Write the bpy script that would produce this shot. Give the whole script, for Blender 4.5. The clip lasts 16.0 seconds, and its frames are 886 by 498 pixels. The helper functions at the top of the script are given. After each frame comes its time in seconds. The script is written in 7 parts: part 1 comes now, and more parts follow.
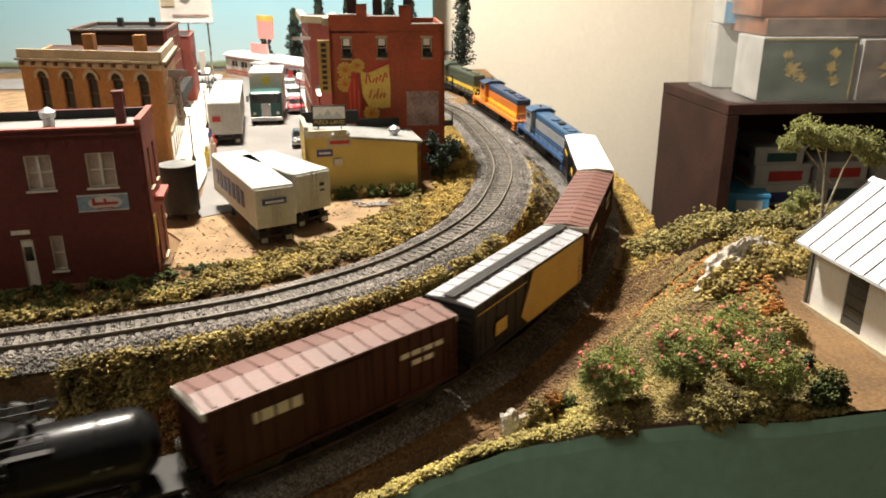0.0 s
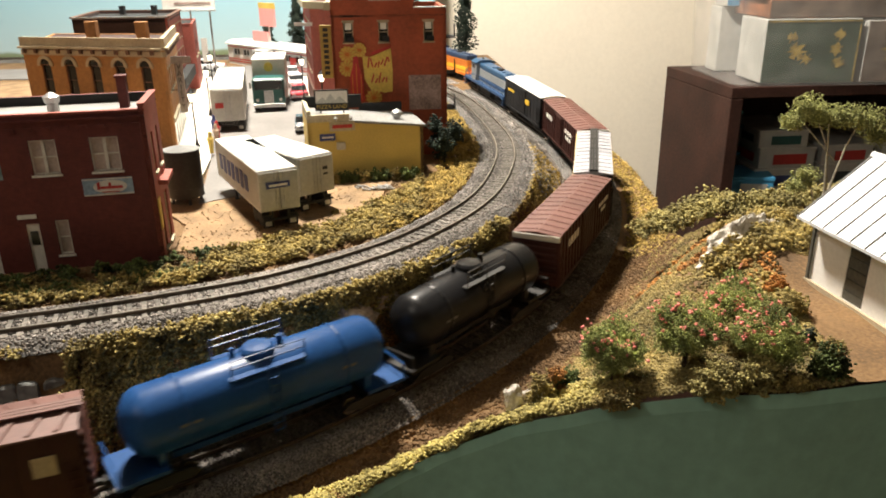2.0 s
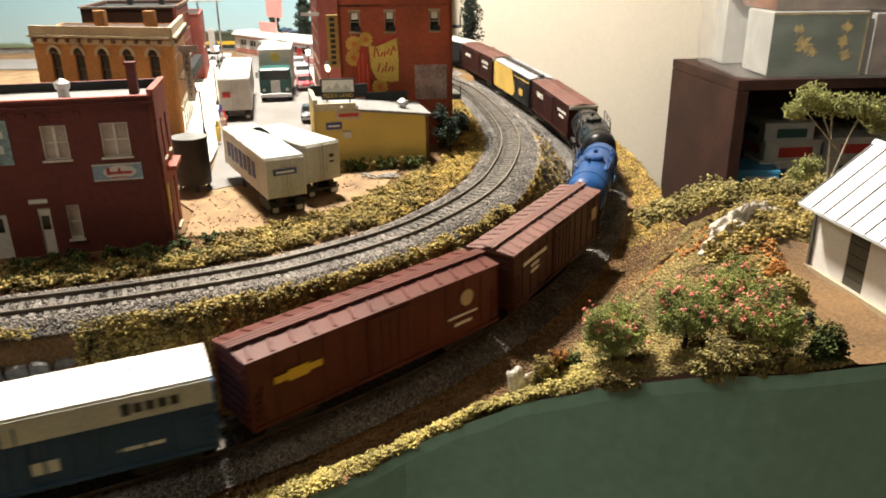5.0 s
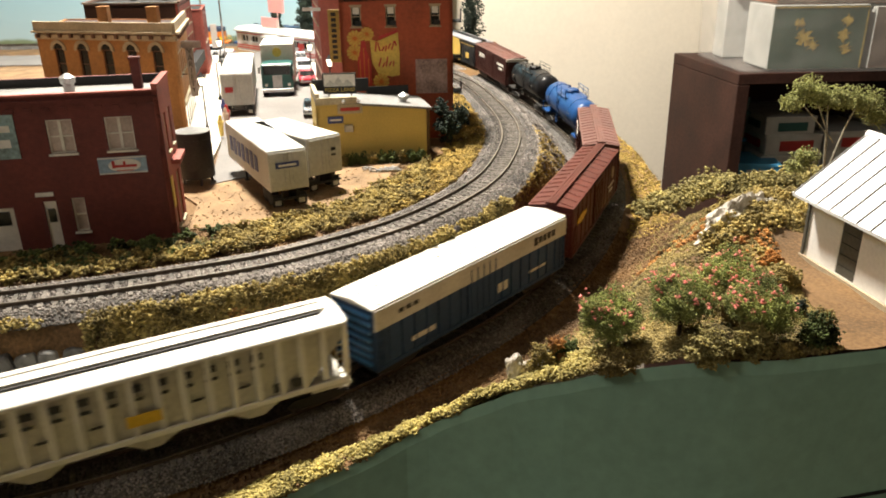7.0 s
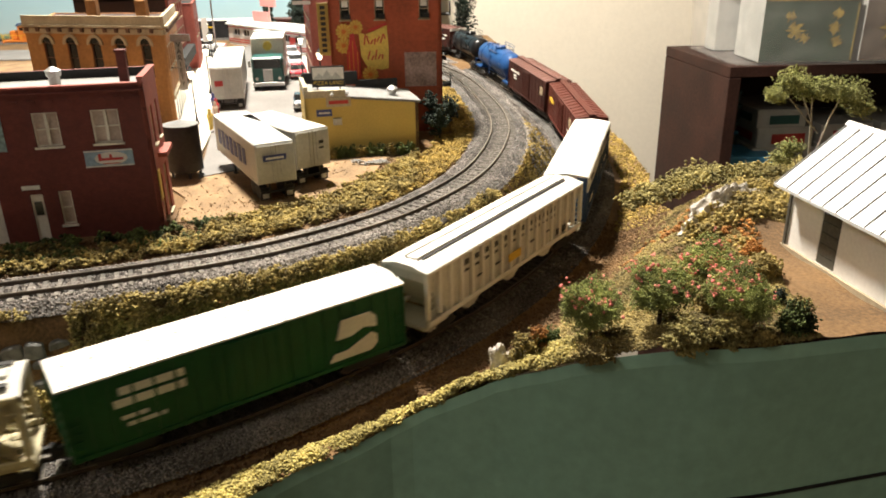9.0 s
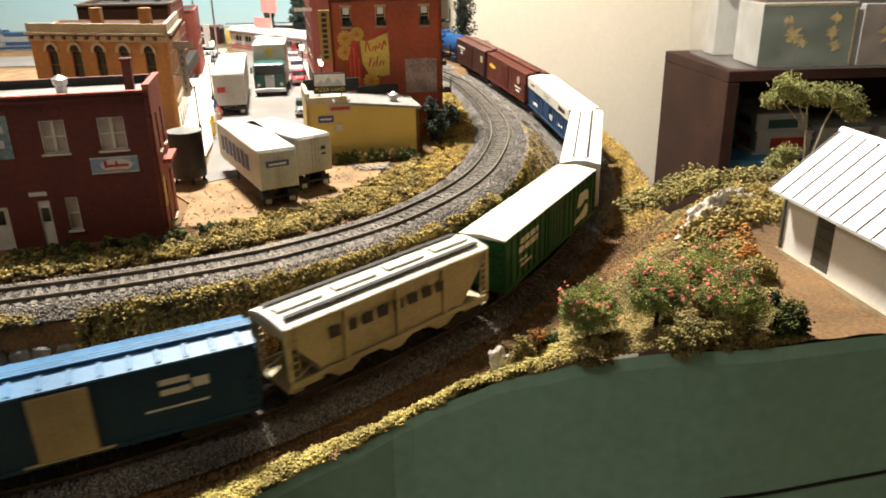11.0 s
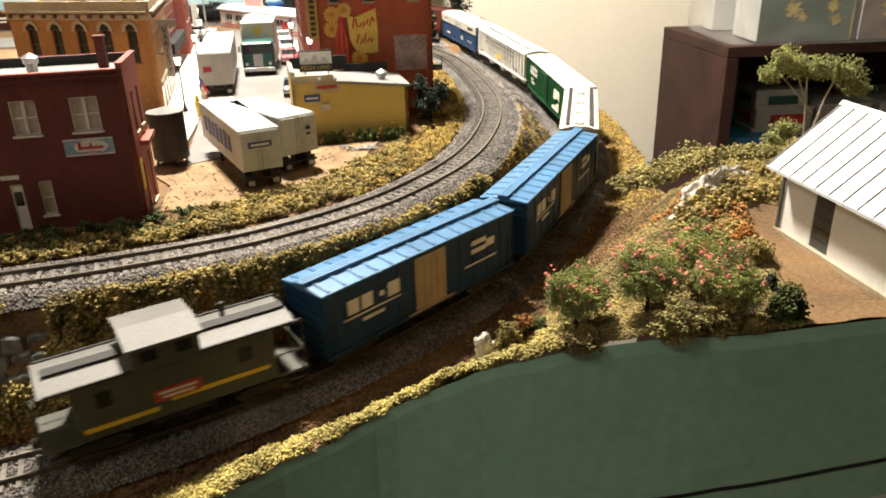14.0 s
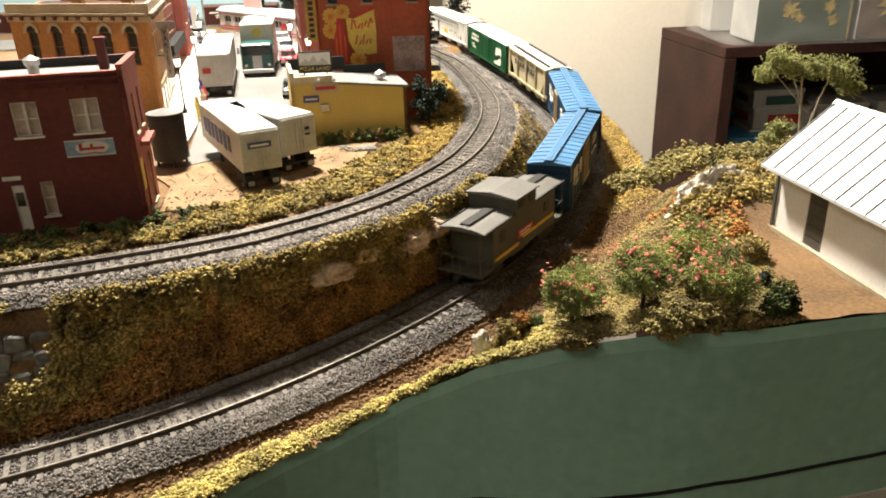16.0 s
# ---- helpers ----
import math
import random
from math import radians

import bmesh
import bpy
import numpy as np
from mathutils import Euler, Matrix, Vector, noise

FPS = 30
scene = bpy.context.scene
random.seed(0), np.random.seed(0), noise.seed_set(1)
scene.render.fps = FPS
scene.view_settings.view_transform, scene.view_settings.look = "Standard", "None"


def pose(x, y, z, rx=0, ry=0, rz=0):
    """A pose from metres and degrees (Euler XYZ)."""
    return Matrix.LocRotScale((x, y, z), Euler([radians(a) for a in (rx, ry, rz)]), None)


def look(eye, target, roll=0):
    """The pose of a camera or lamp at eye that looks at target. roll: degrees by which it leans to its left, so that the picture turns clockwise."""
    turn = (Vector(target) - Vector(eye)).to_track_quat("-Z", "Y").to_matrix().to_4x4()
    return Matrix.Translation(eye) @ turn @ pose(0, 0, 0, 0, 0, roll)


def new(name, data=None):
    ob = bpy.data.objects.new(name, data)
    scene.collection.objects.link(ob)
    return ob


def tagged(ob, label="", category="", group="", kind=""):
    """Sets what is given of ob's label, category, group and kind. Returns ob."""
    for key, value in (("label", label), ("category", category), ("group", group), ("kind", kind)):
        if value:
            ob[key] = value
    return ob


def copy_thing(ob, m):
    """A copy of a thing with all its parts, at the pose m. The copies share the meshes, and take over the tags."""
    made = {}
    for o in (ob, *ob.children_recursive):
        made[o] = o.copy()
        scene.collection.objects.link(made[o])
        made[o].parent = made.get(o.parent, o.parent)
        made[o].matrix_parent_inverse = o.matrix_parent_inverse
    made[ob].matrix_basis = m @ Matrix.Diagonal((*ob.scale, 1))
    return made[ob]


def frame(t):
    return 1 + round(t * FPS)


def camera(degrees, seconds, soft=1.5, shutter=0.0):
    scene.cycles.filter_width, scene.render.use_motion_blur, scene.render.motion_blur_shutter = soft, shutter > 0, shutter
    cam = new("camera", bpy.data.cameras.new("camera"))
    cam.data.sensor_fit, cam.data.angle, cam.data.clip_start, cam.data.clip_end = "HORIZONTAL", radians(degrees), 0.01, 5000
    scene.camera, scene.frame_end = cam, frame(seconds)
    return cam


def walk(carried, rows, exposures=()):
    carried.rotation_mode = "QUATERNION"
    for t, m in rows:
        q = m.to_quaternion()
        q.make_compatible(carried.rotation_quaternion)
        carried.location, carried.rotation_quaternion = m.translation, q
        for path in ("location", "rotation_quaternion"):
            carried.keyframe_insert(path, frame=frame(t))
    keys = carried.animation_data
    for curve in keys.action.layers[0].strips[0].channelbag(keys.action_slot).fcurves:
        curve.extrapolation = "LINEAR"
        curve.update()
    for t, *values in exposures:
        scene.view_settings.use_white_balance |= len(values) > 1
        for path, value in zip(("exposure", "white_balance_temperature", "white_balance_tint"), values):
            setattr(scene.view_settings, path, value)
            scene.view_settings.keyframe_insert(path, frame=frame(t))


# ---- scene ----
# ---- camera and walk ----
cam = camera(61.26, 16.0, soft=1.9, shutter=0.6)
# seconds, eye, yaw to the left, pitch up, lean (degrees)
CAM_ROWS = [
    (0.0, -0.0171, 0.0163, 0.1794, -0.725, -19.859, -0.095),
    (0.5, -0.0204, 0.0115, 0.1793, -0.786, -19.834, -0.125),
    (1.0, -0.0215, 0.0106, 0.1777, -0.529, -20.099, -0.253),
    (1.5, -0.0184, 0.0116, 0.1763, -0.555, -20.450, -0.413),
    (2.0, -0.0163, 0.0124, 0.1754, -0.346, -20.706, -0.731),
    (2.5, -0.0174, 0.0153, 0.1740, -0.235, -20.917, -0.563),
    (3.0, -0.0177, 0.0142, 0.1740, -0.349, -20.785, -0.495),
    (3.5, -0.0186, 0.0121, 0.1728, -0.114, -20.988, -0.480),
    (4.0, -0.0172, 0.0080, 0.1735, 0.127, -20.992, -0.605),
    (6.5, -0.0157, 0.0037, 0.1720, -0.034, -21.531, -0.569),
    (7.0, -0.0149, -0.0014, 0.1729, 0.275, -21.528, -0.805),
    (7.5, -0.0133, -0.0038, 0.1722, 0.264, -21.667, -0.994),
    (8.0, -0.0123, -0.0042, 0.1721, 0.383, -21.794, -1.133),
    (8.5, -0.0101, -0.0012, 0.1713, 0.415, -22.052, -1.216),
    (9.0, -0.0089, -0.0041, 0.1718, -0.057, -21.936, -0.894),
    (11.5, -0.0088, -0.0104, 0.1748, -0.017, -21.621, -1.106),
    (12.0, -0.0069, -0.0099, 0.1737, -0.264, -21.795, -1.093),
    (12.5, -0.0056, -0.0073, 0.1732, -0.447, -22.024, -1.134),
    (13.0, -0.0032, 0.0009, 0.1711, -0.085, -22.486, -1.265),
    (13.5, -0.0016, 0.0042, 0.1695, 0.001, -22.874, -1.372),
    (14.0, -0.0007, 0.0041, 0.1698, 0.044, -23.114, -1.536),
    (14.5, -0.0011, 0.0018, 0.1705, -0.164, -22.860, -1.452),
    (15.0, -0.0022, -0.0007, 0.1706, -0.068, -22.925, -1.483),
    (15.5, -0.0007, -0.0014, 0.1706, -0.254, -22.974, -1.527),
    (16.0, 0.0000, 0.0000, 0.1701, -0.000, -23.028, -1.678),
]


def cam_pose(x, y, z, yaw, pitch, lean):
    a, b = radians(yaw), radians(pitch)
    ahead = Vector((-math.sin(a) * math.cos(b), math.cos(a) * math.cos(b), math.sin(b)))
    eye = Vector((x, y, z))
    return look(eye, eye + ahead, lean)


walk(cam, [(r[0], cam_pose(*r[1:])) for r in CAM_ROWS], exposures=[(0.0, -0.04), (4.0, 0.06), (12.0, 0.07), (16.0, 0.24)])

# ---- light: the ceiling lamp, an added fill lamp, and the room's faint general light ----
world = bpy.data.worlds.new("room_light")
scene.world = world
world.use_nodes = True
world.node_tree.nodes["Background"].inputs[0].default_value = (1.0, 0.93, 0.82, 1)
world.node_tree.nodes["Background"].inputs[1].default_value = 0.012


def area_lamp(name, eye, target, size, power, colour):
    data = bpy.data.lights.new(name, "AREA")
    data.shape, data.size, data.energy, data.color = "DISK", size, power, colour
    ob = new(name, data)
    ob.matrix_basis = look(Vector(eye), Vector(target))
    return ob


WARM = (1.0, 0.915, 0.79)
area_lamp("lamp_over_town", (-0.3, 1.05, 1.18), (-0.17, 0.8, 0.0), 0.16, 66.0, WARM)
# Unseen fill, added to lift faces turned away from the main lamp.
area_lamp("lamp_over_aisle", (-1.3, -0.6, 1.38), (0.0, 0.3, 0.0), 0.5, 6.2, WARM)


# ---- materials ----
def mat(name, col, rough=0.6, metal=0.0, var=0.18, stain=30.0, grain=500.0, bump=0.15, col2=None, island=0.0, obrand=0.0, emit=0.0, spec=0.5):
    m = bpy.data.materials.new(name)
    m.use_nodes = True
    nt = m.node_tree
    b = nt.nodes["Principled BSDF"]
    b.inputs["Roughness"].default_value, b.inputs["Metallic"].default_value = rough, metal
    b.inputs["Specular IOR Level"].default_value = spec
    tc = nt.nodes.new("ShaderNodeTexCoord")
    n1, n2 = nt.nodes.new("ShaderNodeTexNoise"), nt.nodes.new("ShaderNodeTexNoise")
    for n, s, d in ((n1, stain, 4.0), (n2, grain, 3.0)):
        n.inputs["Scale"].default_value, n.inputs["Detail"].default_value = s, d
        nt.links.new(tc.outputs["Object"], n.inputs["Vector"])
    mix = nt.nodes.new("ShaderNodeMix")
    mix.data_type = "RGBA"
    dark = col2 if col2 else tuple(c * (1 - 2.2 * var) if var < 0.4 else c * 0.2 for c in col)
    light = tuple(min(1.0, c * (1 + 0.8 * var)) for c in col)
    mix.inputs[6].default_value, mix.inputs[7].default_value = (*dark, 1), (*light, 1)
    add = nt.nodes.new("ShaderNodeMath")
    add.operation = "MULTIPLY_ADD"
    nt.links.new(n1.outputs["Fac"], add.inputs[0])
    add.inputs[1].default_value = 0.6
    half = nt.nodes.new("ShaderNodeMath")
    half.operation = "MULTIPLY"
    nt.links.new(n2.outputs["Fac"], half.inputs[0])
    half.inputs[1].default_value = 0.4
    nt.links.new(half.outputs[0], add.inputs[2])
    ramp = nt.nodes.new("ShaderNodeMapRange")
    ramp.inputs[1].default_value, ramp.inputs[2].default_value = 0.35, 0.65
    nt.links.new(add.outputs[0], ramp.inputs[0])
    nt.links.new(ramp.outputs[0], mix.inputs[0])
    out = mix.outputs[2]
    if island or obrand:
        src = nt.nodes.new("ShaderNodeNewGeometry").outputs["Random Per Island"] if island else nt.nodes.new("ShaderNodeObjectInfo").outputs["Random"]
        k = island or obrand
        rng = nt.nodes.new("ShaderNodeMapRange")
        rng.inputs[3].default_value, rng.inputs[4].default_value = 1 - k, 1 + k
        nt.links.new(src, rng.inputs[0])
        vm = nt.nodes.new("ShaderNodeVectorMath")
        vm.operation = "SCALE"
        nt.links.new(out, vm.inputs[0])
        nt.links.new(rng.outputs[0], vm.inputs[3])
        out = vm.outputs[0]
    nt.links.new(out, b.inputs["Base Color"])
    if bump:
        bp = nt.nodes.new("ShaderNodeBump")
        bp.inputs["Strength"].default_value, bp.inputs["Distance"].default_value = bump, 0.0006
        nt.links.new(n2.outputs["Fac"], bp.inputs["Height"])
        nt.links.new(bp.outputs[0], b.inputs["Normal"])
    rr = nt.nodes.new("ShaderNodeMapRange")
    rr.inputs[3].default_value, rr.inputs[4].default_value = max(0.05, rough - 0.08), min(1.0, rough + 0.08)
    nt.links.new(n1.outputs["Fac"], rr.inputs[0])
    nt.links.new(rr.outputs[0], b.inputs["Roughness"])
    if emit:
        b.inputs["Emission Color"].default_value, b.inputs["Emission Strength"].default_value = (*col, 1), emit
    return m


def brick_mat(name, brick, mortar, width=0.0026, rough=0.75):
    """Fine model brickwork, too small to pick apart."""
    m = mat(name, brick, rough, var=0.16, stain=25, grain=260)
    nt = m.node_tree
    tc = next(n for n in nt.nodes if n.type == "TEX_COORD")
    sep, com = nt.nodes.new("ShaderNodeSeparateXYZ"), nt.nodes.new("ShaderNodeCombineXYZ")
    nt.links.new(tc.outputs["Object"], sep.inputs[0])
    s = nt.nodes.new("ShaderNodeMath")
    nt.links.new(sep.outputs[0], s.inputs[0]), nt.links.new(sep.outputs[1], s.inputs[1])
    nt.links.new(s.outputs[0], com.inputs[0]), nt.links.new(sep.outputs[2], com.inputs[1])
    bt = nt.nodes.new("ShaderNodeTexBrick")
    nt.links.new(com.outputs[0], bt.inputs["Vector"])
    bt.inputs["Scale"].default_value = 1.0
    bt.inputs["Brick Width"].default_value, bt.inputs["Row Height"].default_value, bt.inputs["Mortar Size"].default_value = width, width * 0.36, width * 0.05
    bt.inputs["Color1"].default_value, bt.inputs["Color2"].default_value, bt.inputs["Mortar"].default_value = (1, 1, 1, 1), (0.86, 0.86, 0.86, 1), (*mortar, 1)
    b = nt.nodes["Principled BSDF"]
    old = b.inputs["Base Color"].links[0].from_socket
    mx = nt.nodes.new("ShaderNodeMix")
    mx.data_type, mx.blend_type = "RGBA", "MULTIPLY"
    mx.inputs[0].default_value = 1.0
    nt.links.new(old, mx.inputs[6]), nt.links.new(bt.outputs["Color"], mx.inputs[7])
    nt.links.new(mx.outputs[2], b.inputs["Base Color"])
    return m


def glass_mat(name, tint=(0.9, 0.95, 0.95)):
    m = bpy.data.materials.new(name)
    m.use_nodes = True
    b = m.node_tree.nodes["Principled BSDF"]
    b.inputs["Base Color"].default_value = (*tint, 1)
    b.inputs["Roughness"].default_value, b.inputs["Transmission Weight"].default_value, b.inputs["IOR"].default_value = 0.04, 1.0, 1.3
    return m


M = {}
def MM(name, *a, **k):
    M[name] = mat(name, *a, **k)


MM("rail_side", (0.10, 0.075, 0.055), 0.6, 0.3, var=0.3)
MM("rail_top", (0.36, 0.33, 0.29), 0.34, 1.0, var=0.1)
MM("tie", (0.15, 0.135, 0.115), 0.85, var=0.3, obrand=0.25)
MM("ballast", (0.28, 0.25, 0.225), 0.9, var=0.25, island=0.55, grain=900)
MM("dark_ballast", (0.2, 0.18, 0.165), 0.9, var=0.25, island=0.55, grain=900)
MM("ballast_bed", (0.13, 0.12, 0.11), 0.95, var=0.35, grain=900, bump=0.8)
MM("earth", (0.2, 0.115, 0.048), 0.95, var=0.35, stain=22, grain=600, bump=0.8, col2=(0.08, 0.045, 0.018))
MM("pale_earth", (0.31, 0.2, 0.105), 0.95, var=0.25, stain=40, grain=700, bump=0.6)
MM("foam_olive", (0.36, 0.275, 0.085), 0.95, var=0.35, stain=60, grain=700, island=0.45, bump=0.6)
MM("foam_gold", (0.44, 0.31, 0.08), 0.95, var=0.3, stain=60, grain=700, island=0.4, bump=0.6)
MM("foam_yellow", (0.42, 0.335, 0.115), 0.95, var=0.3, stain=60, grain=700, island=0.35, bump=0.6)
MM("foam_green", (0.09, 0.12, 0.03), 0.95, var=0.35, stain=60, grain=700, island=0.45, bump=0.6)
MM("foam_sage", (0.33, 0.28, 0.1), 0.95, var=0.35, stain=60, grain=700, island=0.4, bump=0.6)
MM("turf", (0.3, 0.23, 0.08), 0.95, var=0.35, stain=45, grain=700, island=0.4, bump=0.6)
MM("foam_orange", (0.45, 0.2, 0.05), 0.95, var=0.3, island=0.4)
MM("turf_rust", (0.52, 0.29, 0.1), 0.95, var=0.35, stain=60, grain=700, island=0.5, bump=0.6)
MM("edge_grass", (0.53, 0.44, 0.14), 0.95, var=0.3, stain=60, grain=700, island=0.35, bump=0.6)
MM("bush_leaf", (0.34, 0.38, 0.11), 0.9, var=0.35, stain=70, island=0.5)
MM("blossom", (0.95, 0.28, 0.24), 0.8, var=0.1, island=0.3)
MM("leaf_green", (0.36, 0.37, 0.13), 0.9, var=0.3, island=0.45)
MM("needle", (0.028, 0.045, 0.03), 0.95, var=0.3, island=0.5)
MM("bark_pale", (0.5, 0.45, 0.36), 0.9, var=0.25)
MM("bark_dark", (0.09, 0.06, 0.04), 0.9, var=0.25)
MM("rock_white", (0.66, 0.62, 0.56), 0.9, var=0.3, stain=60, grain=400, bump=0.8, col2=(0.25, 0.22, 0.18))
MM("rock_tan", (0.5, 0.38, 0.26), 0.9, var=0.3, stain=60, grain=400, bump=0.8)
MM("stone_grey", (0.15, 0.15, 0.145), 0.9, var=0.3, stain=60, grain=400, bump=0.8, obrand=0.3)
MM("fascia_green", (0.32, 0.55, 0.43), 0.5, var=0.1, stain=8, grain=160, bump=0.05)
MM("seam_black", (0.01, 0.01, 0.01), 0.8)
MM("asphalt", (0.2, 0.19, 0.18), 0.9, var=0.12, stain=18, grain=700)
MM("sidewalk", (0.62, 0.58, 0.5), 0.9, var=0.1, stain=25, grain=500)
MM("wall_cream", (0.84, 0.77, 0.645), 0.9, var=0.03, stain=3, grain=120, bump=0.05)
MM("ceiling_white", (0.8, 0.78, 0.72), 0.9, var=0.03, stain=3)
# For walls out of view; darkened so that less light bounces back.
MM("wall_low_bounce", (0.42, 0.36, 0.28), 0.9, var=0.05, stain=3, grain=120, bump=0.05)
MM("carpet", (0.2, 0.165, 0.13), 0.95, var=0.2, stain=10)
MM("cabinet_wood", (0.05, 0.022, 0.016), 0.6, spec=0.2, var=0.25, stain=14, grain=160, bump=0.05)
MM("black", (0.012, 0.012, 0.012), 0.5, var=0.2)
MM("black_gloss", (0.012, 0.012, 0.013), 0.3, var=0.2, spec=0.2)
MM("truck_black", (0.02, 0.018, 0.016), 0.7, var=0.3)
MM("wheel_steel", (0.12, 0.1, 0.09), 0.45, 0.8, var=0.3)
# Light put into the browns: a lit roof tone, darker shaded side tones.
MM("boxcar_roof_lit", (0.16, 0.068, 0.053), 0.55, var=0.16, stain=28)
MM("boxcar_brown_shaded", (0.05, 0.017, 0.013), 0.5, var=0.14, stain=28, spec=0.2)
MM("boxcar_red", (0.11, 0.028, 0.019), 0.5, var=0.14, stain=28, spec=0.2)
MM("boxcar_rust_shaded", (0.055, 0.018, 0.013), 0.5, var=0.14, stain=28, spec=0.2)
MM("white_paint", (0.78, 0.76, 0.7), 0.45, var=0.06, stain=30)
MM("white_aged", (0.62, 0.6, 0.53), 0.5, var=0.12, stain=30)
MM("grey_roof", (0.42, 0.42, 0.45), 0.5, var=0.2)
MM("black_car", (0.022, 0.022, 0.024), 0.45, var=0.2, spec=0.2)
MM("yellow_car", (0.66, 0.44, 0.1), 0.5, var=0.12)
MM("navy", (0.035, 0.075, 0.16), 0.45, var=0.12, spec=0.2)
MM("blue_bright", (0.05, 0.2, 0.48), 0.4, var=0.1)
MM("blue_tank", (0.016, 0.065, 0.2), 0.35, var=0.1, spec=0.2)
# One car blue in two tones: sides as in shade, roof as lit.
MM("blue_side_shaded", (0.013, 0.045, 0.095), 0.45, var=0.12, spec=0.2)
MM("blue_roof_lit", (0.06, 0.19, 0.37), 0.45, var=0.14, stain=28)
MM("green_car", (0.012, 0.085, 0.028), 0.45, var=0.14, spec=0.2)
MM("tan_hopper", (0.48, 0.42, 0.26), 0.55, var=0.14)
MM("caboose_grey", (0.085, 0.085, 0.068), 0.55, var=0.15, spec=0.2)
MM("caboose_roof", (0.15, 0.145, 0.13), 0.6, var=0.15)
MM("stripe_yellow", (0.75, 0.48, 0.03), 0.5, var=0.1)
MM("stripe_red", (0.45, 0.03, 0.025), 0.5, var=0.1)
MM("orange_loco", (0.62, 0.19, 0.03), 0.45, var=0.1)
MM("loco_blue", (0.03, 0.05, 0.1), 0.45, var=0.12)
MM("loco_skyblue", (0.03, 0.08, 0.16), 0.45, var=0.12)
MM("loco_grey", (0.3, 0.31, 0.31), 0.45, var=0.12)
MM("loco_green", (0.06, 0.07, 0.045), 0.5, var=0.12)
MM("loco_yellow", (0.72, 0.48, 0.05), 0.5, var=0.1)
MM("lettering_white", (0.72, 0.7, 0.62), 0.6, var=0.1)
MM("lettering_black", (0.03, 0.03, 0.03), 0.6)
MM("buff_door", (0.46, 0.36, 0.22), 0.5, var=0.15)

# ---- mesh building ----
class Geo:
    """Collects plain solids into one mesh."""

    def __init__(self):
        self.v, self.f, self.cut = [], [], []

    def add(self, verts, faces):
        n = len(self.v)
        self.cut.append((n, len(self.f)))
        self.v += [tuple(p) for p in verts]
        self.f += [tuple(i + n for i in q) for q in faces]
        return self

    def box(self, x, y, z, sx, sy, sz, m=None):
        """A box by its centre and its full size."""
        c = [(x + a * sx / 2, y + b * sy / 2, z + d * sz / 2) for a in (-1, 1) for b in (-1, 1) for d in (-1, 1)]
        if m is not None:
            c = [m @ Vector(p) for p in c]
        return self.add(c, [(0, 1, 3, 2), (4, 6, 7, 5), (0, 4, 5, 1), (2, 3, 7, 6), (0, 2, 6, 4), (1, 5, 7, 3)])

    def prism(self, profile, x0, x1, axis=0):
        """A profile (pairs) drawn out along an axis."""
        n = len(profile)
        put = {0: lambda a, p: (a, p[0], p[1]), 1: lambda a, p: (p[0], a, p[1]), 2: lambda a, p: (p[0], p[1], a)}[axis]
        v = [put(x0, p) for p in profile] + [put(x1, p) for p in profile]
        f = [tuple(range(n))[::-1], tuple(range(n, 2 * n))] + [(i, (i + 1) % n, n + (i + 1) % n, n + i) for i in range(n)]
        return self.add(v, f)

    def rod(self, a, b, r, n=8, r2=None):
        a, b = Vector(a), Vector(b)
        q = (b - a).to_track_quat("Z", "Y")
        r2 = r if r2 is None else r2
        v = [a + q @ Vector((r * math.cos(t), r * math.sin(t), 0)) for t in np.arange(n) * 2 * math.pi / n]
        v += [b + q @ Vector((r2 * math.cos(t), r2 * math.sin(t), 0)) for t in np.arange(n) * 2 * math.pi / n]
        return self.add(v, [tuple(range(n))[::-1], tuple(range(n, 2 * n))] + [(i, (i + 1) % n, n + (i + 1) % n, n + i) for i in range(n)])

    def lathe(self, profile, n=16, axis="z", at=(0, 0, 0)):
        """Pairs of radius and height, turned about an axis."""
        v, f = [], []
        for r, h in profile:
            for k in range(n):
                t = 2 * math.pi * k / n
                p = (r * math.cos(t), r * math.sin(t), h) if axis == "z" else (h, r * math.cos(t), r * math.sin(t)) if axis == "x" else (r * math.cos(t), h, r * math.sin(t))
                v.append((p[0] + at[0], p[1] + at[1], p[2] + at[2]))
        for j in range(len(profile) - 1):
            for k in range(n):
                f.append((j * n + k, j * n + (k + 1) % n, (j + 1) * n + (k + 1) % n, (j + 1) * n + k))
        f += [tuple(range(n))[::-1], tuple(range((len(profile) - 1) * n, len(profile) * n))]
        return self.add(v, f)

    def mesh(self, name, bev=0.0, smooth=False):
        me = bpy.data.meshes.new(name)
        me.from_pydata(self.v, [], self.f)
        bm = bmesh.new()
        bm.from_mesh(me)
        bmesh.ops.recalc_face_normals(bm, faces=bm.faces)
        if bev:
            bmesh.ops.bevel(bm, geom=list(bm.edges), offset=bev, segments=1, affect="EDGES", clamp_overlap=True)
        for f in bm.faces:
            f.smooth = smooth
        bm.to_mesh(me)
        bm.free()
        if smooth:
            me.set_sharp_from_angle(angle=radians(40))
        return me


def part(name, geo, material, parent, label="", bev=0.0, smooth=False, m=None):
    """One mesh under a thing or a part."""
    me = geo.mesh(name, bev, smooth) if isinstance(geo, Geo) else geo
    if not me.materials:
        me.materials.append(M[material] if isinstance(material, str) else material)
    ob = new(name, me)
    ob.parent = parent
    if m is not None:
        ob.matrix_basis = m
    return tagged(ob, label)


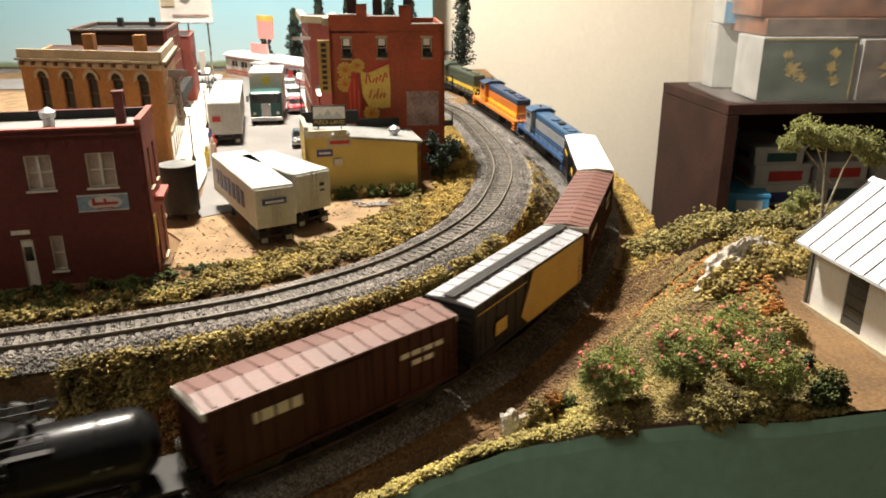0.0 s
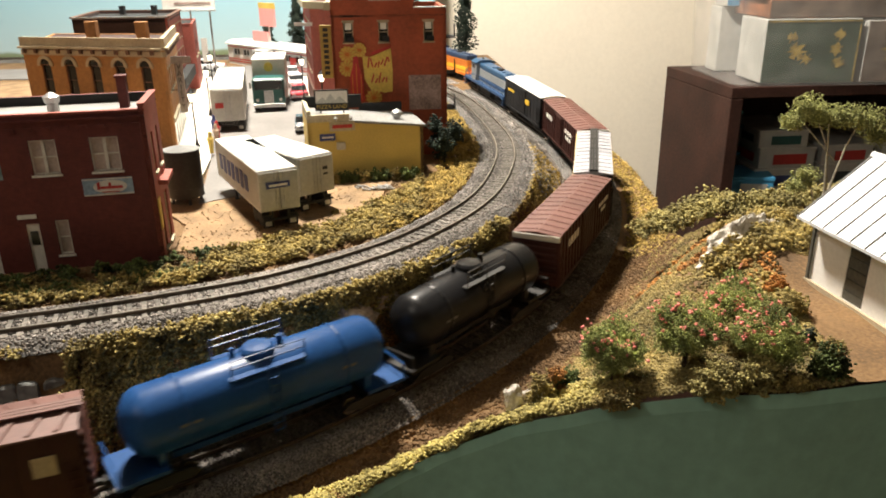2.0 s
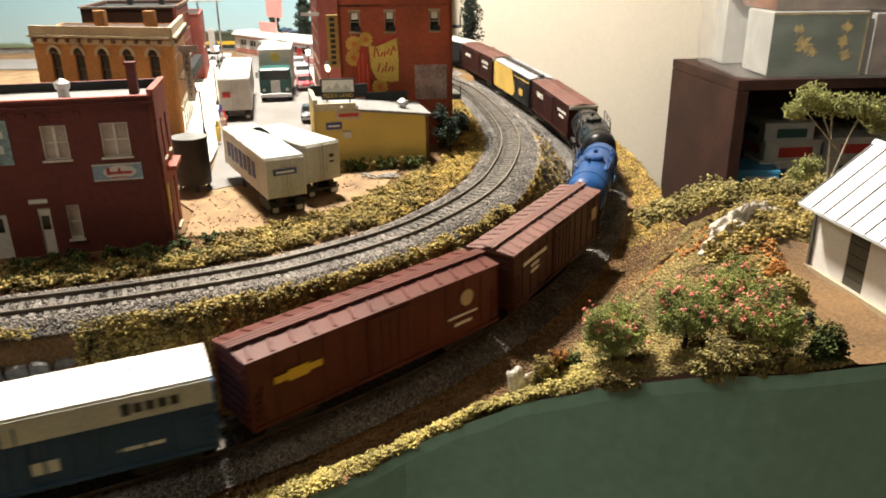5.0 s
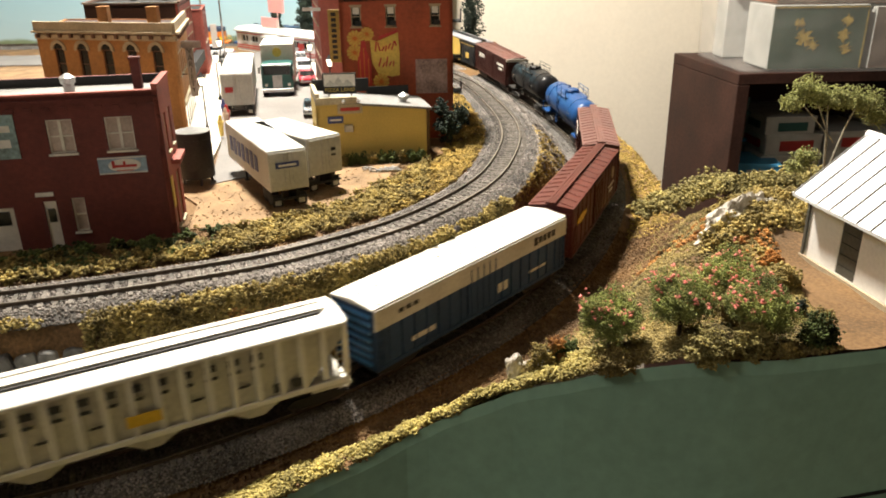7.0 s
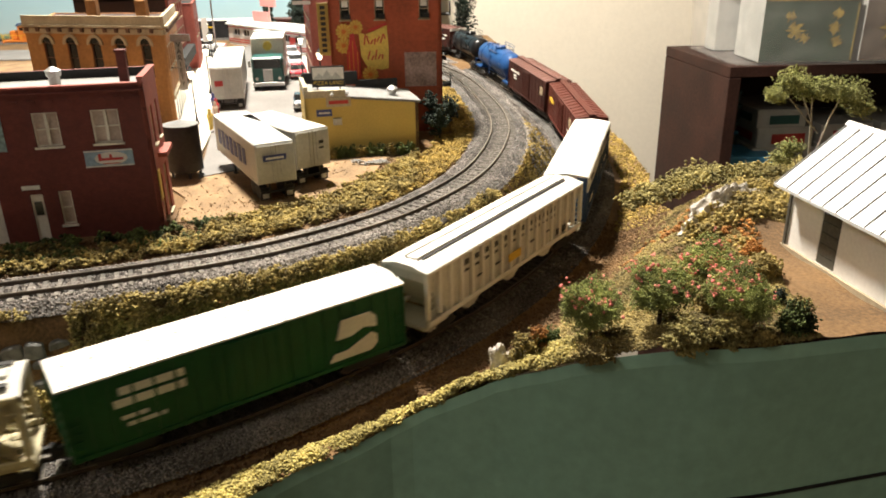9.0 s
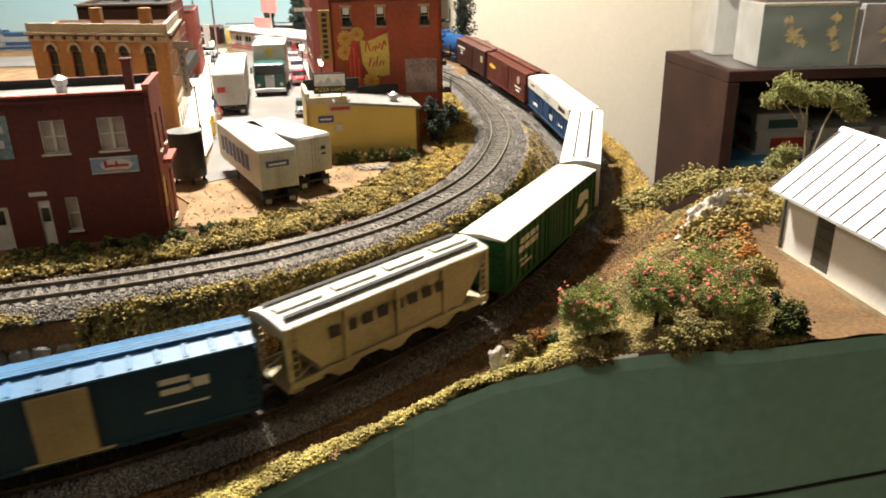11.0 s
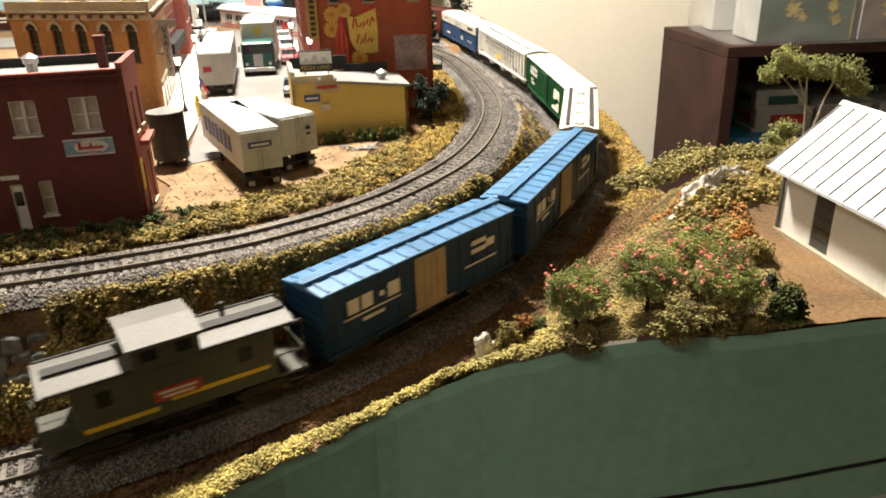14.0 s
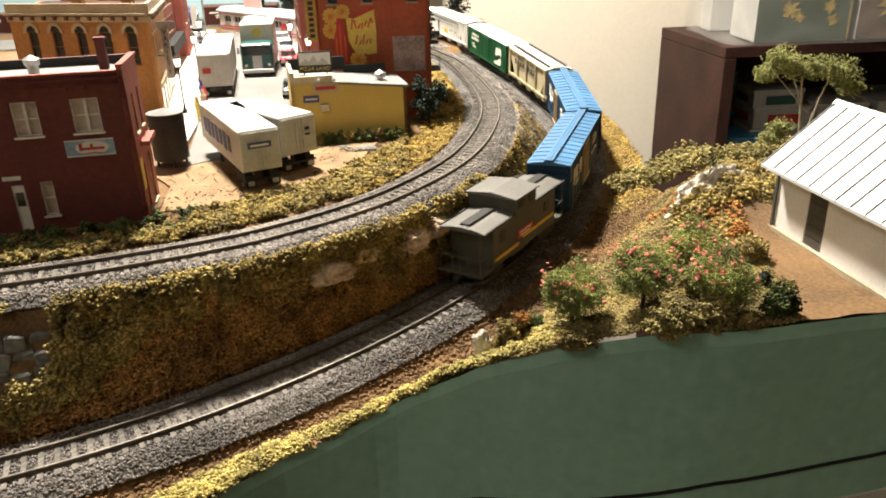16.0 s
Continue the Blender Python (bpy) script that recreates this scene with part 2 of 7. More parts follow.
def pieces(name, geo, material, parent, label="", bev=0.0):
    """Each solid of geo as a part of its own."""
    ends = geo.cut[1:] + [(len(geo.v), len(geo.f))]
    for (v0, f0), (v1, f1) in zip(geo.cut, ends):
        g = Geo()
        g.add(geo.v[v0:v1], [tuple(i - v0 for i in q) for q in geo.f[f0:f1]])
        part(name, g, material, parent, label, bev)


def thing(name, label, category, group="", m=None, geo=None, material=None, kind="", bev=0.0, smooth=False):
    me = None
    if geo is not None:
        me = geo.mesh(name, bev, smooth)
        me.materials.append(M[material] if isinstance(material, str) else material)
    ob = new(name, me)
    if m is not None:
        ob.matrix_basis = m
    return tagged(ob, label, category, group, kind)


def raw(name, verts, faces, material, smooth=False):
    me = bpy.data.meshes.new(name)
    verts, faces = np.asarray(verts, float), np.asarray(faces)
    me.from_pydata(verts.tolist(), [], faces.tolist())
    me.materials.append(M[material])
    if smooth:
        me.polygons.foreach_set("use_smooth", np.ones(len(me.polygons), bool))
    return me


# ---- lines of the two tracks ----
DS = 0.005
OUT_X, OUT_Y, OUT_Z, OUT_H = -0.2095, 0.2847, -0.0550, 0.3696  # where the outer line enters the curve, s = -0.3
KNOTS = [-0.3 + 0.11 * i for i in range(17)]
BEND = [2.34, 1.9, 1.37, 1.92, 1.48, 1.43, 2.04, 1.34, 0.43, 0.19, 0.08, 0.03, 0.03, 0.03, 0.03, 0.03, 0.03]
GRADE = [0.017, 0.016, 0.015, 0.016, 0.021, 0.029, 0.038, 0.047, 0.054, 0.055, 0.048, 0.034, 0.019, 0.008, 0.002, -0.002, -0.004]
S0, S1 = -2.6, 3.5
OUT_S = np.arange(S0, S1, DS)


def outer_line():
    fore = np.arange(-0.3, S1, DS)
    bend = np.interp(fore, KNOTS, BEND)
    far = fore > 0.93
    bend[far] = 2.6
    heading = OUT_H + np.cumsum(bend) * DS
    heading = np.minimum(heading, math.pi + 0.02)
    grade = np.interp(fore, KNOTS, GRADE)
    x = OUT_X + np.r_[0, np.cumsum(np.cos(heading))[:-1]] * DS
    y = OUT_Y + np.r_[0, np.cumsum(np.sin(heading))[:-1]] * DS
    z = OUT_Z + np.r_[0, np.cumsum(grade)[:-1]] * DS
    back = np.arange(S0, -0.3 - DS / 2, DS)
    d = back + 0.3
    bx, by = OUT_X + d * math.cos(OUT_H), OUT_Y + d * math.sin(OUT_H)
    return np.c_[np.r_[bx, x], np.r_[by, y], np.r_[OUT_Z + 0 * d, z]][: len(OUT_S)]


OUTER = outer_line()


def out_at(s):
    return np.array([np.interp(s, OUT_S[: len(OUTER)], OUTER[:, k]) for k in range(3)])


def spline(points, step=0.005):
    p = np.array(points, float)
    p = np.vstack([2 * p[0] - p[1], p, 2 * p[-1] - p[-2]])
    rows = []
    for i in range(1, len(p) - 2):
        n = max(2, int(np.linalg.norm(p[i + 1] - p[i]) / step))
        t = np.linspace(0, 1, n, endpoint=False)[:, None]
        rows.append(0.5 * (2 * p[i] + (p[i + 1] - p[i - 1]) * t + (2 * p[i - 1] - 5 * p[i] + 4 * p[i + 1] - p[i + 2]) * t**2 + (3 * p[i] - p[i - 1] - 3 * p[i + 1] + p[i + 2]) * t**3))
    return np.vstack(rows)


INNER = spline([(-1.9, -0.13), (-1.0, 0.135), (-0.45, 0.298), (-0.2367, 0.3636), (-0.1836, 0.3815), (-0.1272, 0.4065), (-0.0974, 0.4256), (-0.066, 0.451), (-0.0314, 0.4885), (0.0089, 0.5556),
                (0.034, 0.63), (0.051, 0.735), (0.048, 0.85), (0.024, 1.03), (-0.005, 1.13), (-0.06, 1.29), (-0.13, 1.44), (-0.23, 1.55), (-0.37, 1.615), (-0.6, 1.63), (-2.2, 1.63)])
INNER = np.c_[INNER, np.full(len(INNER), 0.0065)]


def near_line(x, y, line):
    """Distance to a line, its index and the side (+ left)."""
    line = line[::2]
    best, idx = np.full(x.shape, 9.0), np.zeros(x.shape, int)
    for i in range(len(line)):
        d = (x - line[i, 0]) ** 2 + (y - line[i, 1]) ** 2
        m = d < best
        best[m], idx[m] = d[m], i
    t = np.gradient(line[:, :2], axis=0)
    side = t[idx, 0] * (y - line[idx, 1]) - t[idx, 1] * (x - line[idx, 0])
    return np.sqrt(best), line[idx, 2], side


def smooth(a, b, v):
    t = np.clip((v - a) / (b - a), 0, 1)
    return t * t * (3 - 2 * t)


def wob(x, y, f=40.0, seed=0.0):
    return np.sin(f * x + seed) * np.cos(1.3 * f * y + 2 * seed) * 0.5 + np.sin(2.3 * f * y - 1.1 * f * x + seed) * 0.3 + np.sin(4.7 * f * x + 3.9 * f * y) * 0.2


def ground_height(x, y):
    x, y = np.asarray(x, float), np.asarray(y, float)
    di, zi, si = near_line(x, y, INNER)
    do, zo, so = near_line(x, y, OUTER)
    town = 0.0 + 0 * x
    bed_in = 0.0
    bed_out = zo - 0.0065
    # between the two lines: level with the inner one, then a bank down to the outer bed
    r = np.clip(do - 0.027, 0, 1) / (np.clip(do - 0.027, 0, 1) + np.clip(di - 0.0275, 0.0005, 1))
    bluff = smooth(-0.16, -0.11, x) * (1 - smooth(-0.03, 0.03, x))
    w = (1 - bluff) * r ** 0.85 + bluff * (0.55 * r + 0.45 * smooth(0.05, 0.9, r))
    between = bed_out + (zi - 0.0070 - bed_out) * np.clip(w + (0.09 * wob(x, y, 60) + 0.06 * wob(x, y, 160, 2.0)) * smooth(0, 0.2, r) * (1 - smooth(0.8, 1, r)), 0, 1)
    # outside the outer line: a gully, then the hill with the shed
    hill = -0.062 + 0.082 * smooth(-0.09, 0.1, x + 0.15 * (0.3 - y)) - 0.03 * smooth(0.42, 0.6, y) + 0.008 * np.exp(-((x - 0.17) ** 2 + (y - 0.44) ** 2) / 0.003)
    gul = bed_out - 0.006 * smooth(0.022, 0.034, do)
    outside = gul + (hill + 0.002 * wob(x, y, 45, 1.0) - gul) * smooth(0.036, 0.14, do)
    z = np.where(so > 0, np.where(si > 0, town, between), outside)
    z = np.where(do < 0.027, bed_out, z)
    z = np.where((si > 0) & (di > 0.03), z + 0.0015 * wob(x, y, 60) * smooth(0.03, 0.05, di) * (1 - smooth(0.06, 0.09, di)), z)
    z = np.where(y > 1.3, np.maximum(z, -0.012), z)
    # the low berm heaped behind the edge board
    _, _, de = to_rim(x, y, EDGE + [(0.75, 3.0), (-2.1, 3.0)])
    berm = np.interp(x, [-0.6, -0.13, -0.103, -0.078, -0.045, -0.0245, 0.0, 0.0152, 0.0366], [0.003, 0.0045, 0.006, 0.0105, 0.0165, 0.0195, 0.0165, 0.009, 0.0])
    return np.where(so < 0, z + berm * (1 - smooth(0.006, 0.03, de)) * smooth(0.028, 0.04, do), z)


# ---- the layout: one sheet of ground, its green edge board, the room round it ----
EDGE = [(-2.1, -0.515), (-1.1, -0.133), (-0.6, 0.058), (-0.35, 0.154), (-0.25, 0.192), (-0.182, 0.218), (-0.13, 0.25), (-0.103, 0.267), (-0.078, 0.283), (-0.045, 0.293), (-0.0245, 0.296), (0.0152, 0.288), (0.0366, 0.278), (0.072, 0.267), (0.116, 0.262), (0.184, 0.272), (0.3, 0.29), (0.75, 0.33)]
RIM = EDGE + [(0.75, 0.6), (0.3, 0.575), (0.225, 0.565), (0.185, 0.6), (0.19, 0.66), (0.205, 0.74), (0.21, 0.85), (0.2, 0.95), (0.17, 1.1), (0.13, 1.3), (0.1, 1.735), (-2.4, 1.735), (-2.4, -0.5)]


def inside(x, y, poly):
    x, y = np.asarray(x, float), np.asarray(y, float)
    r = np.zeros(x.shape, bool)
    for (x0, y0), (x1, y1) in zip(poly, poly[1:] + poly[:1]):
        if y0 != y1:
            r ^= ((y0 > y) != (y1 > y)) & (x < (x1 - x0) * (y - y0) / (y1 - y0) + x0)
    return r


def to_rim(x, y, poly):
    best, bx, by = np.full(x.shape, 9.0), x.copy(), y.copy()
    for (x0, y0), (x1, y1) in zip(poly, poly[1:] + poly[:1]):
        ux, uy = x1 - x0, y1 - y0
        t = np.clip(((x - x0) * ux + (y - y0) * uy) / (ux * ux + uy * uy), 0, 1)
        px, py = x0 + t * ux, y0 + t * uy
        d = (x - px) ** 2 + (y - py) ** 2
        m = d < best
        best[m], bx[m], by[m] = d[m], px[m], py[m]
    return bx, by, np.sqrt(best)


def build_ground():
    gx = np.r_[np.arange(-2.42, -0.5, 0.03), np.arange(-0.5, -0.36, 0.004), np.arange(-0.36, 0.1, 0.0025), np.arange(0.1, 0.4, 0.004), np.arange(0.4, 0.8, 0.02)]
    gy = np.r_[np.arange(-0.56, 0.17, 0.02), np.arange(0.17, 0.26, 0.004), np.arange(0.26, 0.52, 0.0025), np.arange(0.52, 0.82, 0.004), np.arange(0.82, 1.78, 0.012)]
    X, Y = np.meshgrid(gx, gy, indexing="ij")
    inn = inside(X, Y, RIM)
    quad = inn[:-1, :-1] | inn[1:, :-1] | inn[:-1, 1:] | inn[1:, 1:]
    bx, by, _ = to_rim(X, Y, RIM)
    X, Y = np.where(inn, X, bx), np.where(inn, Y, by)
    Z = ground_height(X.ravel(), Y.ravel()).reshape(X.shape)
    ids = np.arange(X.size).reshape(X.shape)
    q = np.stack([ids[:-1, :-1], ids[1:, :-1], ids[1:, 1:], ids[:-1, 1:]], -1)[quad]
    used, inv = np.unique(q, return_inverse=True)
    me = raw("ground", np.c_[X.ravel(), Y.ravel(), Z.ravel()][used], inv.reshape(-1, 4), "earth", smooth=True)
    return tagged(new("ground", me), "brown earth of the model railway landscape", "ground", kind="structure")


build_ground()


def edge_board():
    pts = spline(EDGE, 0.01)
    t = np.gradient(pts, axis=0)
    t /= np.linalg.norm(t, axis=1)[:, None]
    nrm = np.c_[t[:, 1], -t[:, 0]]
    top = ground_height(pts[:, 0], pts[:, 1]) - 0.0004
    k = np.ones(5) / 5
    top = np.convolve(np.pad(top, 2, mode="edge"), k, "valid")
    o = pts + nrm * 0.0016
    n = len(pts)
    v = np.vstack([np.c_[pts, top - 0.0004], np.c_[o, top - 0.006], np.c_[o, 0 * top - 0.5], np.c_[pts, 0 * top - 0.5]])
    f = [(a * n + i, a * n + i + 1, b * n + i + 1, b * n + i) for a, b in ((0, 1), (1, 2), (2, 3), (3, 0)) for i in range(n - 1)]
    board = tagged(new("edge_board", raw("edge_board", v, f, "fascia_green")), "dark green painted board along the layout's edge", "panel", kind="structure")
    # the black gap where the lower panel meets it
    low = np.interp(o[:, 0], [-0.6, 0.0, 0.074, 0.113, 0.198, 0.75], [-0.25, -0.087, -0.0654, -0.0553, -0.0509, -0.03])
    o2 = pts + nrm * 0.0022
    v = np.vstack([np.c_[o2, low], np.c_[o2, low - 0.0016], np.c_[o, low - 0.0016], np.c_[o, low]])
    f = [(a * n + i, a * n + i + 1, b * n + i + 1, b * n + i) for a, b in ((0, 1), (1, 2), (3, 0)) for i in range(n - 1)]
    ob = new("seam", raw("seam", v, f, "seam_black"))
    ob.parent = board
    o3 = pts + nrm * 0.0028
    v = np.vstack([np.c_[o3, low - 0.022], np.c_[o3, np.minimum(low - 0.023, -0.42)], np.c_[o, np.minimum(low - 0.023, -0.42)], np.c_[o, low - 0.022]])
    ob = new("lower_panel", raw("lower_panel", v, f, "white_aged"))
    ob.parent = board


edge_board()


def room():
    def slab(name, label, cat, x, y, z, sx, sy, sz, m):
        thing(name, label, cat, geo=Geo().box(x, y, z, sx, sy, sz), material=m, kind="structure")
    slab("wall_north", "plain cream painted room wall", "wall", 0, 1.88, 0.25, 6.2, 0.1, 2.5, "wall_cream")
    # Unseen side walls and floor have darkened colours that weaken the bounced fill.
    slab("wall_south", "unseen tan room wall, darkened to cut bounced light", "wall", 0, -2.6, 0.25, 6.2, 0.1, 2.5, "wall_low_bounce")
    slab("wall_west", "unseen tan room wall, darkened to cut bounced light", "wall", -3.05, -0.36, 0.25, 0.1, 4.38, 2.5, "wall_low_bounce")
    slab("wall_east", "unseen tan room wall, darkened to cut bounced light", "wall", 3.05, -0.36, 0.25, 0.1, 4.38, 2.5, "wall_low_bounce")
    slab("floor", "brown carpeted room floor, darkened to cut bounced light", "floor", 0, -0.36, -1.0, 6.0, 4.38, 0.05, "carpet")
    slab("ceiling", "white painted room ceiling", "ceiling", 0, -0.36, 1.52, 6.2, 4.6, 0.05, "ceiling_white")


room()


def sky_board():
    m = bpy.data.materials.new("painted_sky")
    m.use_nodes = True
    nt = m.node_tree
    b = nt.nodes["Principled BSDF"]
    b.inputs["Roughness"].default_value = 0.85
    tc, sep = nt.nodes.new("ShaderNodeTexCoord"), nt.nodes.new("ShaderNodeSeparateXYZ")
    nt.links.new(tc.outputs["Object"], sep.inputs[0])
    noi = nt.nodes.new("ShaderNodeTexNoise")
    noi.inputs["Scale"].default_value = 14
    nt.links.new(tc.outputs["Object"], noi.inputs["Vector"])
    add = nt.nodes.new("ShaderNodeMath")
    add.operation = "MULTIPLY_ADD"
    nt.links.new(noi.outputs["Fac"], add.inputs[0])
    add.inputs[1].default_value = 0.022
    nt.links.new(sep.outputs[2], add.inputs[2])
    rng = nt.nodes.new("ShaderNodeMapRange")
    rng.inputs[1].default_value, rng.inputs[2].default_value = -0.05, 0.45
    nt.links.new(add.outputs[0], rng.inputs[0])
    cr = nt.nodes.new("ShaderNodeValToRGB")
    e = cr.color_ramp.elements
    e[0].position, e[0].color = 0.0, (0.42, 0.32, 0.18, 1)
    e[1].position, e[1].color = 1.0, (0.16, 0.42, 0.58, 1)
    for p, c in ((0.1, (0.42, 0.33, 0.19, 1)), (0.108, (0.16, 0.2, 0.1, 1)), (0.128, (0.2, 0.26, 0.16, 1)), (0.138, (0.42, 0.58, 0.63, 1)), (0.5, (0.24, 0.5, 0.63, 1))):
        q = e.new(p)
        q.color = c
    nt.links.new(rng.outputs[0], cr.inputs[0])
    nt.links.new(cr.outputs[0], b.inputs["Base Color"])
    pts = spline([(-2.5, 1.70), (-1.5, 1.72), (-0.6, 1.73), (0.035, 1.735)], 0.05)
    n = len(pts)
    v = np.vstack([np.c_[pts, np.full(n, -0.06)], np.c_[pts, np.full(n, 0.55)], np.c_[pts + [0, 0.006], np.full(n, 0.55)], np.c_[pts + [0, 0.006], np.full(n, -0.06)]])
    f = [(a * n + i, a * n + i + 1, b_ * n + i + 1, b_ * n + i) for a, b_ in ((0, 1), (1, 2), (2, 3)) for i in range(n - 1)]
    me = bpy.data.meshes.new("backdrop")
    me.from_pydata(v.tolist(), [], f)
    me.materials.append(m)
    tagged(new("backdrop", me), "painted sky board with a low tree line", "backdrop", kind="structure")


sky_board()


# ---- loose stuff: grains and clumps as one mesh each ----
OCT_V = np.array([(1, 0, 0), (-1, 0, 0), (0, 1, 0), (0, -1, 0), (0, 0, 1), (0, 0, -1)], float)
OCT_F = np.array([(0, 2, 4), (2, 1, 4), (1, 3, 4), (3, 0, 4), (2, 0, 5), (1, 2, 5), (3, 1, 5), (0, 3, 5)])
rs = np.random.RandomState(7)


def grains(name, centres, radii, material, flat=0.75):
    n = len(centres)
    sc = radii[:, None, None] * (0.65 + 0.7 * rs.rand(n, 6, 1))
    v = OCT_V[None] * sc
    a, b = rs.rand(n) * 6.283, (rs.rand(n) - 0.5) * 1.6
    ca, sa, cb, sb = np.cos(a), np.sin(a), np.cos(b), np.sin(b)
    x = v[..., 0] * ca[:, None] - v[..., 1] * sa[:, None]
    y = v[..., 0] * sa[:, None] + v[..., 1] * ca[:, None]
    z = v[..., 2]
    y, z = y * cb[:, None] - z * sb[:, None], y * sb[:, None] + z * cb[:, None]
    v = np.stack([x, y, z * flat], -1) + np.asarray(centres)[:, None]
    f = (OCT_F[None] + 6 * np.arange(n)[:, None, None]).reshape(-1, 3)
    me = bpy.data.meshes.new(name)
    v = v.reshape(-1, 3)
    me.vertices.add(len(v))
    me.vertices.foreach_set("co", v.ravel())
    me.loops.add(f.size)
    me.loops.foreach_set("vertex_index", f.ravel().astype(np.int32))
    me.polygons.add(len(f))
    me.polygons.foreach_set("loop_start", np.arange(0, f.size, 3, dtype=np.int32))
    me.update(calc_edges=True)
    me.materials.append(M[material])
    return me


def clumped(centres, size, per, grain):
    """Small grains heaped round each centre."""
    n = len(centres)
    size = np.broadcast_to(size, n)
    d = rs.randn(n, per, 3)
    d /= np.linalg.norm(d, axis=2, keepdims=True)
    d *= rs.rand(n, per, 1) ** 0.4 * size[:, None, None]
    d[..., 2] = np.abs(d[..., 2]) * 0.8
    c = (np.asarray(centres)[:, None] + d).reshape(-1, 3)
    return c, grain * (0.6 + 0.9 * rs.rand(len(c)))


def scatter(x0, x1, y0, y1, n, keep):
    x, y = x0 + (x1 - x0) * rs.rand(n), y0 + (y1 - y0) * rs.rand(n)
    di, _, si = near_line(x, y, INNER)
    do, zo, so = near_line(x, y, OUTER)
    _, _, de = to_rim(x, y, EDGE + [(0.75, 0.8), (-2.1, 0.8)])
    ok = keep(x, y, di, si, do, so, de) & inside(x, y, RIM) & (do > 0.0285) & (di > 0.0255)
    x, y = x[ok], y[ok]
    return np.c_[x, y, ground_height(x, y)]


def tufted(pts, cell, height, gap):
    """Heaps scattered points into separate rounded tufts with gaps between them."""
    k = np.floor(pts[:, :2] / cell)
    best = np.full(len(pts), 9.0)
    for dx in (-1, 0, 1):
        for dy in (-1, 0, 1):
            c = k + [dx, dy]
            h = np.sin(c[:, 0] * 127.1 + c[:, 1] * 311.7) * 43758.5453
            h2 = np.sin(c[:, 0] * 269.5 + c[:, 1] * 183.3) * 24634.6345
            q = (c + np.c_[h - np.floor(h), h2 - np.floor(h2)]) * cell
            best = np.minimum(best, np.hypot(*(pts[:, :2] - q).T) / cell)
    keep = best < gap
    out = pts[keep].copy()
    out[:, 2] += height * np.clip(1 - (best[keep] / gap) ** 2, 0, 1)
    return out


def foam(name, label, material, pts, size=0.0026, per=6, grain=0.0011, tuft=None):
    if tuft:
        pts = tufted(pts, *tuft)
    c, r = clumped(pts, size * (0.5 + rs.rand(len(pts))), per, grain)
    return tagged(new(name, grains(name, c, r, material)), label, "scatter", kind="stuff")


TOWNSIDE = lambda x, y, di, si, do, so, de: (si > 0) & (di > 0.027) & (di < 0.058 + 0.012 * wob(x, y, 30) + 0.012 * smooth(-0.2, -0.12, x)) & (wob(x, y, 90, 2.0) > -0.55)
foam("shrub_foam", "olive ground foam shrubs along the inner track", "foam_olive", scatter(-0.5, 0.02, 0.33, 0.66, 30000, lambda *a: TOWNSIDE(*a) & (a[0] < -0.03) & (a[2] > 0.031)), 0.0038, 11, 0.0011, tuft=(0.0085, 0.0045, 0.56))
foam("ground_grit", "fine brown soil grit beside the inner track", "earth", scatter(-0.5, 0.02, 0.33, 0.66, 22000, lambda x, y, di, si, do, so, de: (si > 0) & (di > 0.026) & (di < 0.085) & (y < 0.62)), 0.0012, 3, 0.0007)
foam("grass_foam", "golden dry grass foam inside the curve", "foam_gold", scatter(-0.06, 0.06, 0.48, 1.1, 16000, lambda x, y, di, si, do, so, de: (si > 0) & (di > 0.027) & (di < 0.06)), 0.0022, 6, 0.0009, tuft=(0.008, 0.003, 0.7))
foam("shrub_foam", "dark green ground foam at the brick wall's foot", "foam_green", scatter(-0.45, -0.16, 0.36, 0.47, 6000, lambda x, y, di, si, do, so, de: (si > 0) & (di > 0.04) & (di < 0.075) & (wob(x, y, 70) > 0.0)), 0.0036, 10, 0.0011, tuft=(0.0085, 0.0045, 0.56))
BANK = lambda x, y, di, si, do, so, de: (si < 0) & (so > 0) & (di > 0.0275)
# bare stone wall stretch, and the bare earth bluff low on the bank
AT_WALL = lambda x, do: (x < -0.2) & (x > -0.34) & (do > 0.036) & (do < 0.056)
UP = lambda di, do: np.clip(do - 0.027, 0, 1) / (np.clip(do - 0.027, 0, 1) + np.clip(di - 0.0275, 0.0005, 1))
BARE = lambda x, y: 0.1 + 0.42 * smooth(-0.19, -0.15, x) * (1 - smooth(-0.07, -0.03, x)) + 0.12 * wob(x, y, 55) + 0.1 * wob(x, y, 140, 1.0)
foam("grass_foam", "yellow-green foam on the bank between the tracks", "foam_yellow", scatter(-0.5, -0.02, 0.25, 0.5, 120000, lambda x, y, di, si, do, so, de: BANK(x, y, di, si, do, so, de) & ~AT_WALL(x, do) & (UP(di, do) > BARE(x, y)) & (wob(x, y, 80) > -0.55 + 0.6 * smooth(-0.17, -0.06, x))), 0.0036, 10, 0.0011, tuft=(0.0085, 0.0045, 0.56))
foam("grass_foam", "olive foam on the bank between the tracks", "foam_olive", scatter(-0.5, 0.03, 0.25, 0.52, 110000, lambda x, y, di, si, do, so, de: BANK(x, y, di, si, do, so, de) & ~AT_WALL(x, do) & (UP(di, do) > BARE(x, y) + 0.04) & (wob(x, y, 64, 3.0) > 0.45 - 0.75 * smooth(-0.19, -0.08, x))), 0.0036, 10, 0.0011, tuft=(0.007, 0.004, 0.55))
foam("grass_foam", "golden foam between the tracks in the curve", "foam_gold", scatter(-0.02, 0.12, 0.45, 0.8, 26000, lambda x, y, di, si, do, so, de: BANK(x, y, di, si, do, so, de) & (do > 0.034)), 0.0018, 5, 0.0009)
